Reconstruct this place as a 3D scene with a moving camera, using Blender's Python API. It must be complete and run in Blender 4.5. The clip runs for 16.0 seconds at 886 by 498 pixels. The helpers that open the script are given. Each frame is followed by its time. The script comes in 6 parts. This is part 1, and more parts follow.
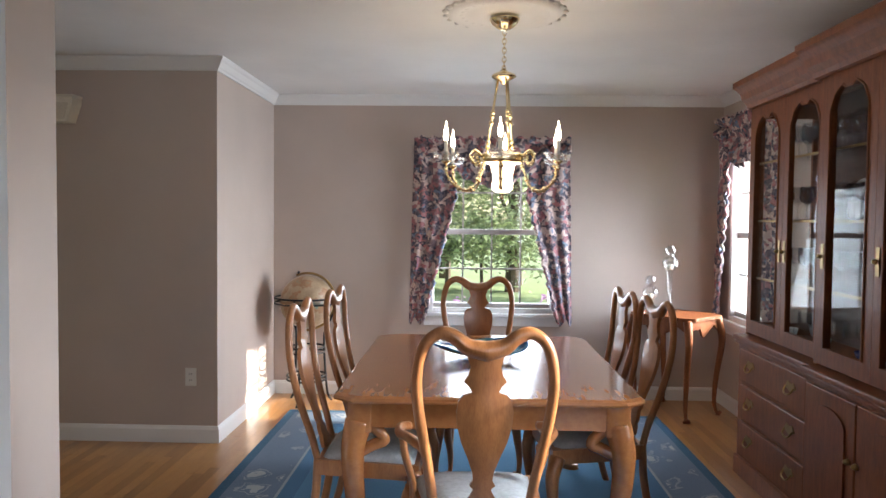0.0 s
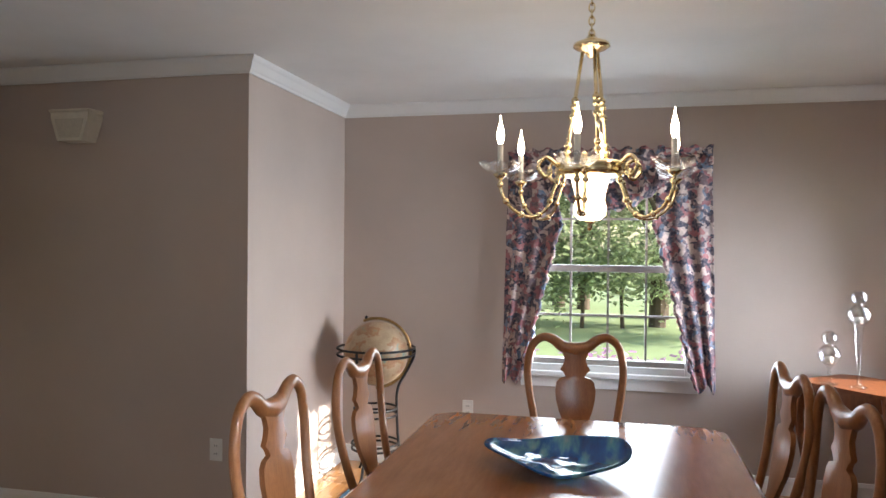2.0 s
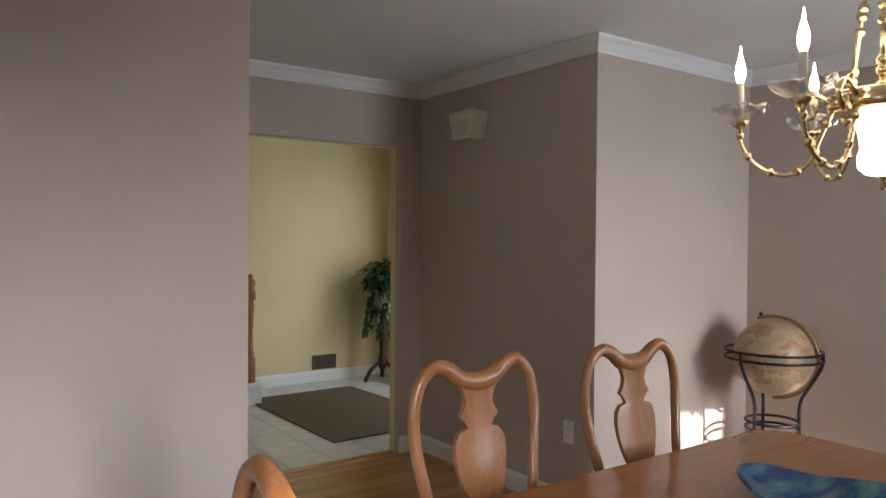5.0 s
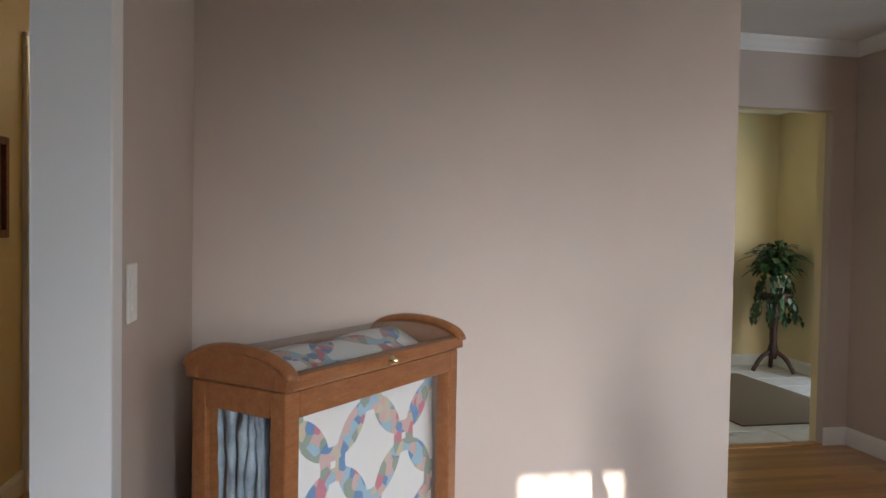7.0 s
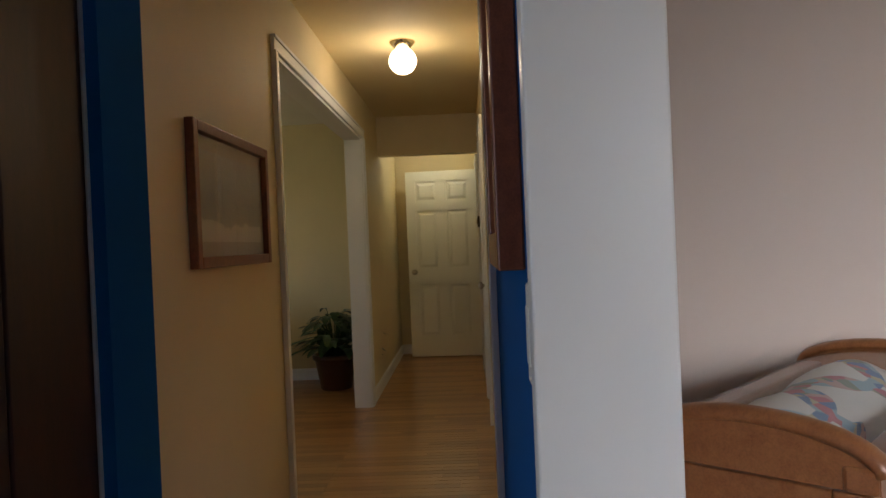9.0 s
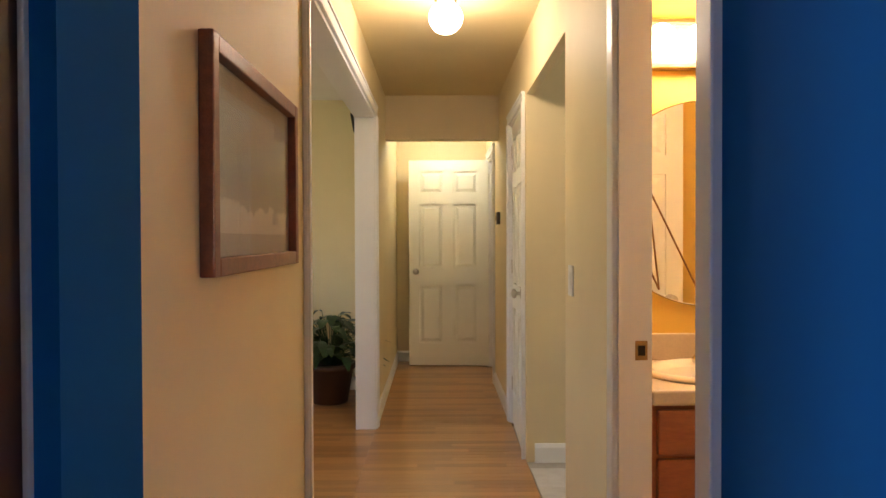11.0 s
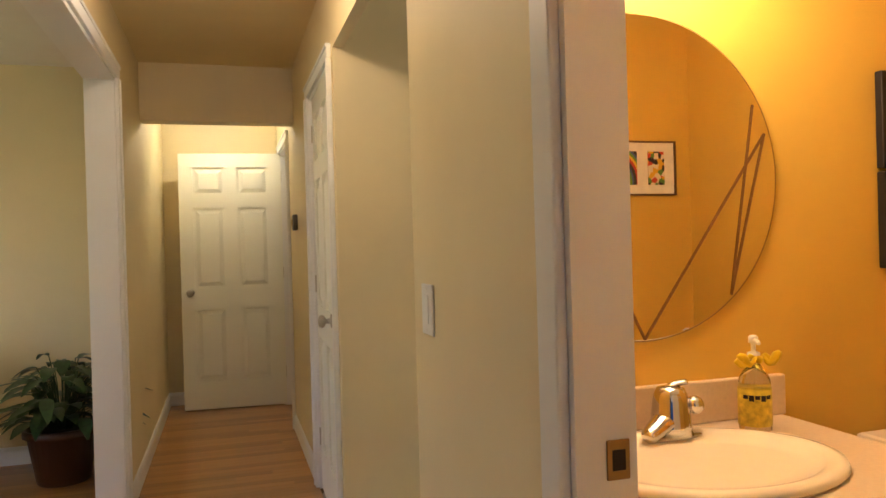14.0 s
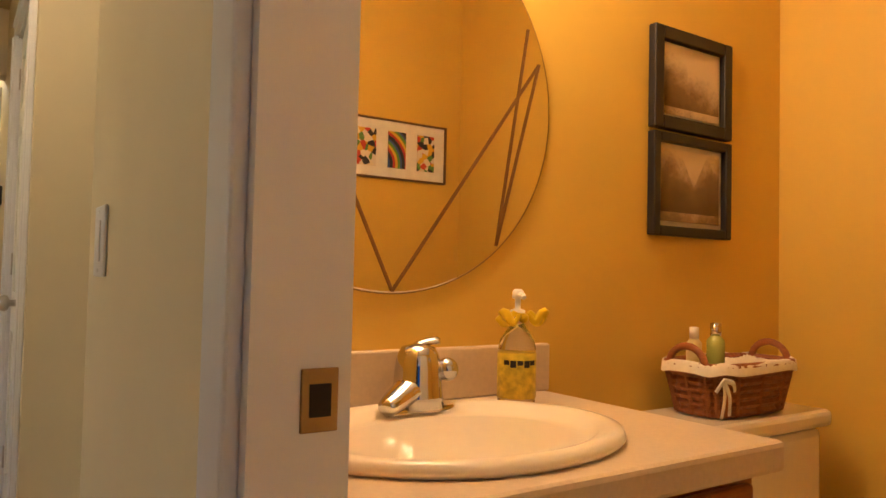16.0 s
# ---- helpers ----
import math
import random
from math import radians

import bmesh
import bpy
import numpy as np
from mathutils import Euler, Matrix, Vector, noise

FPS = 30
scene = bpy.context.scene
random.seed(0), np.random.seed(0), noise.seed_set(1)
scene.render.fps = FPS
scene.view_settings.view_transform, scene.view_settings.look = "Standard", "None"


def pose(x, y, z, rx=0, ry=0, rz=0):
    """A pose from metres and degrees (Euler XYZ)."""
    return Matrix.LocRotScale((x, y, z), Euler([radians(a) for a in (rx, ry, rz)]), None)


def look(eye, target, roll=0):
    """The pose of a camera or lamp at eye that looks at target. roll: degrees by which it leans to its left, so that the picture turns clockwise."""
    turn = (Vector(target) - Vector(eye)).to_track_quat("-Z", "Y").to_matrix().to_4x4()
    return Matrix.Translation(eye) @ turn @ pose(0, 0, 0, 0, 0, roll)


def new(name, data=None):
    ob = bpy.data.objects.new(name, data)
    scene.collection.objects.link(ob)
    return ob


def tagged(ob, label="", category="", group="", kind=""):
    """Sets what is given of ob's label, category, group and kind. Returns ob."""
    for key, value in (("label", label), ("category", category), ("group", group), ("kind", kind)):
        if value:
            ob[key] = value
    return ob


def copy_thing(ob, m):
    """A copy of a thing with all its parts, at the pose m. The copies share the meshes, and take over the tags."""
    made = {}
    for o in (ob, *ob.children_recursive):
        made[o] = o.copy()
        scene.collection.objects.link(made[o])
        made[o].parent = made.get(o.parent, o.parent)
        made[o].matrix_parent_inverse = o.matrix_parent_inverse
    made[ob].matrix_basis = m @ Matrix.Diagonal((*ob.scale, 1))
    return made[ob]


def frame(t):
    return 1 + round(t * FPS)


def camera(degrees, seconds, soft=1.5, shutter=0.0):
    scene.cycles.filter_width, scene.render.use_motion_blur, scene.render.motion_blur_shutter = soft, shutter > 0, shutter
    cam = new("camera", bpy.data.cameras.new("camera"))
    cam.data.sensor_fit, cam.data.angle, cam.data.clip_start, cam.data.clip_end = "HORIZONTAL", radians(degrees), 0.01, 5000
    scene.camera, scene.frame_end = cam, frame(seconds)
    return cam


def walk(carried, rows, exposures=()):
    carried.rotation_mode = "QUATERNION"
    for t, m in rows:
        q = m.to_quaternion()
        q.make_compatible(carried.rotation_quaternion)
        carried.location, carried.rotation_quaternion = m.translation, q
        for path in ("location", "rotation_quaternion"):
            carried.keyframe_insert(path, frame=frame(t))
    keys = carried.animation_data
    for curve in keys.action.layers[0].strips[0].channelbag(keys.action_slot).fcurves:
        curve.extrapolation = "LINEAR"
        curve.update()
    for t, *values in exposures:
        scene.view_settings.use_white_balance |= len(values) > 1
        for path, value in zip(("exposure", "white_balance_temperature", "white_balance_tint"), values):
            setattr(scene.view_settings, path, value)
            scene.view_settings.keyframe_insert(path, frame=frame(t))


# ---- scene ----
cam = camera(62.9, 16.0)
PATH = [
    (0, (-0.002, 0.247, 1.43), (-0.066, 2.244, 1.351), 0.6),
    (0.5, (0.057, 0.554, 1.425), (-0.071, 2.549, 1.372), 0.2),
    (1, (0.123, 0.871, 1.428), (-0.089, 2.859, 1.4), -0.3),
    (1.5, (0.183, 1.147, 1.47), (-0.144, 3.12, 1.455), 0.0),
    (2, (0.253, 1.406, 1.487), (-0.212, 3.352, 1.474), 0.5),
    (2.5, (0.317, 1.64, 1.499), (-0.328, 3.533, 1.468), 1.1),
    (3, (0.391, 1.845, 1.526), (-0.445, 3.662, 1.464), 1.1),
    (5.5, (0.955, 2.036, 1.404), (-0.798, 2.998, 1.379), 1.4),
    (6, (0.952, 1.805, 1.403), (-0.897, 2.567, 1.364), 2.8),
    (6.5, (0.828, 1.662, 1.314), (-1.091, 2.221, 1.274), 3.3),
    (7, (0.73, 1.504, 1.278), (-1.234, 1.875, 1.22), 1.0),
    (7.5, (0.562, 1.433, 1.31), (-1.427, 1.575, 1.157), -1.8),
    (8, (0.365, 1.271, 1.296), (-1.629, 1.294, 1.15), -3.1),
    (8.5, (0.212, 1.103, 1.267), (-1.786, 1.064, 1.195), -2.9),
    (9, (0.057, 0.988, 1.248), (-1.942, 0.921, 1.232), -2.4),
    (11.5, (-0.918, 0.566, 1.273), (-2.917, 0.603, 1.227), 0.1),
    (12, (-1.127, 0.537, 1.271), (-3.124, 0.63, 1.195), -1.1),
    (12.5, (-1.31, 0.509, 1.257), (-3.301, 0.688, 1.181), -1.8),
    (13, (-1.487, 0.548, 1.239), (-3.463, 0.845, 1.174), -2.5),
    (13.5, (-1.662, 0.614, 1.246), (-3.615, 1.043, 1.204), -2.7),
    (14, (-1.833, 0.681, 1.252), (-3.749, 1.255, 1.245), -1.6),
    (14.5, (-1.975, 0.772, 1.243), (-3.839, 1.495, 1.274), -0.4),
    (15, (-2.099, 0.875, 1.205), (-3.906, 1.732, 1.262), 0.2),
    (15.5, (-2.126, 0.891, 1.13), (-3.855, 1.892, 1.227), 1.4),
    (16, (-2.133, 0.917, 1.065), (-3.787, 2.039, 1.141), 1.3),
]
walk(cam, [(t, look(eye, target, roll)) for t, eye, target, roll in PATH], exposures=[(0, 1.75, 6400, 12), (5.5, 1.28, 6650, 13), (6.5, 1.65, 6600, 12), (7.5, 1.42, 6500, 10), (8.5, 1.4, 6500, 12), (9.2, 1.7, 6500, 14), (11.2, 3.2, 6300, 20), (13.0, 3.05, 6400, 20), (14.0, 2.95, 6500, 20), (16.0, 2.75, 6700, 22)])

# world, sun and the sky's light in the window openings
SUN_DIR = Vector((-1.0, 0.04, -0.40)).normalized()
world = bpy.data.worlds.new("world")
scene.world = world
world.use_nodes = True
wn = world.node_tree
sky = wn.nodes.new("ShaderNodeTexSky")
sky.sky_type, sky.sun_disc = "NISHITA", False
sky.sun_elevation, sky.sun_rotation = radians(22), radians(88)
wn.links.new(sky.outputs[0], wn.nodes["Background"].inputs[0])
wn.nodes["Background"].inputs[1].default_value = 0.15
sun = new("sun", bpy.data.lights.new("sun", "SUN"))
sun.data.energy, sun.data.angle, sun.data.color = 5.0, radians(0.6), (1, 0.93, 0.82)
sun.matrix_world = Matrix.Translation((8, 5, 6)) @ SUN_DIR.to_track_quat("-Z", "Y").to_matrix().to_4x4()


def area(name, eye, target, w, h, watts, color):
    ob = new(name, bpy.data.lights.new(name, "AREA"))
    ob.data.shape, ob.data.size, ob.data.size_y, ob.data.energy, ob.data.color = "RECTANGLE", w, h, watts, color
    ob.matrix_world = look(eye, target)
    return ob


def bulb_light(name, at, watts, color, radius=0.03):
    ob = new(name, bpy.data.lights.new(name, "POINT"))
    ob.data.energy, ob.data.color, ob.data.shadow_soft_size = watts, color, radius
    ob.location = at
    return ob


DAY = (0.78, 0.885, 1.0)
area("sky_north_window", (0.2, 6.28, 1.34), (0.2, 3.0, 0.9), 1.0, 1.3, 12, DAY)
area("sky_east_window", (2.2, 5.48, 1.34), (-1.6, 5.3, 0.55), 0.8, 1.3, 16, DAY).data.spread = radians(95)
area("sky_east_window_near", (2.2, 2.25, 1.3), (-1.57, 2.38, -0.40), 0.46, 1.2, 10.0, (0.86, 0.92, 1.0)).data.spread = radians(66)
area("sky_kitchen_window", (1.6, -2.7, 1.5), (0.6, 1.0, 1.0), 1.2, 1.0, 11.0, DAY)
area("sky_front_door", (-4.0, 6.3, 1.3), (-4.75, 2.0, 0.8), 0.9, 1.7, 7.5, DAY)
WARM = (1.0, 0.70, 0.38)
bulb_light("hall_bulb", (-4.14, 0.66, 2.24), 1.4, (1.0, 0.83, 0.60), 0.05)
bulb_light("hall_end_bulb", (-7.5, 0.66, 2.34), 1.8, (0.96, 0.95, 0.74), 0.04)
for i in range(4):
    bulb_light("vanity_bulb", (-3.03, 1.36 + 0.127 * i, 1.93), 0.61, WARM, 0.045)
# unseen light added to brighten the living room; it has no fixture
bulb_light("living_fill", (-5.4, -1.6, 1.7), 1.1, (1.0, 0.86, 0.62), 0.1)

# ---------- materials ----------


def nodes(name):
    m = bpy.data.materials.new(name)
    m.use_nodes = True
    nt = m.node_tree
    return m, nt, nt.nodes["Principled BSDF"]


def coords(nt, scale=(1, 1, 1), kind="Object"):
    tc, mp = nt.nodes.new("ShaderNodeTexCoord"), nt.nodes.new("ShaderNodeMapping")
    mp.inputs["Scale"].default_value = scale
    nt.links.new(tc.outputs[kind], mp.inputs[0])
    return mp.outputs[0]


def noise_tex(nt, vec, scale, detail=4.0, rough=0.55):
    n = nt.nodes.new("ShaderNodeTexNoise")
    n.inputs["Scale"].default_value, n.inputs["Detail"].default_value, n.inputs["Roughness"].default_value = scale, detail, rough
    nt.links.new(vec, n.inputs["Vector"])
    return n.outputs[0]


def ramp(nt, fac, stops, constant=False):
    r = nt.nodes.new("ShaderNodeValToRGB")
    if constant:
        r.color_ramp.interpolation = "CONSTANT"
    e = r.color_ramp.elements
    while len(e) < len(stops):
        e.new(0.5)
    for el, (p, c) in zip(e, stops):
        el.position, el.color = p, (*c, 1)
    nt.links.new(fac, r.inputs[0])
    return r.outputs[0]


def bump(nt, bsdf, height, strength, distance=0.002):
    b = nt.nodes.new("ShaderNodeBump")
    b.inputs["Strength"].default_value, b.inputs["Distance"].default_value = strength, distance
    nt.links.new(height, b.inputs["Height"])
    nt.links.new(b.outputs[0], bsdf.inputs["Normal"])


def mixc(nt, fac, a, b, mode="MIX"):
    m = nt.nodes.new("ShaderNodeMix")
    m.data_type, m.blend_type = "RGBA", mode
    if isinstance(fac, float):
        m.inputs[0].default_value = fac
    else:
        nt.links.new(fac, m.inputs[0])
    for s, v in ((6, a), (7, b)):
        if isinstance(v, tuple):
            m.inputs[s].default_value = (*v, 1)
        else:
            nt.links.new(v, m.inputs[s])
    return m.outputs[2]


def shade(c, k):
    return tuple(min(1.0, v * k) for v in c)


def paint(name, c, rough=0.6, var=0.06, relief=0.12):
    """Rolled wall paint: slight blotches and a fine orange-peel relief."""
    m, nt, b = nodes(name)
    v = coords(nt)
    big = noise_tex(nt, v, 1.3, 5)
    nt.links.new(ramp(nt, big, [(0.3, shade(c, 1 - var)), (0.7, shade(c, 1 + var))]), b.inputs["Base Color"])
    b.inputs["Roughness"].default_value = rough
    bump(nt, b, noise_tex(nt, v, 260, 2), relief, 0.001)
    return m


def wood(name, dark, light, stretch=(1, 1, 12), rough=0.32, coat=0.25, scale=9.0, vary=0.0, island=False, relief=0.08, fine=0.22):
    """Figured wood with grain along the short side of stretch's scale."""
    m, nt, b = nodes(name)
    v = coords(nt, stretch)
    n1 = noise_tex(nt, v, scale, 6, 0.62)
    n2 = noise_tex(nt, v, scale * 6, 3, 0.6)
    c = ramp(nt, n1, [(0.28, dark), (0.52, tuple((a + q) / 2 for a, q in zip(dark, light))), (0.75, light)])
    c = mixc(nt, fine, c, ramp(nt, n2, [(0.35, shade(dark, 0.6)), (0.6, light)]))
    if vary:
        src = nt.nodes.new("ShaderNodeNewGeometry").outputs["Random Per Island"] if island else nt.nodes.new("ShaderNodeObjectInfo").outputs["Random"]
        c = mixc(nt, vary, c, ramp(nt, src, [(0.0, shade(dark, 0.75)), (0.5, light), (1.0, shade(light, 1.25))]), "MIX")
    nt.links.new(c, b.inputs["Base Color"])
    b.inputs["Roughness"].default_value = rough
    b.inputs["Coat Weight"].default_value, b.inputs["Coat Roughness"].default_value = coat, 0.12
    if relief:
        bump(nt, b, n2, relief, 0.001)
    return m


def plain(name, c, rough=0.5, metal=0.0, var=0.08, scale=20.0, relief=0.05):
    m, nt, b = nodes(name)
    v = coords(nt)
    n = noise_tex(nt, v, scale, 4)
    nt.links.new(ramp(nt, n, [(0.3, shade(c, 1 - var)), (0.7, shade(c, 1 + var))]), b.inputs["Base Color"])
    b.inputs["Roughness"].default_value, b.inputs["Metallic"].default_value = rough, metal
    bump(nt, b, noise_tex(nt, v, scale * 6, 2), relief, 0.001)
    return m


def glass(name, tint=(1, 1, 1), rough=0.0, thin=True, base=0.012):
    m, nt, b = nodes(name)
    if thin:
        tr, gl, mx, fr = (nt.nodes.new(k) for k in ("ShaderNodeBsdfTransparent", "ShaderNodeBsdfGlossy", "ShaderNodeMixShader", "ShaderNodeLayerWeight"))
        tr.inputs[0].default_value = (*tint, 1)
        gl.inputs["Roughness"].default_value = 0.01
        pw, ad = nt.nodes.new("ShaderNodeMath"), nt.nodes.new("ShaderNodeMath")
        pw.operation, ad.operation = "POWER", "MULTIPLY_ADD"
        pw.inputs[1].default_value = 4.0
        ad.inputs[1].default_value, ad.inputs[2].default_value = 0.3, base
        nt.links.new(fr.outputs["Facing"], pw.inputs[0])
        nt.links.new(pw.outputs[0], ad.inputs[0])
        nt.links.new(ad.outputs[0], mx.inputs[0])
        nt.links.new(tr.outputs[0], mx.inputs[1])
        nt.links.new(gl.outputs[0], mx.inputs[2])
        nt.links.new(mx.outputs[0], nt.nodes["Material Output"].inputs[0])
        nt.nodes.remove(b)
        return m
    b.inputs["Base Color"].default_value = (*tint, 1)
    b.inputs["Transmission Weight"].default_value, b.inputs["Roughness"].default_value, b.inputs["IOR"].default_value = 1.0, rough, 1.48
    return m


def glow(name, c, strength):
    m, nt, b = nodes(name)
    b.inputs["Base Color"].default_value = (*c, 1)
    b.inputs["Emission Color"].default_value, b.inputs["Emission Strength"].default_value = (*c, 1), strength
    return m


TAUPE = paint("taupe_wall_paint", (0.505, 0.418, 0.364))
YELLOW = paint("pale_yellow_wall_paint", (0.73, 0.61, 0.365))
ORANGE = paint("orange_yellow_wall_paint", (0.70, 0.455, 0.08))
BLUE = paint("deep_blue_wall_paint", (0.004, 0.088, 0.29), 0.95)
BLUE.node_tree.nodes["Principled BSDF"].inputs["Specular IOR Level"].default_value = 0.12
WHITE_CEIL = paint("white_ceiling_paint", (0.80, 0.79, 0.77), 0.8)
TRIM = paint("white_trim_gloss", (0.80, 0.80, 0.79), 0.35, 0.02, 0.04)
CREAM = paint("cream_door_paint", (0.80, 0.79, 0.70), 0.35, 0.02, 0.04)
OAK_FLOOR = wood("oak_strip_floor", (0.27, 0.115, 0.035), (0.49, 0.24, 0.075), (6, 1, 1), 0.28, 0.35, 6, 0.45)
OAK_REST = wood("oak_strip_floor_rest", (0.27, 0.115, 0.035), (0.49, 0.24, 0.075), (6, 1, 1), 0.28, 0.35, 6, 0.45, True)
CHERRY = wood("cherry_table_wood", (0.31, 0.115, 0.038), (0.42, 0.172, 0.057), (7, 1, 7), 0.20, 0.4, 5, relief=0.0, fine=0.05)
CHAIRWOOD = wood("honey_cherry_chair_wood", (0.27, 0.10, 0.034), (0.44, 0.19, 0.068), (5, 5, 1), 0.30, 0.32, 8)
HUTCHWOOD = wood("red_cherry_cabinet_wood", (0.13, 0.036, 0.010), (0.27, 0.085, 0.025), (6, 6, 1), 0.48, 0.06, 6)
HUTCHWOOD.node_tree.nodes["Principled BSDF"].inputs["Specular IOR Level"].default_value = 0.3
CASEWOOD = wood("light_cherry_case_wood", (0.22, 0.075, 0.025), (0.36, 0.145, 0.05), (2, 8, 8), 0.35, 0.2, 6)
VANITYWOOD = wood("vanity_cherry_wood", (0.27, 0.068, 0.016), (0.44, 0.135, 0.036), (6, 1, 6), 0.3, 0.3, 6)
DARKWOOD = wood("dark_walnut_panel", (0.020, 0.005, 0.003), (0.045, 0.012, 0.006), (6, 6, 1), 0.55, 0.0, 6)
FRAMEWOOD = wood("reddish_frame_wood", (0.14, 0.034, 0.012), (0.27, 0.08, 0.03), (5, 5, 5), 0.4, 0.2, 10)
BLACKFRAME = plain("black_frame_lacquer", (0.010, 0.008, 0.011), 0.5)
IRON = plain("black_wrought_iron", (0.02, 0.02, 0.022), 0.45, 0.6)
BRASS = plain("polished_brass", (0.88, 0.75, 0.48), 0.2, 1.0, 0.05)
OLDBRASS = plain("aged_brass", (0.34, 0.22, 0.09), 0.38, 1.0, 0.15)
NICKEL = plain("satin_nickel", (0.50, 0.46, 0.40), 0.28, 1.0, 0.08)
CHROME = plain("chrome", (0.58, 0.57, 0.56), 0.07, 1.0, 0.02)
PORCELAIN = plain("ivory_porcelain", (0.80, 0.72, 0.58), 0.12, 0, 0.02)
LAMINATE = plain("beige_laminate", (0.62, 0.50, 0.36), 0.35, 0, 0.05, 120)
PLASTIC = plain("white_plastic_plate", (0.78, 0.77, 0.73), 0.35, 0, 0.02)
SEATFAB = plain("blue_grey_seat_fabric", (0.42, 0.45, 0.47), 0.85, 0, 0.12, 60, 0.4)
PANE = glass("window_pane_glass")
CLEAR = glass("clear_crystal", (0.95, 0.96, 0.97), 0.0, True, 0.24)
DOORGLASS = glass("cabinet_door_glass", (0.97, 0.98, 0.97), 0.0, True, 0.006)
GOBLET = glass("clear_goblet_glass", (0.95, 0.96, 0.97), 0.0, True, 0.09)
MIRROR = plain("silvered_mirror", (0.86, 0.86, 0.84), 0.01, 1.0, 0.0, 1, 0.0)
BULB = glow("lit_bulb", (1.0, 0.84, 0.6), 10.0)
GLOBE_LIT = glow("lit_frosted_globe", (1.0, 0.84, 0.58), 2.2)

# ---------- mesh helpers ----------


def part(name, bm, material, parent=None, label="", smooth=False):
    me = bpy.data.meshes.new(name)
    bmesh.ops.recalc_face_normals(bm, faces=bm.faces[:])
    bm.to_mesh(me)
    bm.free()
    me.materials.append(material)
    if smooth:
        me.shade_smooth()
    ob = new(name, me)
    if parent is not None:
        ob.parent = parent
    return tagged(ob, label)


def thing(name, at, label, category, group="", turn=0.0):
    ob = new(name)
    ob.empty_display_size = 0.1
    ob.matrix_basis = pose(*at, 0, 0, turn)
    return tagged(ob, label, category, group)


def box(bm, x0, x1, y0, y1, z0, z1, bevel=0.0, seg=2):
    r = bmesh.ops.create_cube(bm, size=1)
    vs = r["verts"]
    for v in vs:
        v.co = Vector((x0 if v.co.x < 0 else x1, y0 if v.co.y < 0 else y1, z0 if v.co.z < 0 else z1))
    if bevel:
        es = list({e for v in vs for e in v.link_edges})
        bmesh.ops.bevel(bm, geom=es, offset=bevel, segments=seg, affect="EDGES", profile=0.5)
    return bm


def boxes(*dims, bevel=0.0):
    bm = bmesh.new()
    for d in dims:
        box(bm, *d, bevel=bevel)
    return bm


def lathe(bm, profile, seg=24, at=(0, 0, 0), axis="z"):
    """A turned solid from (radius, height) pairs, closed at both ends where the radius is not 0."""
    rings = []
    for r, z in profile:
        ring = []
        for i in range(seg):
            a = 2 * math.pi * i / seg
            p = Vector((r * math.cos(a), r * math.sin(a), z))
            if axis == "x":
                p = Vector((p.z, p.x, p.y))
            elif axis == "y":
                p = Vector((p.x, p.z, p.y))
            ring.append(bm.verts.new(p + Vector(at)))
        rings.append(ring)
    for a, b in zip(rings, rings[1:]):
        for i in range(seg):
            bm.faces.new((a[i], a[(i + 1) % seg], b[(i + 1) % seg], b[i]))
    for ring in (rings[0], rings[-1]):
        bm.faces.new(ring)
    return bm


def tube(bm, pts, r, seg=8, closed=False, flat=1.0, up=(0, 1, 0)):
    """A rounded bar along pts; r is one radius or one a point; flat squeezes it along up."""
    pts = [Vector(p) for p in pts]
    n = len(pts)
    rs = r if isinstance(r, (list, tuple)) else [r] * n
    rings = []
    for i, p in enumerate(pts):
        a = pts[i - 1] if (i or closed) else pts[0]
        b = pts[(i + 1) % n] if (i < n - 1 or closed) else pts[-1]
        d = (b - a).normalized()
        u = Vector(up)
        u = (u - d * u.dot(d))
        if u.length < 1e-4:
            u = d.orthogonal()
        u.normalize()
        w = d.cross(u)
        rings.append([bm.verts.new(p + (u * math.sin(2 * math.pi * k / seg) * flat + w * math.cos(2 * math.pi * k / seg)) * rs[i]) for k in range(seg)])
    pairs = list(zip(rings, rings[1:])) + ([(rings[-1], rings[0])] if closed else [])
    for a, b in pairs:
        for k in range(seg):
            bm.faces.new((a[k], a[(k + 1) % seg], b[(k + 1) % seg], b[k]))
    if not closed:
        bm.faces.new(rings[0])
        bm.faces.new(rings[-1])
    return bm


def smooth_path(ctrl, n=6):
    """Catmull-Rom through the control points."""
    c = [Vector(p) for p in ctrl]
    c = [c[0] * 2 - c[1]] + c + [c[-1] * 2 - c[-2]]
    out = []
    for i in range(1, len(c) - 2):
        p0, p1, p2, p3 = c[i - 1:i + 3]
        for k in range(n):
            t = k / n
            out.append(0.5 * ((2 * p1) + (p2 - p0) * t + (2 * p0 - 5 * p1 + 4 * p2 - p3) * t * t + (3 * p1 - p0 - 3 * p2 + p3) * t ** 3))
    out.append(c[-2])
    return out


def prism(bm, outline, d0, d1, plane="xz", bend=None):
    """A plate cut to a 2D outline, from depth d0 to d1 across the plane."""
    def put(a, b, d):
        if bend:
            d += bend(a, b)
        return {"xz": (a, d, b), "xy": (a, b, d), "yz": (d, a, b)}[plane]
    lo = [bm.verts.new(put(a, b, d0)) for a, b in outline]
    hi = [bm.verts.new(put(a, b, d1)) for a, b in outline]
    f1, f2 = bm.faces.new(lo), bm.faces.new(hi)
    n = len(outline)
    for i in range(n):
        bm.faces.new((lo[i], lo[(i + 1) % n], hi[(i + 1) % n], hi[i]))
    bmesh.ops.triangulate(bm, faces=[f1, f2])
    return bm


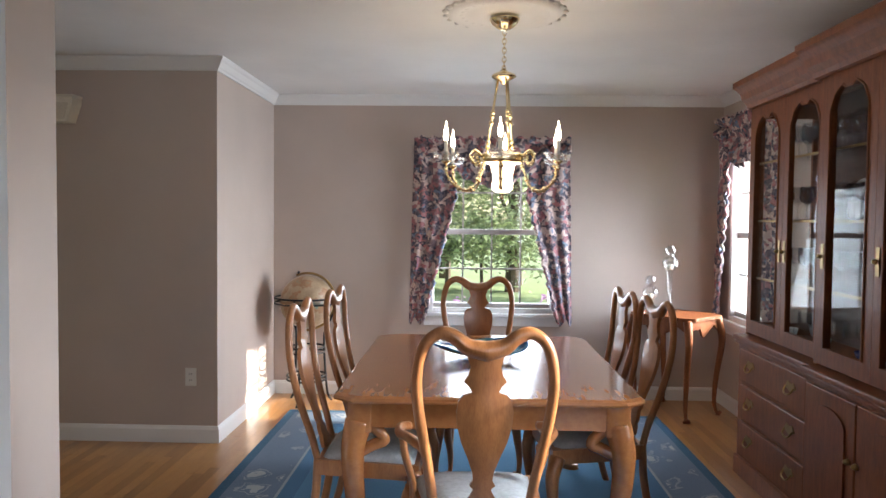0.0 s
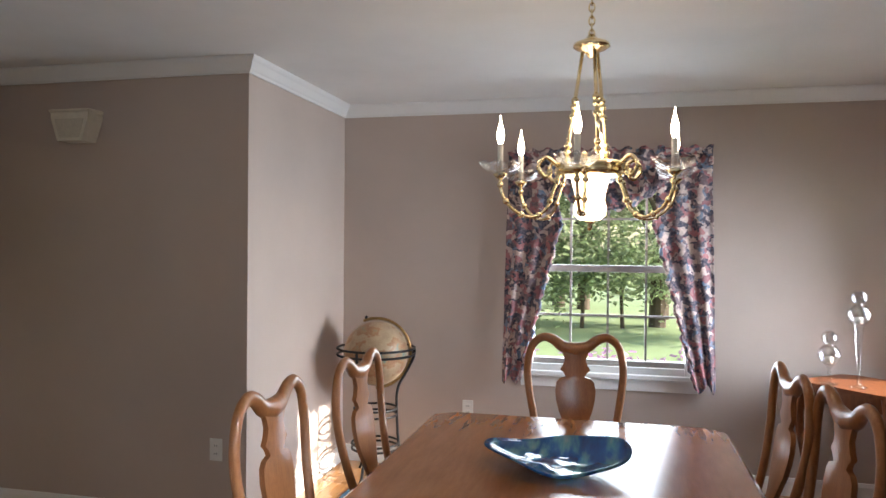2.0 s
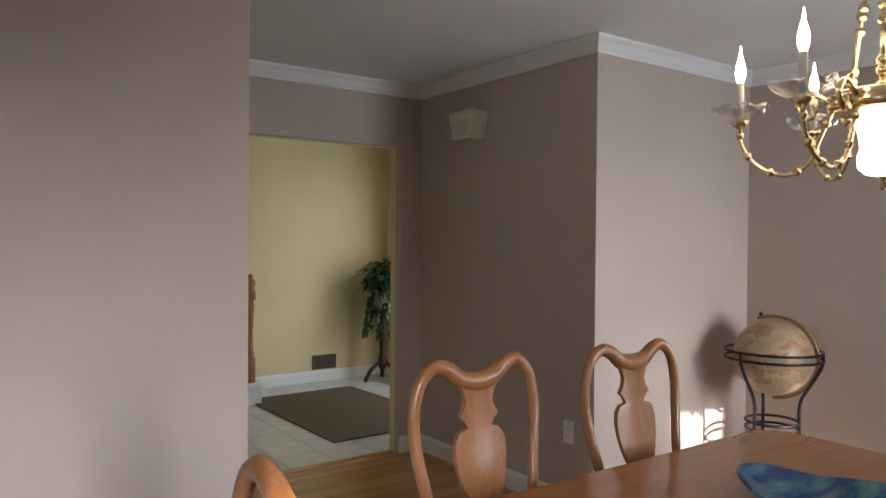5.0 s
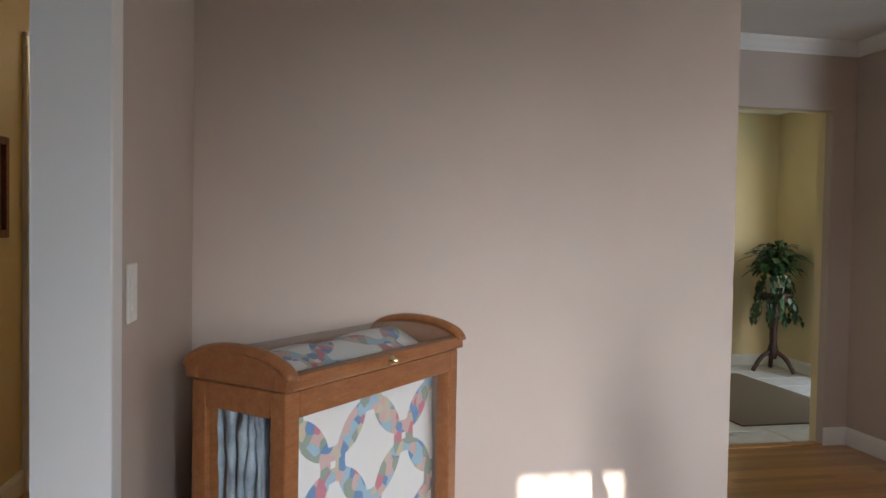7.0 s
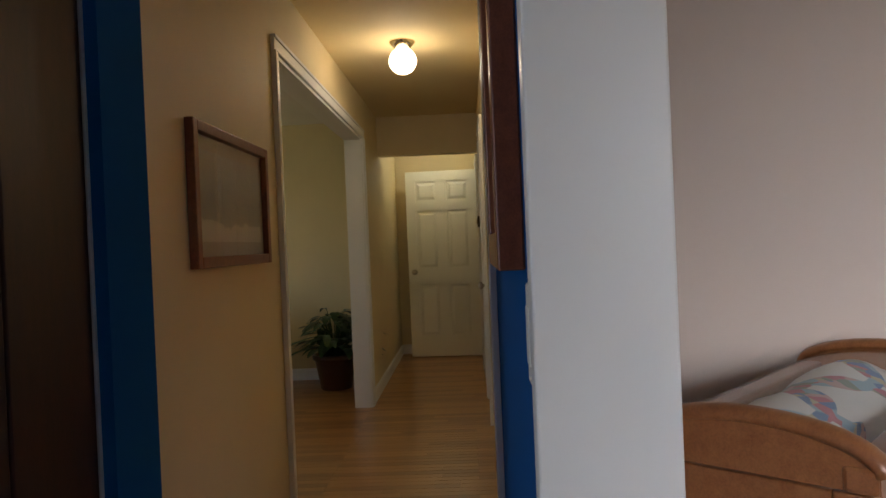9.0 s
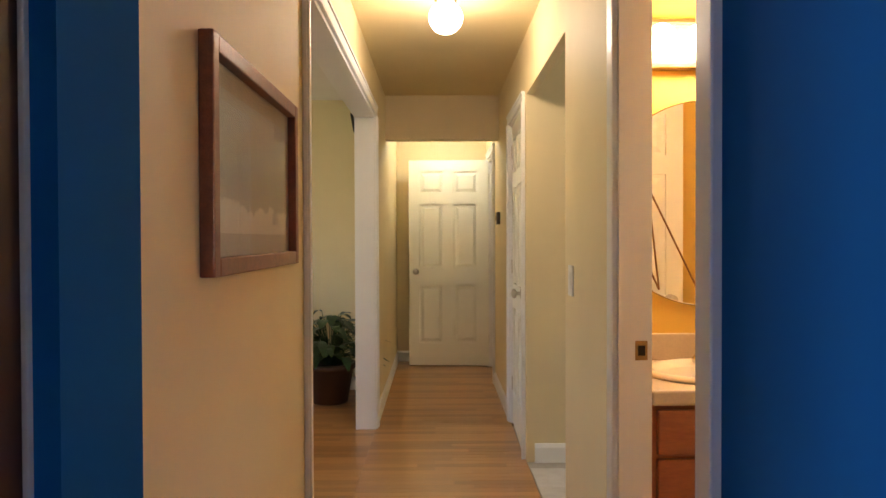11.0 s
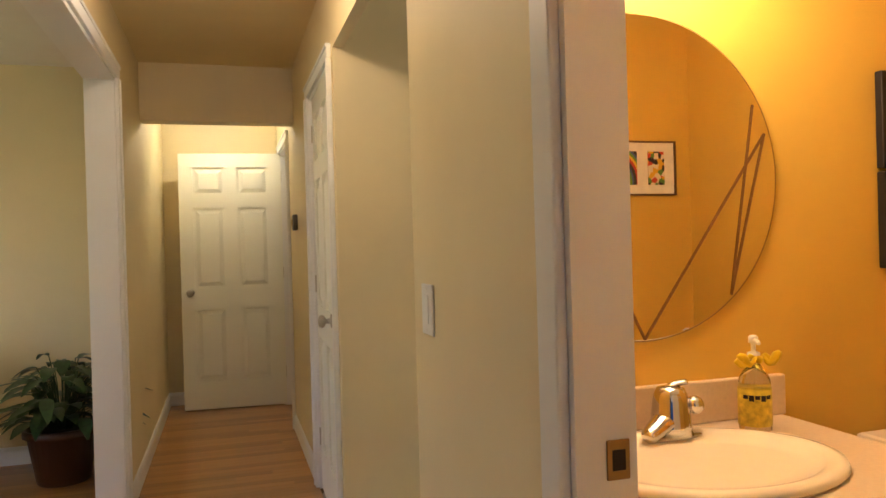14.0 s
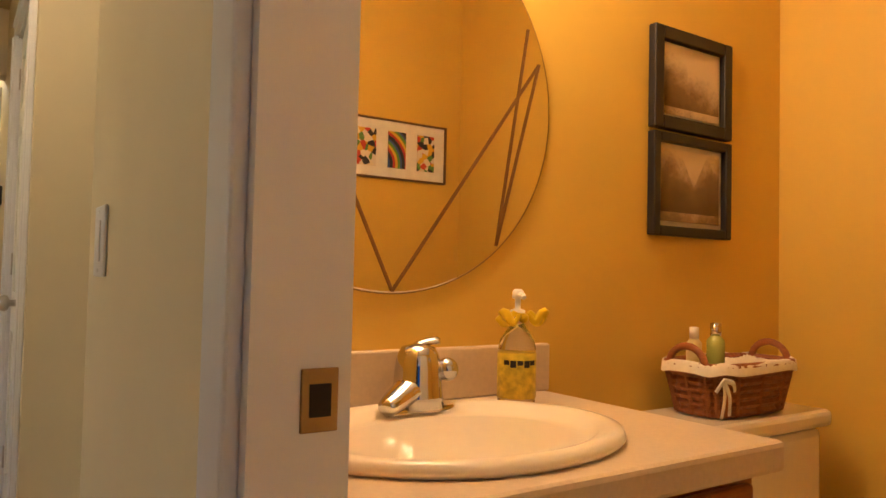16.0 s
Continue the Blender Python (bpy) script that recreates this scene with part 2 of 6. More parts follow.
def strip_profile(bm, profile, a, b, m0=0, m1=0):
    """A moulding: a profile of (out, up) swept from a to b; out is to the left of the run."""
    a, b = Vector(a), Vector(b)
    d = (b - a).normalized()
    out = Vector((-d.y, d.x, 0))
    r0 = [bm.verts.new(a + out * o - d * o * m0 + Vector((0, 0, u))) for o, u in profile]
    r1 = [bm.verts.new(b + out * o + d * o * m1 + Vector((0, 0, u))) for o, u in profile]
    n = len(profile)
    for i in range(n):
        bm.faces.new((r0[i], r0[(i + 1) % n], r1[(i + 1) % n], r1[i]))
    bm.faces.new(r0)
    bm.faces.new(r1)
    return bm


def wall_pieces(axis, c0, c1, u0, u1, openings, z1=2.43):
    """Boxes of a wall between c0 and c1 across, running u0 to u1, with openings (ua, ub, za, zb)."""
    out, cur = [], u0
    for ua, ub, za, zb in sorted(openings):
        if ua > cur:
            out.append((cur, ua, 0.0, z1))
        if za > 0:
            out.append((ua, ub, 0.0, za))
        if zb < z1:
            out.append((ua, ub, zb, z1))
        cur = ub
    if cur < u1:
        out.append((cur, u1, 0.0, z1))
    return [(c0, c1, a, b, p, q) if axis == "y" else (a, b, c0, c1, p, q) for a, b, p, q in out]


def wall(name, axis, c0, c1, u0, u1, material, openings=(), label="", z1=2.43):
    ob = part(name, boxes(*wall_pieces(axis, c0, c1, u0, u1, openings, z1)), material)
    return tagged(ob, label or "painted interior wall", "wall", kind="structure")


# ---------- the shell ----------
CEIL = 2.43
NWIN = (-0.31, 0.72, 0.68, 2.0)
EWIN = (5.08, 5.90, 0.68, 2.0)
EWIN2 = (2.02, 2.48, 0.68, 1.98)
wall("wall_north", "x", 6.10, 6.25, -1.72, 2.18, TAUPE, [NWIN], "taupe painted dining room wall with a window")
wall("wall_east", "y", 2.03, 2.18, 1.06, 6.10, TAUPE, [EWIN, EWIN2], "taupe painted dining room wall with windows")
wall("wall_west_far", "y", -1.70, -1.57, 4.76, 6.10, TAUPE, (), "taupe wall beside the globe, lit by the window")
wall("wall_recess_north", "x", 4.76, 4.88, -3.13, -1.70, TAUPE, (), "taupe wall of the passage to the foyer")
wall("wall_west_near", "y", -1.68, -1.57, 1.165, 2.975, TAUPE, (), "taupe wall behind the quilt case")
wall("wall_recess_south", "x", 2.855, 2.975, -3.13, -1.68, TAUPE, (), "taupe wall of the passage to the foyer")
wall("wall_foyer_opening", "y", -3.19, -3.13, 2.975, 4.76, TAUPE, [(3.15, 4.60, 0, 2.02)], "taupe wall with a wide opening to the foyer")
wall("wall_foyer_opening_back", "y", -3.25, -3.19, 2.86, 6.0, YELLOW, [(3.15, 4.60, 0, 2.02)], "pale yellow foyer wall with an opening")
wall("wall_stub", "x", 1.11, 1.165, -1.68, -0.615, TAUPE, (), "short taupe wall beside the wide doorway")
wall("wall_stub_right", "x", 1.11, 1.165, 0.90, 2.03, TAUPE, (), "taupe wall beside the wide doorway")
wall("wall_doorway_head", "x", 1.06, 1.165, -0.615, 0.90, TAUPE, (), "wall above the wide doorway")
for ob in (bpy.data.objects["wall_doorway_head"],):
    for v in ob.data.vertices:
        v.co.z = max(v.co.z, 2.10)
wall("wall_kitchen_blue", "x", 1.06, 1.11, -1.835, -0.615, BLUE, (), "deep blue painted kitchen wall")
wall("wall_kitchen_blue_right", "x", 1.06, 1.11, 0.90, 2.18, BLUE, (), "deep blue painted kitchen wall")
wall("wall_kitchen_east", "y", 2.18, 2.30, -3.0, 1.11, BLUE, (), "deep blue painted kitchen wall")
wall("wall_kitchen_south", "x", -3.12, -3.0, -1.60, 2.30, BLUE, [(1.0, 2.2, 1.0, 2.0)], "deep blue painted kitchen wall with a window")
wall("wall_kitchen_corner_blue", "x", 0.07, 0.202, -1.72, -1.50, BLUE, (), "narrow deep blue end of the hall wall")
wall("wall_kitchen_west", "y", -1.72, -1.60, -3.0, 0.07, BLUE, (), "deep blue painted kitchen wall")
# hall and bathroom
BDOOR = (-2.72, -1.90, 0, 2.05)
FOYER = (-4.79, -3.55, 0, 2.08)
CLOSET = (-5.68, -4.90, 0, 2.05)
wall("wall_hall_south", "x", 0.07, 0.20, -8.2, -1.72, YELLOW, [(-5.53, -3.02, 0, 2.09)], "pale yellow hall wall with a cased opening")
wall("wall_hall_north", "x", 1.12, 1.165, -8.2, -1.68, YELLOW, [BDOOR, FOYER, CLOSET, (-7.86, -7.06, 0, 2.05)], "pale yellow hall wall with doors")
wall("wall_bath_south", "x", 1.165, 1.21, -3.34, -1.68, ORANGE, [BDOOR], "orange yellow bathroom wall")
wall("wall_bath_west", "y", -3.34, -3.22, 1.21, 2.73, ORANGE, (), "orange yellow bathroom wall behind the mirror")
wall("wall_bath_north", "x", 2.73, 2.855, -3.34, -1.68, ORANGE, (), "orange yellow bathroom wall")
wall("wall_bath_east", "y", -1.73, -1.68, 1.21, 2.73, ORANGE, (), "orange yellow bathroom wall opposite the mirror")
wall("wall_foyer_near", "y", -3.46, -3.34, 1.165, 2.855, YELLOW, (), "pale yellow foyer wall")
wall("wall_closet_side", "y", -4.90, -4.79, 1.165, 1.95, YELLOW, (), "pale yellow closet wall beside the foyer")
wall("wall_closet_back", "x", 1.95, 2.05, -5.72, -4.79, YELLOW, (), "pale yellow closet wall")
wall("wall_foyer_west", "y", -5.72, -5.60, 2.05, 6.0, YELLOW, (), "pale yellow foyer wall with a floor register")
wall("wall_foyer_north", "x", 6.0, 6.12, -5.72, -3.19, YELLOW, [(-4.8, -3.75, 0, 2.1)], "pale yellow foyer wall with the front door opening")
wall("wall_hall_end", "y", -8.32, -8.2, 0.07, 2.1, YELLOW, (), "pale yellow wall at the end of the hall")
wall("wall_far_room", "x", 2.0, 2.1, -8.3, -5.72, YELLOW, (), "pale yellow wall of the room off the hall")
wall("wall_living_west", "y", -6.92, -6.80, -3.6, 0.07, YELLOW, (), "pale yellow living room wall")
wall("wall_living_south", "x", -3.72, -3.6, -6.92, -1.60, YELLOW, [(-5.6, -3.6, 0.9, 2.0)], "pale yellow living room wall")
wall("wall_bulkhead", "x", 0.20, 1.12, -6.70, -6.57, YELLOW, (), "yellow header across the hall")
for v in bpy.data.objects["wall_bulkhead"].data.vertices:
    v.co.z = max(v.co.z, 2.07)

bm = boxes((-8.4, 2.4, -3.8, 6.3, CEIL, CEIL + 0.15))
tagged(part("ceiling", bm, WHITE_CEIL), "white painted ceiling", "ceiling", kind="structure")

# light thrown up by the yellow walls is put into this ceiling's colour
tagged(part("ceiling_hall", boxes((-8.2, -1.72, 0.20, 1.12, CEIL - 0.006, CEIL - 0.001)), paint("wall_bounce_ceiling_tint", (0.78, 0.64, 0.36), 0.8)), "hall ceiling tinted with light off the yellow walls", "ceiling", kind="structure")

# base slab under the boards and tiles
tagged(part("floor_base", boxes((-8.4, 2.4, -3.8, 6.3, -0.25, -0.012)), plain("dark_subfloor", (0.10, 0.055, 0.025), 0.7)), "dark subfloor under the boards", "floor", kind="structure")

# crown moulding and baseboards
CROWN = [(0, -0.082), (0.010, -0.082), (0.014, -0.070), (0.022, -0.060), (0.040, -0.030), (0.050, -0.020), (0.056, -0.010), (0.056, 0), (0, 0)]
BASE = [(0, 0), (0.014, 0), (0.014, 0.085), (0.010, 0.095), (0.006, 0.105), (0, 0.108)]


def moulding(name, runs, profile, z, label):
    """Runs of (a, b) with optional mitres: +1 at an outside corner, -1 at an inside one."""
    bm = bmesh.new()
    for a, b, *mit in runs:
        strip_profile(bm, profile, (*a, z), (*b, z), *mit)
    return tagged(part(name, bm, TRIM), label, "moulding", kind="structure")


ROOM_RUNS = [((2.03, 6.10), (-1.57, 6.10), -1, -1), ((-1.57, 6.10), (-1.57, 4.76), -1, 1), ((-1.57, 4.76), (-3.13, 4.76), 1, -1),
             ((-3.13, 2.975), (-1.57, 2.975), -1, 1), ((-1.57, 2.975), (-1.57, 1.165), 1, -1), ((-1.57, 1.165), (-0.68, 1.165), -1, 0), ((2.03, 1.165), (2.03, 6.10), 0, -1)]
moulding("trim_crown", ROOM_RUNS + [((-3.13, 4.76), (-3.13, 2.975), -1, -1)], CROWN, CEIL, "white crown moulding under the ceiling")
moulding("baseboard", ROOM_RUNS + [((-3.13, 4.76), (-3.13, 4.60))], BASE, 0.0, "white painted baseboard along the wall")
HALL_RUNS = [((-3.09, 0.20), (-1.72, 0.20)), ((-8.2, 0.20), (-5.60, 0.20)), ((-2.79, 1.12), (-3.55, 1.12)), ((-5.74, 1.12), (-6.99, 1.12)), ((-8.2, 1.12), (-8.2, 0.20)), ((-7.93, 1.12), (-8.2, 1.12)),
             ((-6.80, 0.07), (-6.80, -3.6)), ((-4.79, 1.95), (-4.79, 1.165)), ((-5.60, 6.0), (-5.60, 2.05)), ((-3.25, 6.0), (-3.75, 6.0)), ((-4.85, 6.0), (-5.6, 6.0)), ((-3.46, 1.165), (-3.46, 2.85))]
moulding("baseboard_hall", HALL_RUNS, BASE, 0.0, "white painted baseboard along the wall")

# ---------- windows, casings, doors ----------


# grey holds the backlit shade of the white sash rails and muntins
SASH = plain("backlit_sash_grey", (0.40, 0.38, 0.35), 0.4)


def sash_window(name, axis, c, u0, u1, z0, z1, inward, label):
    """Double-hung window in the plane c, opening u0..u1 by z0..z1; inward is +1 or -1."""
    root = thing(name, (0, 0, 0), label, "window")
    tagged(root, kind="structure")

    def bx(d0, d1, a, b, p, q):
        d0, d1 = sorted((c + inward * d0, c + inward * d1))
        return (a, b, d0, d1, p, q) if axis == "x" else (d0, d1, a, b, p, q)
    f = 0.045
    fr = part("window_frame", boxes(bx(-0.12, 0.0, u0, u0 + f, z0, z1), bx(-0.12, 0.0, u1 - f, u1, z0, z1), bx(-0.12, 0.0, u0 + f, u1 - f, z1 - f, z1), bx(-0.12, 0.0, u0 + f, u1 - f, z0, z0 + f), bevel=0.004), TRIM, root)
    part("window_sill", boxes(bx(-0.03, 0.035, u0 - 0.06, u1 + 0.06, z0 - 0.03, z0 + 0.003), bevel=0.006), TRIM, root)
    part("window_apron", boxes(bx(0.002, 0.014, u0 - 0.03, u1 + 0.03, z0 - 0.10, z0 - 0.031), bevel=0.003), TRIM, root)
    part("window_stool_rail", boxes(bx(-0.09, -0.03, u0 + f, u1 - f, z0 + f, z0 + f + 0.035), bevel=0.004), SASH, root)
    zm = (z0 + z1) / 2
    part("meeting_rail", boxes(bx(-0.095, -0.04, u0 + f, u1 - f, zm - 0.022, zm + 0.022), bevel=0.003), SASH, root)
    n = 4
    w = (u1 - u0 - 2 * f) / n
    for za, zb in ((z0 + f + 0.035, zm - 0.022), (zm + 0.022, z1 - f)):
        for i in range(1, n):
            u = u0 + f + w * i
            part("muntin", boxes(bx(-0.078, -0.062, u - 0.007, u + 0.007, za, zb)), SASH, root)
        zc = (za + zb) / 2
        part("muntin_bar", boxes(bx(-0.0775, -0.0625, u0 + f, u1 - f, zc - 0.007, zc + 0.007)), SASH, root)
        g = part("pane", boxes(bx(-0.0715, -0.0685, u0 + f, u1 - f, za, zb)), PANE, root, "clear window glass")
        g.visible_shadow = False
    return root


sash_window("window_1", "x", 6.10, *NWIN, -1, "white double-hung window with grilles facing the garden")
sash_window("window_2", "y", 2.03, *EWIN, -1, "white double-hung window beside the china cabinet")
sash_window("window_3", "y", 2.03, *EWIN2, -1, "white double-hung window near the doorway")


def fabric_floral():
    m, nt, b = nodes("floral_chintz")
    v = coords(nt)
    warp = nt.nodes.new("ShaderNodeVectorMath")
    nz = nt.nodes.new("ShaderNodeTexNoise")
    nz.inputs["Scale"].default_value = 18
    nt.links.new(v, nz.inputs["Vector"])
    warp.operation = "MULTIPLY_ADD"
    nt.links.new(nz.outputs["Color"], warp.inputs[0])
    warp.inputs[1].default_value = (0.10, 0.10, 0.10)
    nt.links.new(v, warp.inputs[2])
    vo = nt.nodes.new("ShaderNodeTexVoronoi")
    vo.inputs["Scale"].default_value = 31
    nt.links.new(warp.outputs[0], vo.inputs["Vector"])
    sep = nt.nodes.new("ShaderNodeSeparateColor")
    nt.links.new(vo.outputs["Color"], sep.inputs[0])
    c = ramp(nt, sep.outputs[0], [(0, (0.045, 0.045, 0.075)), (0.16, (0.42, 0.16, 0.17)), (0.3, (0.17, 0.12, 0.14)), (0.42, (0.66, 0.52, 0.46)), (0.56, (0.07, 0.075, 0.11)), (0.70, (0.50, 0.40, 0.38)), (0.82, (0.30, 0.12, 0.14)), (0.91, (0.15, 0.22, 0.32))], True)
    fine = noise_tex(nt, v, 70, 3)
    c = mixc(nt, ramp(nt, fine, [(0.45, (0, 0, 0)), (0.60, (0.45, 0.45, 0.45))]), c, (0.36, 0.27, 0.27))
    nt.links.new(c, b.inputs["Base Color"])
    b.inputs["Roughness"].default_value = 0.85
    bump(nt, b, fine, 0.15, 0.002)
    return m


CHINTZ = fabric_floral()


def curtain_set(name, m, width, z0, z1, label):
    """Valance with a centre swag and two panels whose inner edges fall in ruffled tiers, built round x=0 facing -y."""
    root = thing(name, (0, 0, 0), label, "curtain")
    root.matrix_basis = m
    h = z1 - z0

    def inner_edge(t):
        step = max(0.0, t - 0.30) / 0.70 * 6
        k = math.floor(step)
        f = step - k
        return width * (0.235 + 0.205 * (k + min(1.0, f * 2.2) ** 2) / 6 - 0.024 * math.sin(math.pi * f))

    for side in (-1, 1):
        bm = bmesh.new()
        nu, nv = 40, 84
        grid = []
        for j in range(nv + 1):
            t = j / nv
            z = z1 - h * t
            inner, outer = inner_edge(t), width / 2 + 0.035 * t
            row = []
            for i in range(nu + 1):
                s = i / nu
                x = inner + (outer - inner) * s
                tier = 0.012 * math.sin(t * 54) * max(0.0, 1 - 2.5 * s)
                y = -0.035 - 0.016 * math.sin(s * 17 + 1.5 * t + 0.8 * math.sin(5 * t)) * (0.6 + 0.4 * t) - 0.007 * math.sin(t * 23 + s * 6) - 0.024 * (1 - s) - tier
                row.append(bm.verts.new((side * x, y, z - 0.03 * math.sin(s * 9) * t * t)))
            grid.append(row)
        for j in range(nv):
            for i in range(nu):
                bm.faces.new((grid[j][i], grid[j][i + 1], grid[j + 1][i + 1], grid[j + 1][i]))
        ob = part("curtain_panel", bm, CHINTZ, root, "", True)
        mod = ob.modifiers.new("thick", "SOLIDIFY")
        mod.thickness = 0.004
        bm = bmesh.new()
        tube(bm, [(side * (inner_edge(k / 90) + 0.004 * math.sin(k * 2.1)), -0.064 - 0.010 * math.cos(k * 1.3), z1 - h * k / 90) for k in range(24, 91)], 0.012, 6)
        part("ruffle", bm, CHINTZ, root, "", True)
    bm = bmesh.new()
    nu, nv = 60, 10
    grid = []
    for j in range(nv + 1):
        t = j / nv
        row = []
        for i in range(nu + 1):
            s = i / nu * 2 - 1
            drop = 0.16 + 0.23 * max(0.0, 1 - (s / 0.62) ** 2) ** 0.9
            x = s * width / 2
            y = -0.065 - 0.028 * math.sin(t * 9 + 2.5 * s * s) - 0.012 * math.sin(s * 40)
            row.append(bm.verts.new((x, y, z1 - drop * t + 0.012 * math.sin(s * 40))))
        grid.append(row)
    for j in range(nv):
        for i in range(nu):
            bm.faces.new((grid[j][i], grid[j][i + 1], grid[j + 1][i + 1], grid[j + 1][i]))
    ob = part("valance", bm, CHINTZ, root, "gathered swag valance", True)
    mod = ob.modifiers.new("thick", "SOLIDIFY")
    mod.thickness = 0.004
    part("curtain_rod", tube(bmesh.new(), [(-width / 2, -0.02, z1 - 0.03), (width / 2, -0.02, z1 - 0.03)], 0.009, 8), TRIM, root)
    return root


curtain_set("curtains", pose(0.195, 6.085, 0, 0, 0, 0), 1.24, 0.62, 2.09, "mauve and navy floral curtains with swag valance over a window")
curtain_set("curtains", pose(2.015, 5.49, 0, 0, 0, -90), 1.10, 0.62, 2.22, "mauve and navy floral curtains beside the china cabinet")


def casing(name, axis, c, u0, u1, z1, out, w=0.065, label="white painted door casing", t=0.018, depth=None, mat=TRIM, bead=True):
    """Casing round an opening on the face c; out is the side (+1/-1) that it stands proud of; depth lines the jamb through the wall."""
    root = thing(name, (0, 0, 0), label, "door casing")
    tagged(root, kind="structure")

    def bx(d0, d1, a, b, p, q):
        d0, d1 = sorted((c + out * d0, c + out * d1))
        return (a, b, d0, d1, p, q) if axis == "x" else (d0, d1, a, b, p, q)
    for a, b in ((u0 - w, u0), (u1, u1 + w)):
        bm = boxes(bx(0.0, t, a, b, 0, z1), bevel=0.004)
        e = 0.012
        if bead:
            box(bm, *bx(t - 0.002, t + 0.006, a + (0 if a < u0 else w - e * 1.4), a + (e * 1.4 if a < u0 else w), 0, z1), bevel=0.003)
        part("side_casing", bm, mat, root)
    bm = boxes(bx(0.0, t, u0 - w, u1 + w, z1, z1 + w), bevel=0.004)
    box(bm, *bx(t - 0.002, t + 0.006, u0 - w, u1 + w, z1 + w - 0.017, z1 + w), bevel=0.003)
    part("head_casing", bm, mat, root)
    if depth:
        j = 0.016
        part("jamb", boxes(bx(-depth, 0.002, u0 - 0.001, u0 + j, 0, z1)), mat, root)
        part("jamb", boxes(bx(-depth, 0.002, u1 - j, u1 + 0.001, 0, z1)), mat, root)
        part("head_jamb", boxes(bx(-depth, 0.002, u0 + j, u1 - j, z1 - j, z1 + 0.001)), mat, root)
    return root


casing("trim_hall_opening", "x", 0.20, -5.53, -3.02, 2.09, 1, 0.065, "white casing of the wide opening to the living room", depth=0.13)
casing("trim_bath_door", "x", 1.12, -2.72, -1.90, 2.05, -1, 0.065, "white casing of the bathroom door", depth=0.09, bead=False)
casing("trim_closet_door", "x", 1.12, -5.68, -4.90, 2.05, -1, 0.06, "white casing of the hall closet door", depth=0.045)
casing("trim_far_door", "x", 1.12, -7.86, -7.06, 2.04, -1, 0.06, "white casing of the door at the end of the hall", depth=0.045)
# white-wrapped jamb of the wide doorway
root = thing("door_jamb_wide_opening", (-0.6, 1.11, 0), "white painted jamb of the wide dining room doorway", "door jamb")
tagged(root, kind="structure")
part("jamb", boxes((-0.0145, 0.0, -0.066, 0.066, 0, 2.10), bevel=0.003), TRIM, root)
part("side_casing", boxes((-0.075, -0.0146, 0.0552, 0.065, 0, 2.10), bevel=0.002), TRIM, root)
part("side_casing", boxes((-0.06, -0.0146, -0.064, -0.0505, 0, 2.10), bevel=0.004), TRIM, root)
nb = part("trim_bath_near_casing", boxes((-1.902, -1.833, 1.042, 1.119, 0, 2.09), bevel=0.004), TRIM)
tagged(nb, "white casing where the blue wall ends", "door casing", kind="structure")


def panel_door(name, m, w, h, label, knob_side=1, hinges=True):
    """Six-panel door; local x along the width from the hinge, z up, faces at y = +-0.018."""
    root = thing(name, (0, 0, 0), label, "door")
    root.matrix_basis = m
    tagged(root, kind="structure")
    s, t = 0.105 * w / 0.8, 0.019
    mid = 0.10 * w / 0.8
    px = [(s, (w - mid) / 2), ((w + mid) / 2, w - s)]
    pz = [(0.22, 0.80), (0.96, 1.60), (1.70, 1.92)]
    k = h / 2.03
    pz = [(a * k, b * k) for a, b in pz]
    bm = boxes((0, s, -t, t, 0, h), (w - s, w, -t, t, 0, h), (px[0][1], px[1][0], -t, t, 0, h))
    zs = [0] + [v for p in pz for v in p] + [h]
    for x0, x1 in px:
        for i in range(0, 8, 2):
            box(bm, x0, x1, -t, t, zs[i], zs[i + 1])
    part("door_frame", bm, CREAM, root)
    for x0, x1 in px:
        for z0, z1 in pz:
            bm = boxes((x0, x1, -0.003, 0.003, z0, z1))
            for sy in (-1, 1):
                a = 0.030
                outer = [bm.verts.new((x, sy * 0.0035, z)) for x, z in ((x0 + 0.018, z0 + 0.018), (x1 - 0.018, z0 + 0.018), (x1 - 0.018, z1 - 0.018), (x0 + 0.018, z1 - 0.018))]
                inner = [bm.verts.new((x, sy * 0.015, z)) for x, z in ((x0 + 0.018 + a, z0 + 0.018 + a), (x1 - 0.018 - a, z0 + 0.018 + a), (x1 - 0.018 - a, z1 - 0.018 - a), (x0 + 0.018 + a, z1 - 0.018 - a))]
                for i in range(4):
                    bm.faces.new((outer[i], outer[(i + 1) % 4], inner[(i + 1) % 4], inner[i]))
                bm.faces.new(inner)
            part("panel", bm, CREAM, root)
    kb = part("door_knob", lathe(bmesh.new(), [(0.030, 0.018), (0.030, 0.024), (0.012, 0.027), (0.011, 0.045), (0.024, 0.052), (0.029, 0.062), (0.024, 0.074), (0.008, 0.079)], 20, (w - 0.07, 0, 0.93), "y"), NICKEL, root, "nickel door knob", True)
    part("door_knob", lathe(bmesh.new(), [(0.030, -0.018), (0.030, -0.024), (0.012, -0.027), (0.011, -0.045), (0.024, -0.052), (0.029, -0.062), (0.024, -0.074), (0.008, -0.079)], 20, (w - 0.07, 0, 0.93), "y"), NICKEL, root, "nickel door knob", True)
    if hinges:
        for z in (0.22, 1.02, 1.80):
            bm = lathe(bmesh.new(), [(0.007, z), (0.007, z + 0.09)], 10, (-0.006, t * knob_side, 0))
            box(bm, -0.003, 0.001, -t, t, z, z + 0.09)
            part("hinge", bm, NICKEL, root, "nickel hinge")
    return root


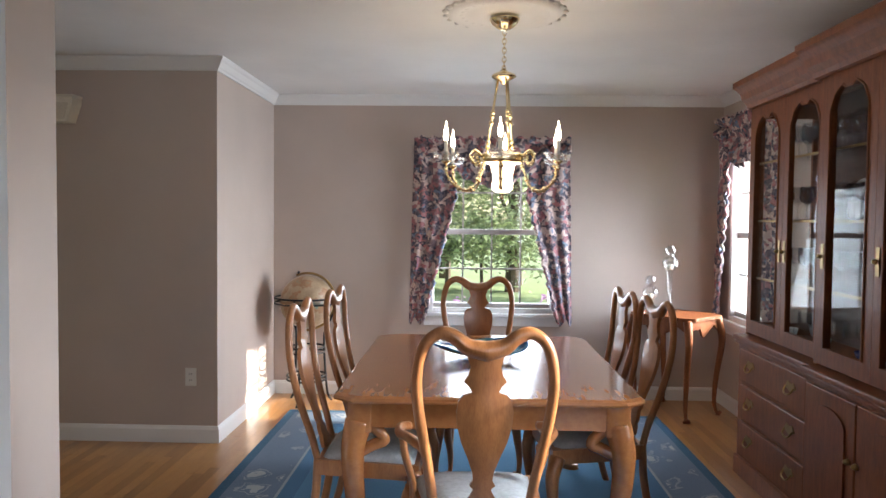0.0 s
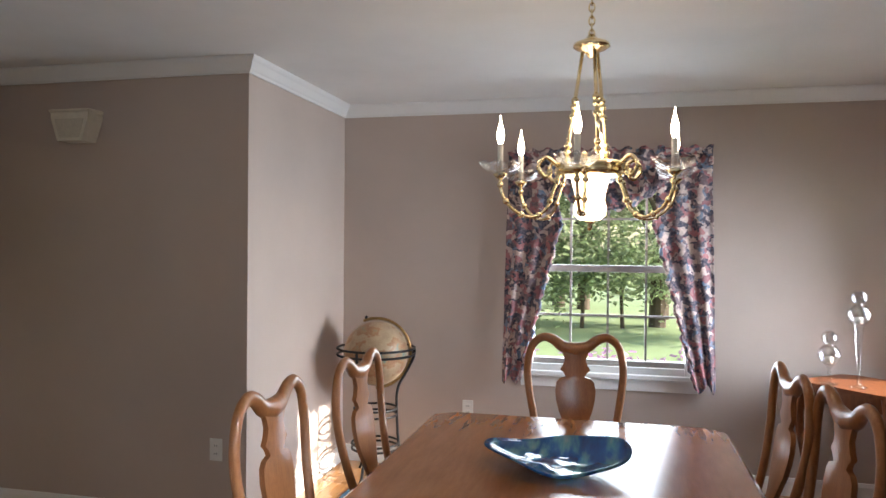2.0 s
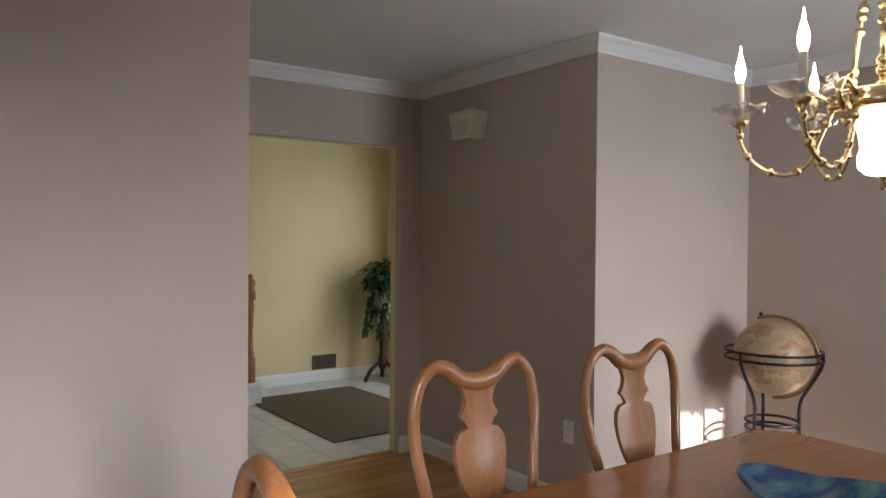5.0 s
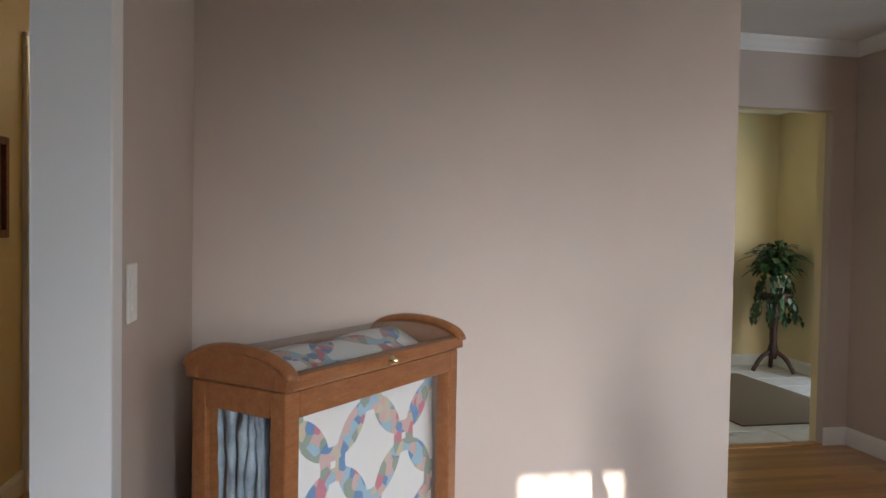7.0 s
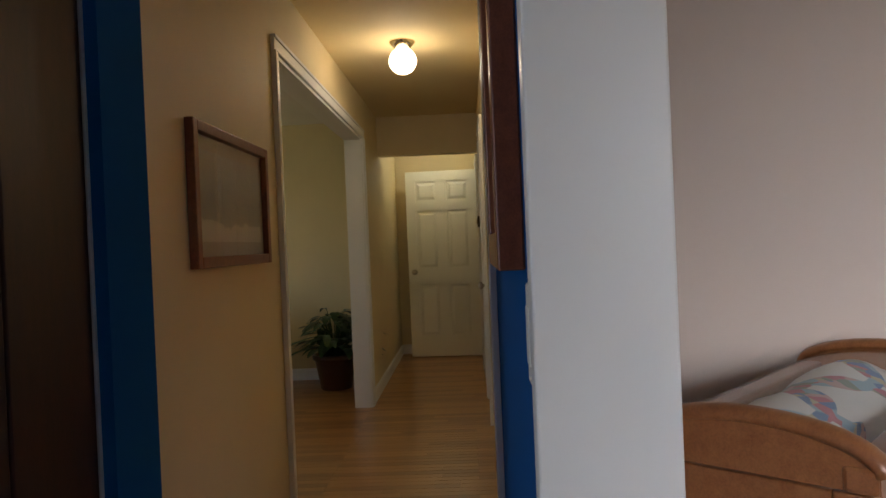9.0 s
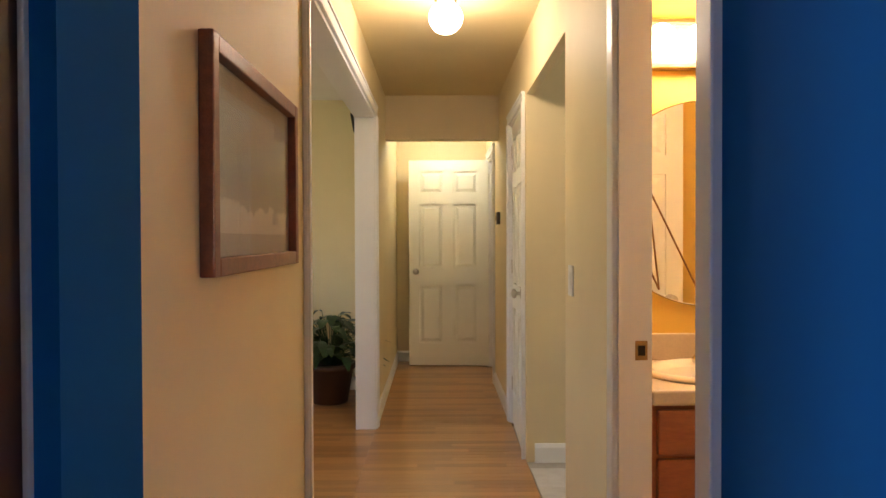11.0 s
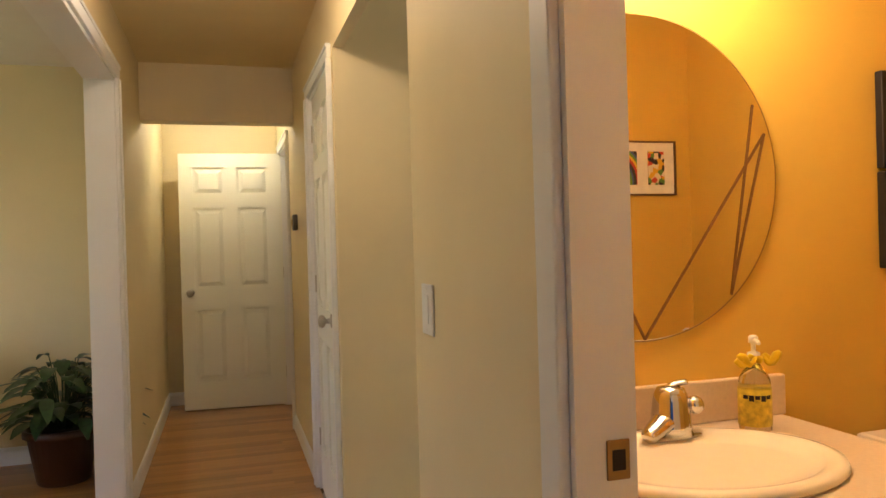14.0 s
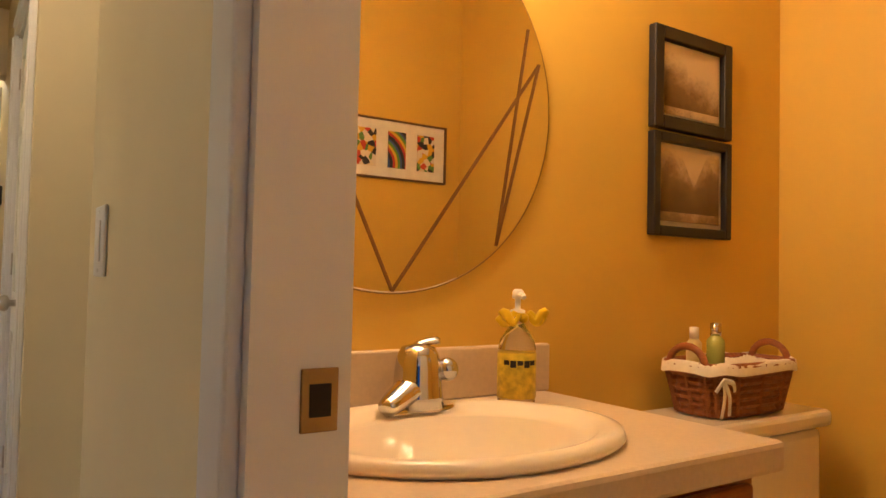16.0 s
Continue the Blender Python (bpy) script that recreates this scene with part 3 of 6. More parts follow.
# open door across the end of the hall, hinged on the right-hand casing
panel_door("door_1", pose(-7.86, 1.125, 0.012, 0, 0, 187 + 75 + 4), 0.79, 2.03, "cream six-panel door standing open across the hall", -1)
panel_door("door_2", pose(-5.655, 1.150, 0.012, 0, 0, -1.5), 0.735, 2.02, "cream six-panel closet door, almost shut", -1)
panel_door("door_3", pose(-1.918, 1.215, 0.012, 0, 0, 90 - 3), 0.70, 2.02, "cream six-panel bathroom door standing open against the wall", 1)
# strike plate on the far jamb of the bathroom door
bm = boxes((-0.001, 0.003, -0.017, 0.017, -0.027, 0.027), bevel=0.001)
st = thing("strike_plate", (-2.7035, 1.180, 0.958), "brass strike plate on the white door jamb", "strike plate")
part("plate", bm, OLDBRASS, st)
part("latch_hole", boxes((0.0031, 0.0036, -0.010, 0.010, -0.014, 0.014)), plain("dark_hole", (0.02, 0.012, 0.006), 0.8), st, "dark latch hole")


def wall_plate(name, m, label, category, toggle=True, half=0.036):
    root = thing(name, (0, 0, 0), label, category)
    root.matrix_basis = m
    part("plate", boxes((-half, half, 0, 0.006, -0.058, 0.058), bevel=0.003), PLASTIC, root)
    if toggle:
        part("rocker", boxes((-0.016, 0.016, 0.0055, 0.0085, -0.033, 0.033), bevel=0.001), PLASTIC, root)
        for z in (-0.03, 0.03):
            part("screw", lathe(bmesh.new(), [(0.003, 0.006), (0.003, 0.0072)], 8, (0, 0, z * 1.6), "y"), PLASTIC, root)
    else:
        for z in (-0.02, 0.02):
            part("socket", boxes((-0.017, 0.017, 0.006, 0.0085, z - 0.014, z + 0.014), bevel=0.002), PLASTIC, root)
            part("slot", boxes((-0.008, -0.005, 0.0086, 0.009, z - 0.004, z + 0.006), (0.005, 0.008, 0.0086, 0.009, z - 0.004, z + 0.006)), BLACKFRAME, root)
    return root


wall_plate("outlet", pose(-1.74, 4.76, 0.42, 0, 0, 180), "white electrical outlet on the taupe wall", "outlet", False)
wall_plate("outlet", pose(-0.69, 6.10, 0.40, 0, 0, 180), "white electrical outlet on the taupe wall", "outlet", False)
wall_plate("light_switch", pose(-0.78, 1.165, 1.14, 0, 0, 0), "white light switch beside the wide doorway", "light switch")
wall_plate("light_switch", pose(-3.42, 1.12, 1.11, 0, 0, 180), "white light switch on the yellow hall wall", "light switch", True, 0.044)
wall_plate("light_switch", pose(-0.76, 1.06, 1.14, 0, 0, 180), "white light switch on the blue kitchen wall", "light switch")

# speaker bracket shelf on the passage wall
root = thing("wall_speaker", (-2.545, 4.76, 2.09), "cream plastic wall speaker near the ceiling", "speaker")
prof = [(-0.115, 0.075), (0.115, 0.075), (0.115, 0.045), (0.075, -0.075), (-0.075, -0.075), (-0.115, 0.045)]
part("speaker_body", prism(bmesh.new(), prof, -0.11, 0.0, "xz"), plain("cream_speaker_plastic", (0.72, 0.66, 0.55), 0.45), root)
part("speaker_top", boxes((-0.122, 0.122, -0.118, 0.0, 0.0755, 0.09), bevel=0.003), plain("cream_speaker_plastic", (0.72, 0.66, 0.55), 0.45), root)
part("speaker_grille", prism(bmesh.new(), [(-0.09, 0.04), (0.09, 0.04), (0.062, -0.06), (-0.062, -0.06)], -0.1135, -0.1105, "xz"), plain("cream_grille", (0.62, 0.56, 0.46), 0.7, 0, 0.25, 240, 0.6), root)

# return-air grille high on the wall by the quilt case
root = thing("wall_vent", (-1.57, 1.97, 2.19), "white slatted air vent high on the taupe wall", "vent")
part("vent_frame", boxes((0, 0.008, -0.18, 0.18, -0.085, -0.07), (0, 0.008, -0.18, 0.18, 0.07, 0.085), (0, 0.008, -0.18, -0.165, -0.07, 0.07), (0, 0.008, 0.165, 0.18, -0.07, 0.07), bevel=0.002), PLASTIC, root)
for i in range(8):
    z = -0.06 + i * 0.017
    part("slat", boxes((0.001, 0.006, -0.165, 0.165, z - 0.005, z + 0.005)), PLASTIC, root)

# ---------- dining room furniture ----------


def dining_chair(m, arms, label, size=(0.93, 1, 1.03), group="chairs round the dining table"):
    """Queen Anne chair; faces +y, back at y=0, floor at z=0."""
    root = thing("dining_chair", (0, 0, 0), label, "chair", group)
    root.matrix_basis = m @ Matrix.Diagonal((*size, 1))
    lean = lambda z: -0.10 * max(0, z - 0.45) / 0.55 - 0.035 * math.sin(max(0, z - 0.45) * 5.2)
    ctrl = [(0.165, 0.42), (0.172, 0.52), (0.195, 0.66), (0.222, 0.80), (0.228, 0.90), (0.205, 0.985), (0.155, 1.022), (0.105, 1.012), (0.06, 0.982), (0, 0.970)]
    right = smooth_path([(x, lean(z), z) for x, z in ctrl], 5)
    hoop = right + [Vector((-p.x, p.y, p.z)) for p in reversed(right[:-1])]
    n = len(hoop)
    rr = []
    for p in hoop:
        a = min(1.0, max(0.0, (0.16 - abs(p.x)) / 0.16)) if p.z > 0.93 else 0.0
        rr.append(0.0185 + 0.012 * a)
    part("back_frame", tube(bmesh.new(), hoop, rr, 10, False, 0.8), CHAIRWOOD, root, "", True)
    half = [(0.070, 0.445), (0.066, 0.475), (0.045, 0.49), (0.052, 0.505), (0.036, 0.53), (0.030, 0.545), (0.044, 0.558), (0.033, 0.575), (0.036, 0.60), (0.055, 0.65), (0.078, 0.70), (0.092, 0.75), (0.096, 0.79), (0.090, 0.825), (0.074, 0.842), (0.044, 0.85), (0.055, 0.868), (0.072, 0.882), (0.058, 0.90), (0.050, 0.925), (0.062, 0.955), (0.085, 0.975)]
    bm = bmesh.new()
    lev = sorted(half, key=lambda q: q[1])
    rows = [[[bm.verts.new((sx * x * k / 4, lean(z) + 0.004 + d + 0.010 * (1 - (k / 4) ** 2) * math.copysign(1, d) * 0.35, z)) for sx, k in ((-1, 4), (-1, 2), (1, 0), (1, 2), (1, 4))] for d in (-0.008, 0.008)] for x, z in lev]
    for r0, r1 in zip(rows, rows[1:]):
        for d in (0, 1):
            for k in range(4):
                bm.faces.new((r0[d][k], r0[d][k + 1], r1[d][k + 1], r1[d][k]))
    edges = [[[bm.verts.new(r[d][k].co) for d in (0, 1)] for r in rows] for k in (0, 4)]
    for rim in edges:
        for q0, q1 in zip(rim, rim[1:]):
            bm.faces.new((q0[0], q0[1], q1[1], q1[0]))
    part("back_splat", bm, CHAIRWOOD, root, "vase-shaped splat", True)
    # trapezoid seat frame and padded seat
    fr = [(-0.195, 0.0), (0.195, 0.0), (0.255, 0.42), (-0.255, 0.42)]
    bm = bmesh.new()
    prism(bm, fr, 0.375, 0.435, "xy")
    part("seat_frame", bm, CHAIRWOOD, root)
    bm = bmesh.new()
    nu, nv = 12, 12
    top = []
    for j in range(nv + 1):
        row = []
        for i in range(nu + 1):
            u, v = i / nu * 2 - 1, j / nv
            w = 0.185 + 0.055 * v
            edge = (1 - abs(u) ** 5) * (1 - abs(2 * v - 1) ** 5)
            row.append(bm.verts.new((u * w, 0.015 + 0.39 * v, 0.432 + 0.045 * edge ** 0.6)))
        top.append(row)
    for j in range(nv):
        for i in range(nu):
            bm.faces.new((top[j][i], top[j][i + 1], top[j + 1][i + 1], top[j + 1][i]))
    rim = top[0] + [r[-1] for r in top[1:]] + top[-1][-2::-1] + [r[0] for r in top[-2:0:-1]]
    bm.faces.new(rim)
    part("seat", bm, SEATFAB, root, "pale blue-grey padded seat", True)
    for sx in (-1, 1):
        leg = smooth_path([(sx * 0.235, 0.395, 0.40), (sx * 0.262, 0.422, 0.33), (sx * 0.258, 0.418, 0.24), (sx * 0.238, 0.402, 0.13), (sx * 0.236, 0.402, 0.05), (sx * 0.246, 0.412, 0.0)], 5)
        k = len(leg)
        part("front_leg", tube(bmesh.new(), leg, [0.036 - 0.022 * min(1, i / k * 1.35) + (0.016 if i > k * 0.86 else 0) for i in range(k)], 10), CHAIRWOOD, root, "", True)
        leg = smooth_path([(sx * 0.168, 0.0, 0.43), (sx * 0.170, -0.01, 0.28), (sx * 0.175, -0.045, 0.10), (sx * 0.178, -0.075, 0.0)], 5)
        part("back_leg", tube(bmesh.new(), leg, 0.018, 8), CHAIRWOOD, root, "", True)
        if arms:
            arm = smooth_path([(sx * 0.20, -0.03, 0.665), (sx * 0.25, 0.06, 0.672), (sx * 0.288, 0.18, 0.655), (sx * 0.285, 0.27, 0.652), (sx * 0.255, 0.31, 0.645)], 5)
            part("arm", tube(bmesh.new(), arm, 0.019, 8, False, 0.8, (0, 0, 1)), CHAIRWOOD, root, "curved scrolled arm", True)
            sup = smooth_path([(sx * 0.283, 0.25, 0.645), (sx * 0.268, 0.24, 0.56), (sx * 0.24, 0.26, 0.47), (sx * 0.236, 0.27, 0.40)], 5)
            part("arm_support", tube(bmesh.new(), sup, 0.015, 8), CHAIRWOOD, root, "", True)
    return root


CHAIR_SIZE = (0.95, 1, 1.04)
side = dining_chair(pose(-0.60, 3.325, 0, 0, 0, -90), False, "cherry queen anne side chair with a vase splat", CHAIR_SIZE)
for m in (pose(-0.563, 3.95, 0, 0, 0, -92), pose(0.77, 3.60, 0, 0, 0, 96), pose(0.72, 4.04, 0, 0, 0, 93), pose(0.09, 4.68, 0, 0, 0, 188)):
    copy_thing(side, m)
dining_chair(pose(0.055, 2.545, 0, 0, 0, 4), True, "cherry queen anne armchair with a vase splat", (0.92, 1, 1.065))


def dining_table():
    root = thing("dining_table", (0.07, 3.78, 0), "polished cherry dining table with cabriole legs", "table")
    root.matrix_basis = pose(0.09, 3.72, 0) @ Matrix.Diagonal((1, 0.925, 1, 1))
    X, Y, c = 0.60, 0.83, 0.08
    out = [(-X + c, -Y), (X - c, -Y), (X, -Y + c * 0.8), (X, Y - c * 0.8), (X - c, Y), (-X + c, Y), (-X, Y - c * 0.8), (-X, -Y + c * 0.8)]
    inset = lambda d: [(x - d * (1 if x > 0 else -1), y - d * (1 if y > 0 else -1)) for x, y in out]
    bm = bmesh.new()
    rings = []
    for d, z in ((0.02, 0.728), (0.004, 0.733), (0.0, 0.742), (0.003, 0.752), (0.012, 0.757), (0.016, 0.760)):
        rings.append([bm.verts.new((x, y, z)) for x, y in inset(d)])
    for a, b in zip(rings, rings[1:]):
        for i in range(8):
            bm.faces.new((a[i], a[(i + 1) % 8], b[(i + 1) % 8], b[i]))
    bm.faces.new(rings[0])
    bm.faces.new(rings[-1])
    part("tabletop", bm, CHERRY, root, "polished cherry top with clipped corners")
    for a, b, p, q in ((-0.52, 0.52, -0.76, -0.735), (-0.52, 0.52, 0.735, 0.76), (-0.54, -0.515, -0.735, 0.735), (0.515, 0.54, -0.735, 0.735)):
        part("apron", boxes((a, b, p, q, 0.625, 0.728), bevel=0.003), CHERRY, root)
    for sx in (-1, 1):
        for sy in (-1, 1):
            bm = boxes((sx * 0.50 - 0.048, sx * 0.50 + 0.048, sy * 0.715 - 0.050, sy * 0.715 + 0.050, 0.60, 0.7275), bevel=0.008)
            leg = smooth_path([(sx * 0.505, sy * 0.72, 0.64), (sx * 0.522, sy * 0.738, 0.56), (sx * 0.526, sy * 0.742, 0.47), (sx * 0.512, sy * 0.727, 0.28), (sx * 0.503, sy * 0.718, 0.12), (sx * 0.508, sy * 0.722, 0.045), (sx * 0.52, sy * 0.735, 0.006)], 6)
            k = len(leg)
            tube(bm, leg, [0.056 - 0.028 * min(1.0, i / k * 1.3) + (0.026 if i > k * 0.87 else 0) for i in range(k)], 14)
            for dx, dy in ((-sx, 0), (0, -sy)):
                knee = smooth_path([(sx * 0.51 + dx * 0.03, sy * 0.725 + dy * 0.03, 0.635), (sx * 0.51 + dx * 0.085, sy * 0.725 + dy * 0.085, 0.60), (sx * 0.51 + dx * 0.105, sy * 0.725 + dy * 0.105, 0.565), (sx * 0.51 + dx * 0.07, sy * 0.725 + dy * 0.07, 0.55), (sx * 0.52 + dx * 0.02, sy * 0.735 + dy * 0.02, 0.52)], 4)
                tube(bm, knee, 0.024, 8)
            part("leg", bm, CHERRY, root, "", True)


dining_table()

# blue art-glass bowl
m, nt, b = nodes("blue_art_glass")
n = noise_tex(nt, coords(nt, (3, 1, 1)), 6, 4)
nt.links.new(ramp(nt, n, [(0.32, (0.01, 0.045, 0.22)), (0.5, (0.015, 0.13, 0.42)), (0.62, (0.12, 0.38, 0.50)), (0.75, (0.35, 0.55, 0.55))]), b.inputs["Base Color"])
b.inputs["Roughness"].default_value, b.inputs["Transmission Weight"].default_value = 0.06, 0.35
bm = bmesh.new()
rows = []
for j in range(9):
    t = j / 8
    row = []
    for i in range(48):
        a = 2 * math.pi * i / 48
        rx, ry = 0.05 + (0.15 + 0.04 * abs(math.cos(a)) ** 3) * t, 0.045 + 0.125 * t
        z = 0.010 + 0.034 * t ** 1.8 + 0.024 * t * t * math.cos(2 * a - 0.5) + 0.030 * t ** 3 * max(0.0, math.sin(a + 0.2)) + 0.004 * t * math.sin(5 * a)
        row.append(bm.verts.new((rx * math.cos(a), ry * math.sin(a), z)))
    rows.append(row)
for a, b2 in zip(rows, rows[1:]):
    for i in range(48):
        bm.faces.new((a[i], a[(i + 1) % 48], b2[(i + 1) % 48], b2[i]))
bm.faces.new(rows[0])
ob = part("glass_bowl", bm, m, None, "", True)
ob.location = (0.07, 3.79, 0.761)
mod = ob.modifiers.new("thick", "SOLIDIFY")
mod.thickness = 0.008
tagged(ob, "swirled blue art glass bowl with a wavy rim on the table", "bowl")

# rug: field, borders and corner flowers
m, nt, b = nodes("blue_wool_rug")
v = coords(nt)
sep = nt.nodes.new("ShaderNodeSeparateXYZ")
nt.links.new(v, sep.inputs[0])


def math_node(op, a, b2=None, clampit=False):
    q = nt.nodes.new("ShaderNodeMath")
    q.operation, q.use_clamp = op, clampit
    for s, val in enumerate((a, b2)):
        if val is None:
            continue
        if isinstance(val, (int, float)):
            q.inputs[s].default_value = val
        else:
            nt.links.new(val, q.inputs[s])
    return q.outputs[0]


ax = math_node("SUBTRACT", 1.355, math_node("ABSOLUTE", sep.outputs[0]))
ay = math_node("SUBTRACT", 1.83, math_node("ABSOLUTE", sep.outputs[1]))
edge = math_node("MINIMUM", ax, ay)
zone = ramp(nt, edge, [(0.0, (0.012, 0.085, 0.16)), (0.055, (0.12, 0.17, 0.24)), (0.33, (0.30, 0.34, 0.36)), (0.345, (0.035, 0.14, 0.27)), (0.43, (0.06, 0.21, 0.36))], True)
vo = nt.nodes.new("ShaderNodeTexVoronoi")
vo.inputs["Scale"].default_value = 4.6
nt.links.new(v, vo.inputs["Vector"])
petals = nt.nodes.new("ShaderNodeTexNoise")
petals.inputs["Scale"].default_value = 14
nt.links.new(v, petals.inputs["Vector"])
fl = math_node("ADD", vo.outputs["Distance"], math_node("MULTIPLY", petals.outputs[0], 0.5))
flower = ramp(nt, fl, [(0.0, (0.3, 0.3, 0.3)), (0.34, (0.9, 0.9, 0.9)), (0.50, (0, 0, 0)), (0.58, (0.55, 0.55, 0.55)), (0.63, (0, 0, 0)), (0.9, (0, 0, 0))], True)
inb = math_node("MULTIPLY", math_node("GREATER_THAN", edge, 0.09), math_node("LESS_THAN", edge, 0.31))
c = mixc(nt, math_node("MULTIPLY", flower, inb), zone, (0.40, 0.42, 0.42))
fuzz = noise_tex(nt, v, 180, 3)
c = mixc(nt, 0.18, c, ramp(nt, fuzz, [(0.3, (0.02, 0.05, 0.1)), (0.7, (0.3, 0.36, 0.42))]))
nt.links.new(c, b.inputs["Base Color"])
b.inputs["Roughness"].default_value = 0.95
bump(nt, b, fuzz, 0.6, 0.004)
ob = part("area_rug", boxes((-1.355, 1.355, -1.83, 1.83, 0.001, 0.012), bevel=0.004), m)
ob.location = (0.055, 3.72, 0)
tagged(ob, "blue wool area rug with a flowered border under the table", "rug")


def chandelier(cx, cy):
    root = thing("chandelier", (cx, cy, CEIL), "polished brass six-arm chandelier with glass cups, lit", "chandelier")
    z = lambda h: h - CEIL
    part("canopy", lathe(bmesh.new(), [(0.012, z(2.345)), (0.03, z(2.352)), (0.06, z(2.375)), (0.072, z(2.395)), (0.072, z(2.401)), (0.02, z(2.404))], 28), BRASS, root, "", True)
    for i in range(9):
        zz = z(2.165 + 0.0215 * i)
        a = math.pi / 2 * (i % 2)
        pts = [(0.009 * math.cos(t) * math.cos(a), 0.009 * math.cos(t) * math.sin(a), zz + 0.015 * math.sin(t)) for t in [2 * math.pi * k / 14 for k in range(14)]]
        part("chain_link", tube(bmesh.new(), pts, 0.0025, 6, True, 1.0, (0.3, 0.2, 0.9)), BRASS, root)
    part("hub", lathe(bmesh.new(), [(0.008, z(2.165)), (0.02, z(2.15)), (0.055, z(2.135)), (0.06, z(2.125)), (0.045, z(2.115)), (0.02, z(2.105)), (0.012, z(2.09))], 24), BRASS, root, "", True)
    for k in range(3):
        a = radians(50 + 120 * k)
        p0, p1 = Vector((0.028 * math.cos(a), 0.028 * math.sin(a), z(2.115))), Vector((0.085 * math.cos(a), 0.085 * math.sin(a), z(1.735)))
        bm = tube(bmesh.new(), [p0, p1], 0.006, 8)
        for t in (0.42, 0.47, 0.56, 0.80, 0.86, 0.95):
            bmesh.ops.create_uvsphere(bm, u_segments=10, v_segments=8, radius=0.0125, matrix=Matrix.Translation(p0.lerp(p1, t)))
        part("hanging_rod", bm, BRASS, root, "", True)
    part("band", lathe(bmesh.new(), [(0.10, z(1.71)), (0.112, z(1.715)), (0.116, z(1.728)), (0.108, z(1.74)), (0.114, z(1.748)), (0.10, z(1.755))], 32), BRASS, root, "", True)
    part("shade", lathe(bmesh.new(), [(0.004, z(1.565)), (0.034, z(1.57)), (0.050, z(1.585)), (0.052, z(1.61)), (0.046, z(1.63)), (0.050, z(1.66)), (0.060, z(1.70)), (0.070, z(1.735))], 32), GLOBE_LIT, root, "frosted glass centre bowl, lit", True)
    part("finial", lathe(bmesh.new(), [(0.003, z(1.535)), (0.010, z(1.545)), (0.006, z(1.555)), (0.014, z(1.562)), (0.014, z(1.568))], 16), BRASS, root, "", True)
    for k in range(6):
        a = radians(145 + 60 * k)
        d, s = Vector((math.cos(a), math.sin(a), 0)), Vector((0, 0, 1))
        P = lambda r, h: d * r + s * z(h)
        bm = bmesh.new()
        arm = smooth_path([P(0.10, 1.72), P(0.125, 1.66), P(0.15, 1.60), P(0.20, 1.575), P(0.26, 1.60), P(0.295, 1.65), P(0.30, 1.70)], 6)
        tube(bm, arm, 0.0052, 8)
        for i in range(3, len(arm), 6):
            bmesh.ops.create_uvsphere(bm, u_segments=8, v_segments=6, radius=0.0105, matrix=Matrix.Translation(arm[i]))
        part("arm", bm, BRASS, root, "", True)
        scroll = smooth_path([P(0.105, 1.735), P(0.15, 1.765), P(0.175, 1.735), P(0.155, 1.705), P(0.135, 1.715), P(0.14, 1.738)], 6)
        part("scroll", tube(bmesh.new(), scroll, 0.0065, 8), BRASS, root, "", True)
        at = tuple(P(0.30, 0) - s * z(0))
        part("cup_holder", lathe(bmesh.new(), [(0.006, z(1.69)), (0.016, z(1.70)), (0.024, z(1.708)), (0.012, z(1.712))], 16, at), BRASS, root, "", True)
        bm = bmesh.new()
        rows = []
        for r, h, w in ((0.012, 1.712, 0), (0.035, 1.714, 0), (0.055, 1.725, 0.2), (0.066, 1.742, 1.0), (0.062, 1.744, 1.0), (0.05, 1.730, 0.2), (0.03, 1.720, 0), (0.010, 1.719, 0)):
            rows.append([bm.verts.new(Vector(at) + Vector((r * (1 + 0.04 * w * math.cos(8 * q)) * math.cos(q), r * (1 + 0.04 * w * math.cos(8 * q)) * math.sin(q), z(h) + 0.005 * w * math.cos(8 * q)))) for q in [2 * math.pi * i / 32 for i in range(32)]])
        for r0, r1 in zip(rows, rows[1:]):
            for i in range(32):
                bm.faces.new((r0[i], r0[(i + 1) % 32], r1[(i + 1) % 32], r1[i]))
        bm.faces.new(rows[0])
        bm.faces.new(rows[-1])
        part("glass_cup", bm, CLEAR, root, "scalloped clear glass drip cup", True)
        part("candle_sleeve", lathe(bmesh.new(), [(0.009, z(1.719)), (0.009, z(1.80)), (0.006, z(1.803))], 14, at), PLASTIC, root, "white candle sleeve", True)
        part("bulb", lathe(bmesh.new(), [(0.006, z(1.803)), (0.010, z(1.812)), (0.0125, z(1.828)), (0.010, z(1.846)), (0.004, z(1.868)), (0.0012, z(1.892))], 14, at), BULB, root, "lit flame-shaped bulb", True)


chandelier(0.17, 3.78)
bulb_light("chandelier_light", (0.17, 3.78, 1.83), 2.2, (1.0, 0.80, 0.55), 0.2)

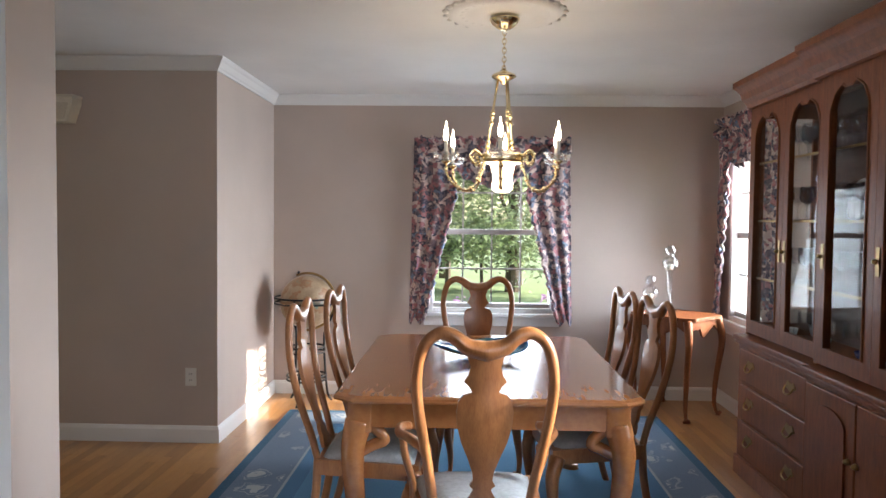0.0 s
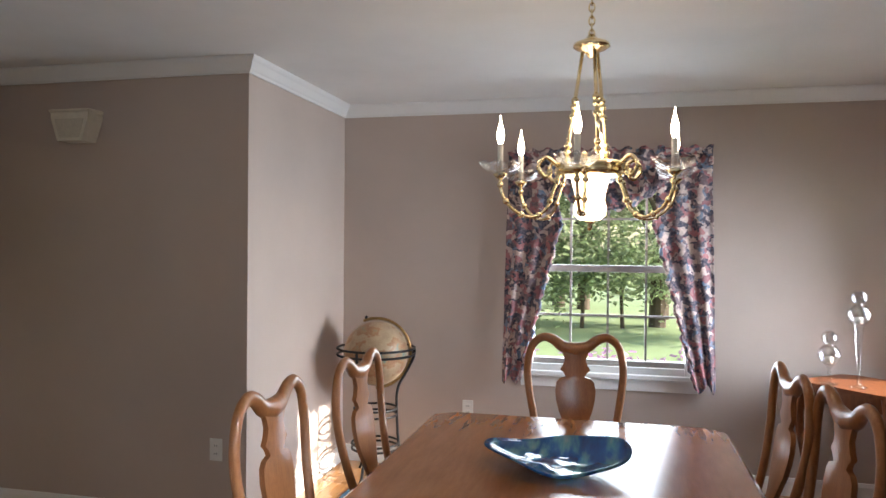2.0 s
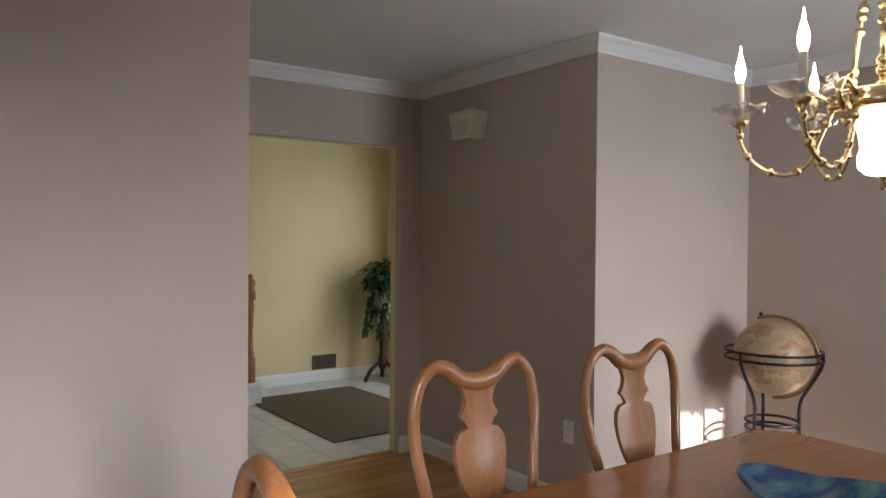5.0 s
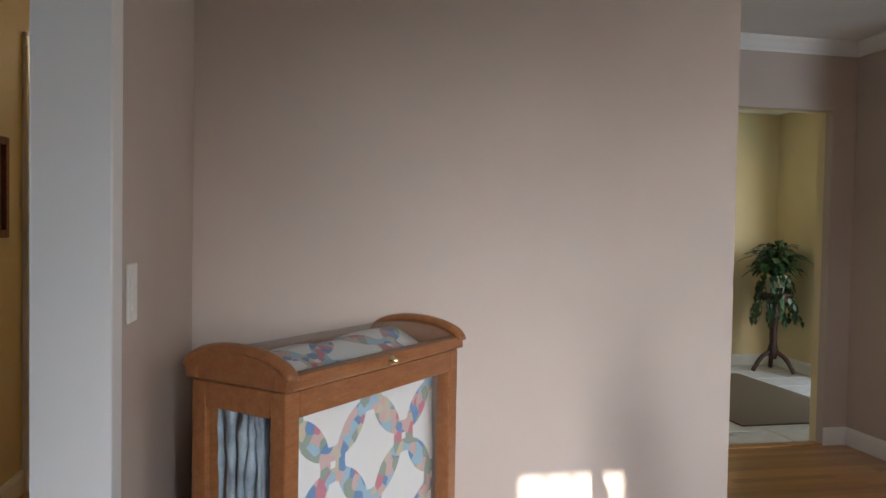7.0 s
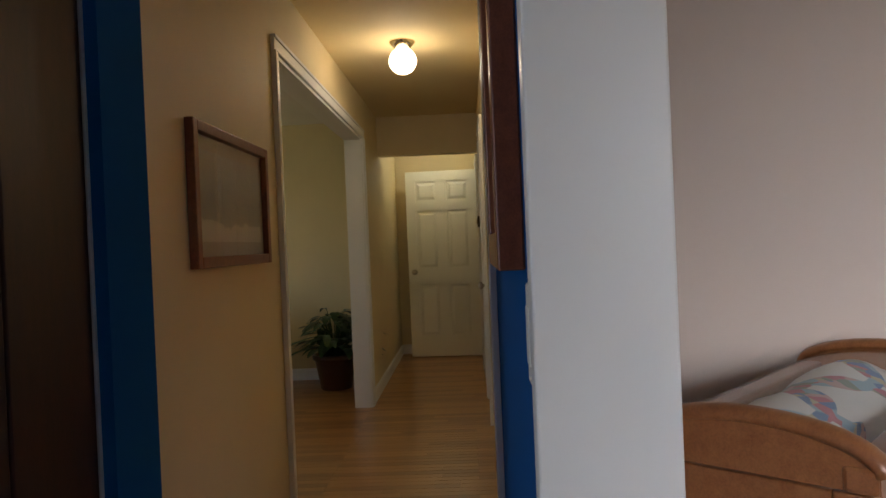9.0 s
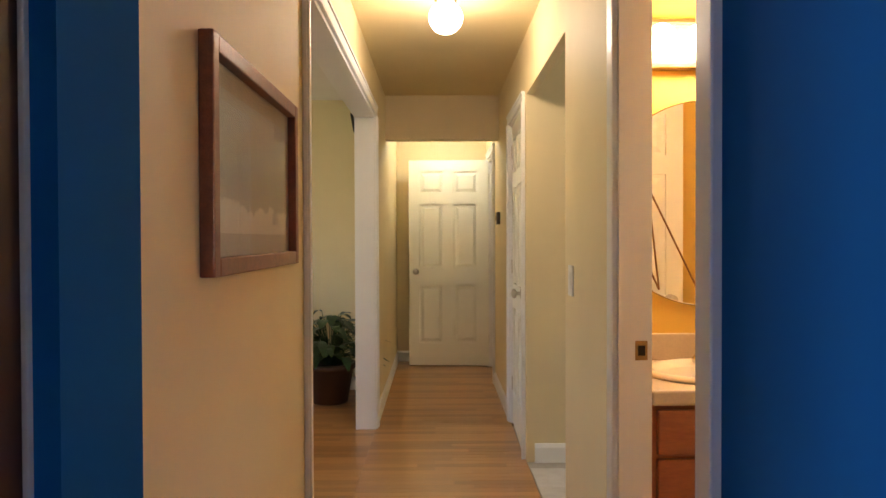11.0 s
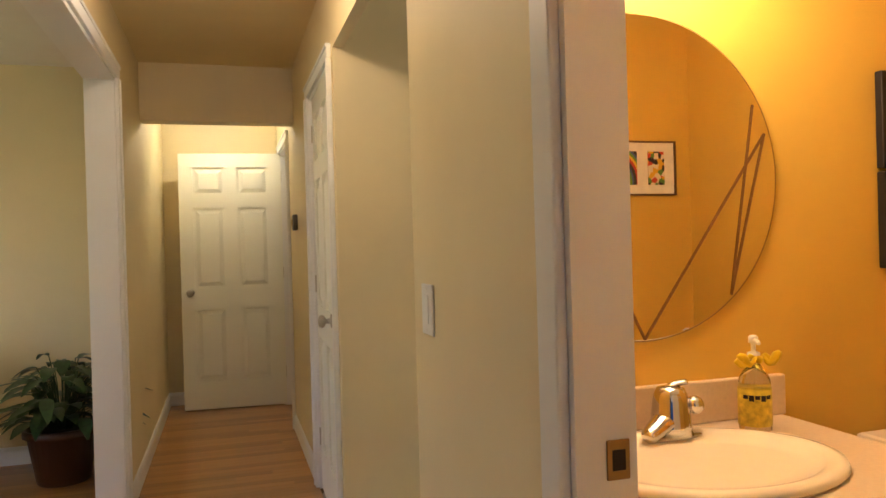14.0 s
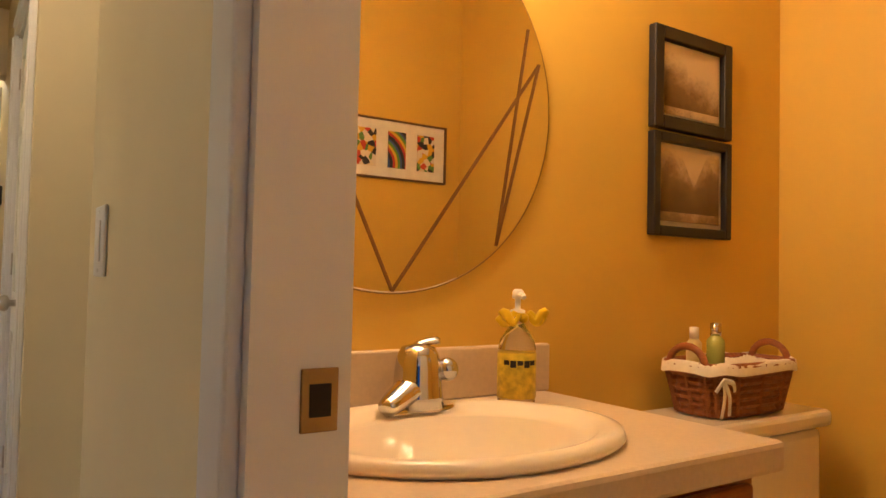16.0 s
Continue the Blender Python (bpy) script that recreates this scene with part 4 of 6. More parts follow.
# plaster medallion on the ceiling
bm = lathe(bmesh.new(), [(0.03, 0.0), (0.05, -0.022), (0.10, -0.016), (0.13, -0.024), (0.16, -0.012), (0.22, -0.014), (0.25, -0.022), (0.275, -0.010), (0.29, 0.0)], 64)
med = thing("ceiling_medallion", (0.17, 3.78, CEIL), "white ornate plaster medallion round the chandelier", "medallion")
part("disc", bm, WHITE_CEIL, med, "", True)
for k in range(24):
    a = 2 * math.pi * k / 24
    for r, size, turn in ((0.205, 0.026, 0.0), (0.282, 0.022, 0.13)):
        bm = bmesh.new()
        bmesh.ops.create_uvsphere(bm, u_segments=8, v_segments=6, radius=size, matrix=Matrix.Translation((r * math.cos(a + turn), r * math.sin(a + turn), -0.004)) @ Matrix.Diagonal((1, 1, 0.45, 1)))
        part("rosette", bm, WHITE_CEIL, med, "", True)


def globe_stand(x, y):
    root = thing("globe", (x, y, 0), "antique tan floor globe on a black iron stand", "globe")
    m, nt, b = nodes("antique_globe_map")
    n = noise_tex(nt, coords(nt), 7, 5, 0.6)
    nt.links.new(ramp(nt, n, [(0.38, (0.34, 0.24, 0.15)), (0.5, (0.44, 0.33, 0.21)), (0.53, (0.34, 0.17, 0.09)), (0.6, (0.40, 0.25, 0.13)), (0.66, (0.16, 0.26, 0.22))]), b.inputs["Base Color"])
    b.inputs["Roughness"].default_value = 0.3
    bm = bmesh.new()
    bmesh.ops.create_uvsphere(bm, u_segments=40, v_segments=24, radius=0.205, matrix=Matrix.Translation((0, 0, 0.79)))
    part("sphere", bm, m, root, "tan globe with faded map", True)
    ring = lambda r, h, n=48: [(r * math.cos(2 * math.pi * k / n), r * math.sin(2 * math.pi * k / n), h) for k in range(n)]
    mer = [(0.222 * math.cos(t) * 0.92, 0.222 * math.cos(t) * 0.39, 0.79 + 0.222 * math.sin(t)) for t in [math.pi * (0.62 - 1.12 * k / 30) for k in range(31)]]
    part("meridian", tube(bmesh.new(), mer, 0.009, 6), OLDBRASS, root, "brass meridian arc", True)
    part("finial", lathe(bmesh.new(), [(0.004, 0.995), (0.012, 1.0), (0.008, 1.012), (0.012, 1.02), (0.003, 1.03)], 12, (-0.06, -0.02, 0)), IRON, root, "", True)
    for r, h in ((0.245, 0.825), (0.245, 0.785), (0.135, 0.44), (0.135, 0.40), (0.15, 0.22), (0.15, 0.19)):
        part("hoop", tube(bmesh.new(), ring(r, h), 0.0075, 8, True, 1.0, (0, 0, 1)), IRON, root, "", True)
    for k in range(3):
        a = radians(20 + 120 * k)
        P = lambda r, h: (r * math.cos(a), r * math.sin(a), h)
        part("leg", tube(bmesh.new(), smooth_path([P(0.245, 0.83), P(0.24, 0.76), P(0.19, 0.66), P(0.14, 0.56), P(0.135, 0.42), P(0.148, 0.20), P(0.165, 0.06), P(0.195, 0.008)], 5), 0.009, 8), IRON, root, "", True)


globe_stand(-1.23, 5.80)


def side_table(x, y):
    root = thing("side_table", (x, y, 0), "cherry tea table with scalloped apron across the corner", "table", "", -50)
    W, D = 0.24, 0.20
    bm = bmesh.new()
    outl = []
    for k in range(64):
        a = 2 * math.pi * k / 64
        c, s = math.cos(a), math.sin(a)
        p = 0.35
        outl.append((W * 1.16 * math.copysign(abs(c) ** p, c) * (1 - 0.03 * math.cos(8 * a)), D * 1.16 * math.copysign(abs(s) ** p, s)))
    prism(bm, outl, 0.728, 0.75, "xy")
    part("tabletop", bm, HUTCHWOOD, root)
    for plane, d, w in (("xz", -D, W), ("xz", D - 0.016, W), ("yz", -W, D), ("yz", W - 0.016, D)):
        o = [(-w, 0.727), (w, 0.727), (w, 0.64), (w * 0.80, 0.655), (w * 0.62, 0.685), (w * 0.42, 0.655), (w * 0.24, 0.668), (w * 0.10, 0.61), (0, 0.595), (-w * 0.10, 0.61), (-w * 0.24, 0.668), (-w * 0.42, 0.655), (-w * 0.62, 0.685), (-w * 0.80, 0.655), (-w, 0.64)]
        part("apron", prism(bmesh.new(), o, d, d + 0.016, plane), HUTCHWOOD, root)
    for sx in (-1, 1):
        for sy in (-1, 1):
            leg = smooth_path([(sx * W * 0.95, sy * D * 0.95, 0.727), (sx * W * 1.05, sy * D * 1.05, 0.62), (sx * W * 1.06, sy * D * 1.06, 0.52), (sx * W * 0.96, sy * D * 0.96, 0.30), (sx * W * 0.92, sy * D * 0.92, 0.12), (sx * W * 0.97, sy * D * 0.97, 0.03), (sx * W * 1.05, sy * D * 1.05, 0.004)], 6)
            k = len(leg)
            part("leg", tube(bmesh.new(), leg, [0.032 - 0.019 * min(1, i / k * 1.3) + (0.014 if i > k * 0.88 else 0) for i in range(k)], 10), HUTCHWOOD, root, "", True)


side_table(1.58, 5.73)


def goblet(at, h, label):
    def bulge(zc, r, n=7):
        return [(r * math.sin(math.pi * (0.14 + 0.72 * i / n)), zc - r * math.cos(math.pi * (0.14 + 0.72 * i / n))) for i in range(n + 1)]
    r1, r2 = 0.058, 0.040
    zc, zt = h - 2 * r2 - r1 * 0.82, h - r2 * 0.9
    outer = [(0.045, 0.0), (0.045, 0.004), (0.012, 0.012), (0.006, 0.04), (0.011, 0.06), (0.006, 0.075)] + bulge(zc, r1) + bulge(zt, r2)
    pr = outer + [(max(0.002, x - 0.002), z) for x, z in reversed(bulge(zc, r1 - 0.002) + bulge(zt, r2 - 0.002))]
    root = thing("glass_candle_holder", at, label, "candle holder", "glass holders on the side table")
    part("glass", lathe(bmesh.new(), pr, 28), GOBLET, root, "", True)
    part("cup", lathe(bmesh.new(), [(0.020, zc - 0.046), (0.021, zc - 0.012), (0.012, zc - 0.010)], 16), PORCELAIN, root, "small pale candle inside", True)


goblet((1.50, 5.62, 0.751), 0.51, "tall clear glass candle holder on the tea table")
goblet((1.38, 5.70, 0.751), 0.285, "short clear glass candle holder on the tea table")

# china cabinet against the east wall; front faces -x


def china_cabinet():
    root = thing("china_cabinet", (0, 0, 0), "tall cherry china cabinet with arched glass doors, filled with dishes", "cabinet")
    yA, yB, yC = 4.42, 3.52, 2.62
    XF, XC = 1.567, 1.527
    part("plinth", boxes((XF - 0.015, 2.02, yC - 0.015, yA + 0.015, 0.0, 0.11), bevel=0.008), HUTCHWOOD, root)
    part("lower_body", boxes((XF, 2.02, yC, yA, 0.11, 0.77)), HUTCHWOOD, root)
    part("lower_centre", boxes((XC, XF, yC, yB, 0.06, 0.77)), HUTCHWOOD, root)
    bm = boxes((XF - 0.03, 2.02, yB, yA + 0.03, 0.77, 0.80), (XC - 0.03, 2.02, yC - 0.03, yB, 0.771, 0.801), bevel=0.008)
    box(bm, XF - 0.018, XF, yB, yA + 0.018, 0.75, 0.77, bevel=0.005)
    box(bm, XC - 0.018, XC, yC, yB, 0.75, 0.771, bevel=0.005)
    part("waist_moulding", bm, HUTCHWOOD, root)
    # drawers
    for k in range(3):
        z0 = 0.135 + k * 0.205
        dr = part("drawer", boxes((XF - 0.016, XF + 0.002, yB + 0.05, yA - 0.06, z0, z0 + 0.185), bevel=0.007), HUTCHWOOD, root)
        for y in (yB + 0.20, yA - 0.21):
            pts = smooth_path([(XF - 0.022, y - 0.04, z0 + 0.11), (XF - 0.036, y - 0.034, z0 + 0.085), (XF - 0.04, y, z0 + 0.075), (XF - 0.036, y + 0.034, z0 + 0.085), (XF - 0.022, y + 0.04, z0 + 0.11)], 4)
            bm = tube(bmesh.new(), pts, 0.0045, 6)
            prism(bm, [(y - 0.055, z0 + 0.105), (y - 0.03, z0 + 0.135), (y, z0 + 0.125), (y + 0.03, z0 + 0.135), (y + 0.055, z0 + 0.105), (y + 0.03, z0 + 0.095), (y, z0 + 0.085), (y - 0.03, z0 + 0.095)], XF - 0.020, XF - 0.0165, "yz")
            part("handle", bm, OLDBRASS, dr, "brass bail handle")
    # lower centre doors with raised arched panels
    wdt = (yB - yC - 0.06) / 2
    for k in range(2):
        y0 = yC + 0.03 + k * wdt
        d = part("lower_door", boxes((XC - 0.016, XC + 0.002, y0 + 0.004, y0 + wdt - 0.004, 0.13, 0.735), bevel=0.006), HUTCHWOOD, root)
        o = [(y0 + 0.07, 0.19), (y0 + wdt - 0.07, 0.19)] + [(y0 + wdt / 2 + (wdt / 2 - 0.07) * math.cos(t), 0.60 + 0.07 * math.sin(t)) for t in [math.pi * i / 14 for i in range(15)]]
        part("raised_panel", prism(bmesh.new(), o, XC - 0.024, XC - 0.0162, "yz"), HUTCHWOOD, d)
        yy = y0 + (wdt - 0.03 if k == 0 else 0.03)
        part("pull", lathe(bmesh.new(), [(0.006, 0), (0.012, 0.01), (0.014, 0.02), (0.006, 0.026)], 12, (XC - 0.044, yy, 0.50), "x"), OLDBRASS, d, "brass pull", True)
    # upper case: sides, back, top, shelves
    # back board: cherry darkened in its colour for the shade inside the cabinet
    dark = wood("shaded_cabinet_wood", (0.05, 0.016, 0.007), (0.10, 0.035, 0.014), (6, 6, 1), 0.5, 0.1, 6)
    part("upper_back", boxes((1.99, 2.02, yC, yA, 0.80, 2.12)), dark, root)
    sidef = part("upper_side", boxes((XF + 0.055, XF + 0.105, yA - 0.02, yA, 0.80, 2.12), (1.94, 1.99, yA - 0.02, yA, 0.80, 2.12), (XF + 0.105, 1.94, yA - 0.02, yA, 0.80, 0.87), (XF + 0.105, 1.94, yA - 0.02, yA, 2.02, 2.12)), HUTCHWOOD, root, "glazed end of the cabinet")
    part("pane", boxes((XF + 0.105, 1.94, yA - 0.012, yA - 0.009, 0.87, 2.02)), DOORGLASS, sidef, "clear glass pane")
    part("upper_side", boxes((XF + 0.055, 1.99, yC, yC + 0.02, 0.80, 2.12)), HUTCHWOOD, root)
    part("upper_top", boxes((XF + 0.03, 2.02, yC, yA, 2.12, 2.14)), HUTCHWOOD, root)
    for z in (1.12, 1.44, 1.76):
        for a, b in ((yB + 0.001, yA - 0.022), (yC + 0.022, yB - 0.001)):
            part("shelf", boxes((XF + 0.07, 1.985, a, b, z, z + 0.008)), PANE, root, "glass shelf")
            part("shelf_edge", boxes((XF + 0.066, XF + 0.0695, a, b, z - 0.002, z + 0.010)), OLDBRASS, root)
    # cornice swept along the front and returned at the ends
    prof = [(0.0, 2.065), (0.02, 2.07), (0.026, 2.09), (0.05, 2.115), (0.06, 2.15), (0.085, 2.175), (0.10, 2.185), (0.10, 2.215), (0.0, 2.22)]
    bm = bmesh.new()
    path = [(2.02, yA, 1), (XF + 0.06, yA, 1), (XF + 0.012, yA - 0.05, 1), (XF + 0.012, yB + 0.03, 1), (XC + 0.012, yB, 1), (XC + 0.012, yC + 0.05, 1), (XC + 0.06, yC, 1), (2.02, yC, 1)]
    dirs = [(0, 1), (-0.42, 0.9), (-0.9, 0.42), (-1, 0.1), (-1, 0.1), (-0.9, -0.42), (-0.42, -0.9), (0, -1)]
    rings = [[bm.verts.new((x + dx * o, y + dy * o, u)) for o, u in prof] for (x, y, _), (dx, dy) in zip(path, dirs)]
    for a, b in zip(rings, rings[1:]):
        for i in range(len(prof) - 1):
            bm.faces.new((a[i], a[i + 1], b[i + 1], b[i]))
    part("cornice", bm, HUTCHWOOD, root, "stepped cherry cornice")
    part("cornice_lid", boxes((XC + 0.02, 2.02, yC, yA, 2.141, 2.217)), HUTCHWOOD, root)
    # glazed doors
    def gdoor(xf, y0, y1, z0, z1, pull_at):
        s = 0.062
        ym, w = (y0 + y1) / 2, (y1 - y0) / 2 - s
        n = 18
        arch = [(ym + w * math.cos(t), z1 - 0.20 + 0.105 * math.sin(t) + (0.022 if 0.22 < abs(math.cos(t)) < 0.78 else 0.0) * math.sin(t)) for t in [math.pi * i / n for i in range(n + 1)]]
        bm = bmesh.new()
        inner = [(y0 + s, z0 + 0.075), (y1 - s, z0 + 0.075)] + arch
        outer = [(y0, z0), (y1, z0)] + [(y1 - (y1 - y0) * i / n, z1) for i in range(n + 1)]
        for d0, d1 in ((xf, xf + 0.022),):
            A = [[bm.verts.new((d, a, b)) for a, b in loop] for d in (d0, d1) for loop in (inner, outer)]
            k = len(inner)
            for i in range(k):
                j = (i + 1) % k
                bm.faces.new((A[0][i], A[0][j], A[1][j], A[1][i]))
                bm.faces.new((A[2][i], A[2][j], A[3][j], A[3][i]))
                bm.faces.new((A[0][i], A[0][j], A[2][j], A[2][i]))
                bm.faces.new((A[1][i], A[1][j], A[3][j], A[3][i]))
        door = part("glass_door", bm, HUTCHWOOD, root, "arched cherry door frame with glass")
        g = part("pane", boxes((xf + 0.010, xf + 0.013, y0 + s - 0.01, y1 - s + 0.01, z0 + 0.065, z1 - 0.08)), DOORGLASS, door, "clear glass pane")
        bead = [(xf - 0.002, a, b) for a, b in inner]
        part("bead", tube(bmesh.new(), bead, 0.005, 6, True, 1, (1, 0, 0)), HUTCHWOOD, door)
        bm = prism(bmesh.new(), [(pull_at - 0.012, 1.235), (pull_at + 0.012, 1.235), (pull_at + 0.009, 1.29), (pull_at + 0.012, 1.345), (pull_at - 0.012, 1.345), (pull_at - 0.009, 1.29)], xf - 0.004, xf - 0.0005, "yz")
        lathe(bm, [(0.005, 0), (0.010, 0.006), (0.012, 0.016), (0.005, 0.022)], 12, (xf - 0.026, pull_at, 1.29), "x")
        part("pull", bm, OLDBRASS, door, "brass drop pull")
    xf = XF + 0.03
    hw = (yA - yB - 0.04) / 2
    gdoor(xf, yB + 0.02 + hw + 0.001, yA - 0.02, 0.815, 2.095, yB + 0.02 + hw + 0.03)
    gdoor(xf, yB + 0.02, yB + 0.02 + hw - 0.001, 0.815, 2.095, yB + 0.02 + hw - 0.03)
    part("pilaster", boxes((XC + 0.035, XF + 0.054, yB - 0.022, yB + 0.018, 0.805, 2.095), bevel=0.006), HUTCHWOOD, root)
    part("corner_post", boxes((xf + 0.002, XF + 0.054, yA - 0.018, yA + 0.0, 0.802, 2.095), bevel=0.004), HUTCHWOOD, root)
    hc = (yB - yC - 0.05) / 2
    gdoor(XC + 0.03, yC + 0.02 + hc + 0.001, yB - 0.024, 0.815, 2.095, yB - 0.055)
    gdoor(XC + 0.03, yC + 0.015, yC + 0.02 + hc - 0.001, 0.815, 2.095, yC + hc - 0.01)


china_cabinet()

# dishes behind the glass
CHINA = plain("white_blue_china", (0.72, 0.74, 0.78), 0.15, 0, 0.1, 40)
BLUEGLASS = plain("cobalt_glassware", (0.01, 0.05, 0.30), 0.08)


def plate(at):
    ob = part("china_plate", lathe(bmesh.new(), [(0.0005, 0.0), (0.055, 0.0), (0.07, 0.006), (0.105, 0.016), (0.105, 0.019), (0.068, 0.010), (0.05, 0.005), (0.0005, 0.004)], 28), CHINA, None, "", True)
    ob.matrix_basis = pose(*at, 0, -78, 0)
    tagged(ob, "white china plate standing in the cabinet", "plate", "dishes in the china cabinet")


def stemglass(at):
    ob = part("stem_glass", lathe(bmesh.new(), [(0.032, 0.0), (0.03, 0.004), (0.005, 0.01), (0.004, 0.075), (0.02, 0.09), (0.036, 0.12), (0.033, 0.175), (0.0315, 0.175), (0.034, 0.12), (0.018, 0.094), (0.001, 0.088)], 16), GOBLET, None, "", True)
    ob.location = at
    tagged(ob, "clear crystal stem glass on a cabinet shelf", "glass", "dishes in the china cabinet")


def teacup(at, mat):
    root = thing("teacup", at, "china teacup on a cabinet shelf", "cup", "dishes in the china cabinet")
    part("cup", lathe(bmesh.new(), [(0.02, 0.0), (0.022, 0.006), (0.034, 0.03), (0.042, 0.06), (0.040, 0.06), (0.031, 0.03), (0.001, 0.008)], 20), mat, root, "", True)
    part("handle", tube(bmesh.new(), [(0.0, 0.036 + 0.018 * math.sin(t), 0.034 + 0.02 * math.cos(t)) for t in [math.pi * i / 10 for i in range(11)]], 0.004, 6), mat, root, "", True)


rnd = random.Random(31)
for z in (0.802, 1.129, 1.449, 1.769):
    for y in (4.24, 4.12, 4.00, 3.88, 3.76, 3.64, 3.50, 3.38, 3.26, 3.14, 3.02, 2.90, 2.78):
        k = rnd.random()
        if k < 0.10:
            plate((1.945, y, z + 0.103))
        if k < 0.16:
            teacup((1.78, y + 0.02, z), CHINA if rnd.random() < 0.6 else BLUEGLASS)
        else:
            stemglass((1.74, y + 0.01, z))
            stemglass((1.82, y - 0.04, z))
            if k > 0.7:
                stemglass((1.90, y + 0.02, z))


def quilt_case():
    """Glass display case with a barrel lid, set across the corner."""
    root = thing("display_case", (-1.202, 1.599, 0), "cherry display case with barrel glass lid, holding folded quilts", "display case", "", 138.0)
    W, D, H = 0.364, 0.147, 0.918
    root.matrix_basis = pose(-1.202, 1.599, 0, 0, 0, 138.0)
    # local x along the length, local -y is the front
    p = 0.045
    for sx in (-1, 1):
        for sy in (-1, 1):
            part("post", boxes((sx * W - (p if sx > 0 else 0), sx * W + (0 if sx > 0 else p), sy * D - (p if sy > 0 else 0), sy * D + (0 if sy > 0 else p), 0.0, H), bevel=0.004), CASEWOOD, root)
    for z0, z1 in ((0.10, 0.20), (H - 0.06, H)):
        for sy in (-1, 1):
            part("long_rail", boxes((-W + p, W - p, sy * D - (0.03 if sy > 0 else 0), sy * D + (0 if sy > 0 else 0.03), z0, z1), bevel=0.003), CASEWOOD, root)
        for sx in (-1, 1):
            part("end_rail", boxes((sx * W - (0.03 if sx > 0 else 0), sx * W + (0 if sx > 0 else 0.03), -D + p, D - p, z0, z1), bevel=0.003), CASEWOOD, root)
    part("bottom", boxes((-W + 0.02, W - 0.02, -D + 0.02, D - 0.02, 0.12, 0.14)), CASEWOOD, root)
    for sy in (-1, 1):
        part("pane", boxes((-W + p, W - p, sy * (D - 0.017) - 0.002, sy * (D - 0.017) + 0.002, 0.20, H - 0.06)), PANE, root, "clear glass side")
    for sx in (-1, 1):
        part("pane", boxes((sx * (W - 0.017) - 0.002, sx * (W - 0.017) + 0.002, -D + p, D - p, 0.20, H - 0.06)), PANE, root, "clear glass end")
    # lid
    arc = [((D + 0.012) * math.cos(t), 0.020 + 0.054 * math.sin(t)) for t in [math.pi * i / 20 for i in range(21)]]
    lid = part("lid_frame", boxes((-W - 0.012, W + 0.012, -D - 0.012, -D + 0.03, H + 0.004, H + 0.038), (-W - 0.012, W + 0.012, D - 0.03, D + 0.012, H + 0.004, H + 0.038), bevel=0.006), CASEWOOD, root, "moulded cherry lid rails")
    for sx in (-1, 1):
        o = [(a, H + 0.006 + b) for a, b in arc] + [(-D - 0.012, H + 0.006), (D + 0.012, H + 0.006)]
        x0 = sx * (W + 0.008)
        part("lid_end", prism(bmesh.new(), o, min(x0, x0 - sx * 0.02), max(x0, x0 - sx * 0.02), "yz"), CASEWOOD, lid)
        rim = [(x0 - sx * 0.012, a * 1.01, H + 0.008 + b) for a, b in arc]
        part("lid_rim", tube(bmesh.new(), rim, 0.013, 8, False, 1.5, (1, 0, 0)), CASEWOOD, lid, "", True)
    bm = bmesh.new()
    g = [[bm.verts.new((x, a * 0.985, H + 0.008 + b * 0.96)) for a, b in arc] for x in (-W + 0.005, W - 0.005)]
    for i in range(20):
        bm.faces.new((g[0][i], g[0][i + 1], g[1][i + 1], g[1][i]))
    part("lid_glass", bm, glass("barrel_lid_glass", (0.86, 0.88, 0.88), 0.0, True, 0.10), lid, "curved glass of the lid", True)
    part("knob", lathe(bmesh.new(), [(0.006, 0.0), (0.007, 0.008), (0.014, 0.014), (0.014, 0.020), (0.005, 0.024)], 14, (0, -D - 0.036, H + 0.022), "y"), BRASS, lid, "small brass knob", True)
    return root


quilt_case()
# quilts inside: ring-patterned panels hung and folded
m, nt, b = nodes("wedding_ring_quilt")
v = coords(nt, (1, 1, 1))
sep = nt.nodes.new("ShaderNodeSeparateXYZ")
nt.links.new(v, sep.inputs[0])


def tile_dist(ox, oz, per):
    fx = math_node("SUBTRACT", math_node("FRACT", math_node("ADD", math_node("DIVIDE", sep.outputs[0], per), ox)), 0.5)
    fz = math_node("SUBTRACT", math_node("FRACT", math_node("ADD", math_node("DIVIDE", math_node("ADD", sep.outputs[2], math_node("MULTIPLY", sep.outputs[1], 1.0)), per), oz)), 0.5)
    return math_node("POWER", math_node("ADD", math_node("MULTIPLY", fx, fx), math_node("MULTIPLY", fz, fz)), 0.5)


band = None
for ox, oz in ((0.0, 0.0), (0.5, 0.5)):
    d = tile_dist(ox, oz, 0.30)
    r = math_node("MULTIPLY", math_node("GREATER_THAN", d, 0.35), math_node("LESS_THAN", d, 0.47))
    band = r if band is None else math_node("MAXIMUM", band, r)
vo = nt.nodes.new("ShaderNodeTexVoronoi")
vo.inputs["Scale"].default_value = 34
nt.links.new(v, vo.inputs["Vector"])
sc = nt.nodes.new("ShaderNodeSeparateColor")
nt.links.new(vo.outputs["Color"], sc.inputs[0])
patch = ramp(nt, sc.outputs[0], [(0, (0.16, 0.28, 0.50)), (0.17, (0.55, 0.22, 0.26)), (0.33, (0.55, 0.50, 0.36)), (0.5, (0.34, 0.50, 0.60)), (0.66, (0.60, 0.42, 0.40)), (0.82, (0.30, 0.36, 0.30))], True)
nt.links.new(mixc(nt, band, (0.74, 0.74, 0.72), patch), b.inputs["Base Color"])
b.inputs["Roughness"].default_value = 0.9
bump(nt, b, noise_tex(nt, v, 60, 3), 0.4, 0.004)
QUILT = m
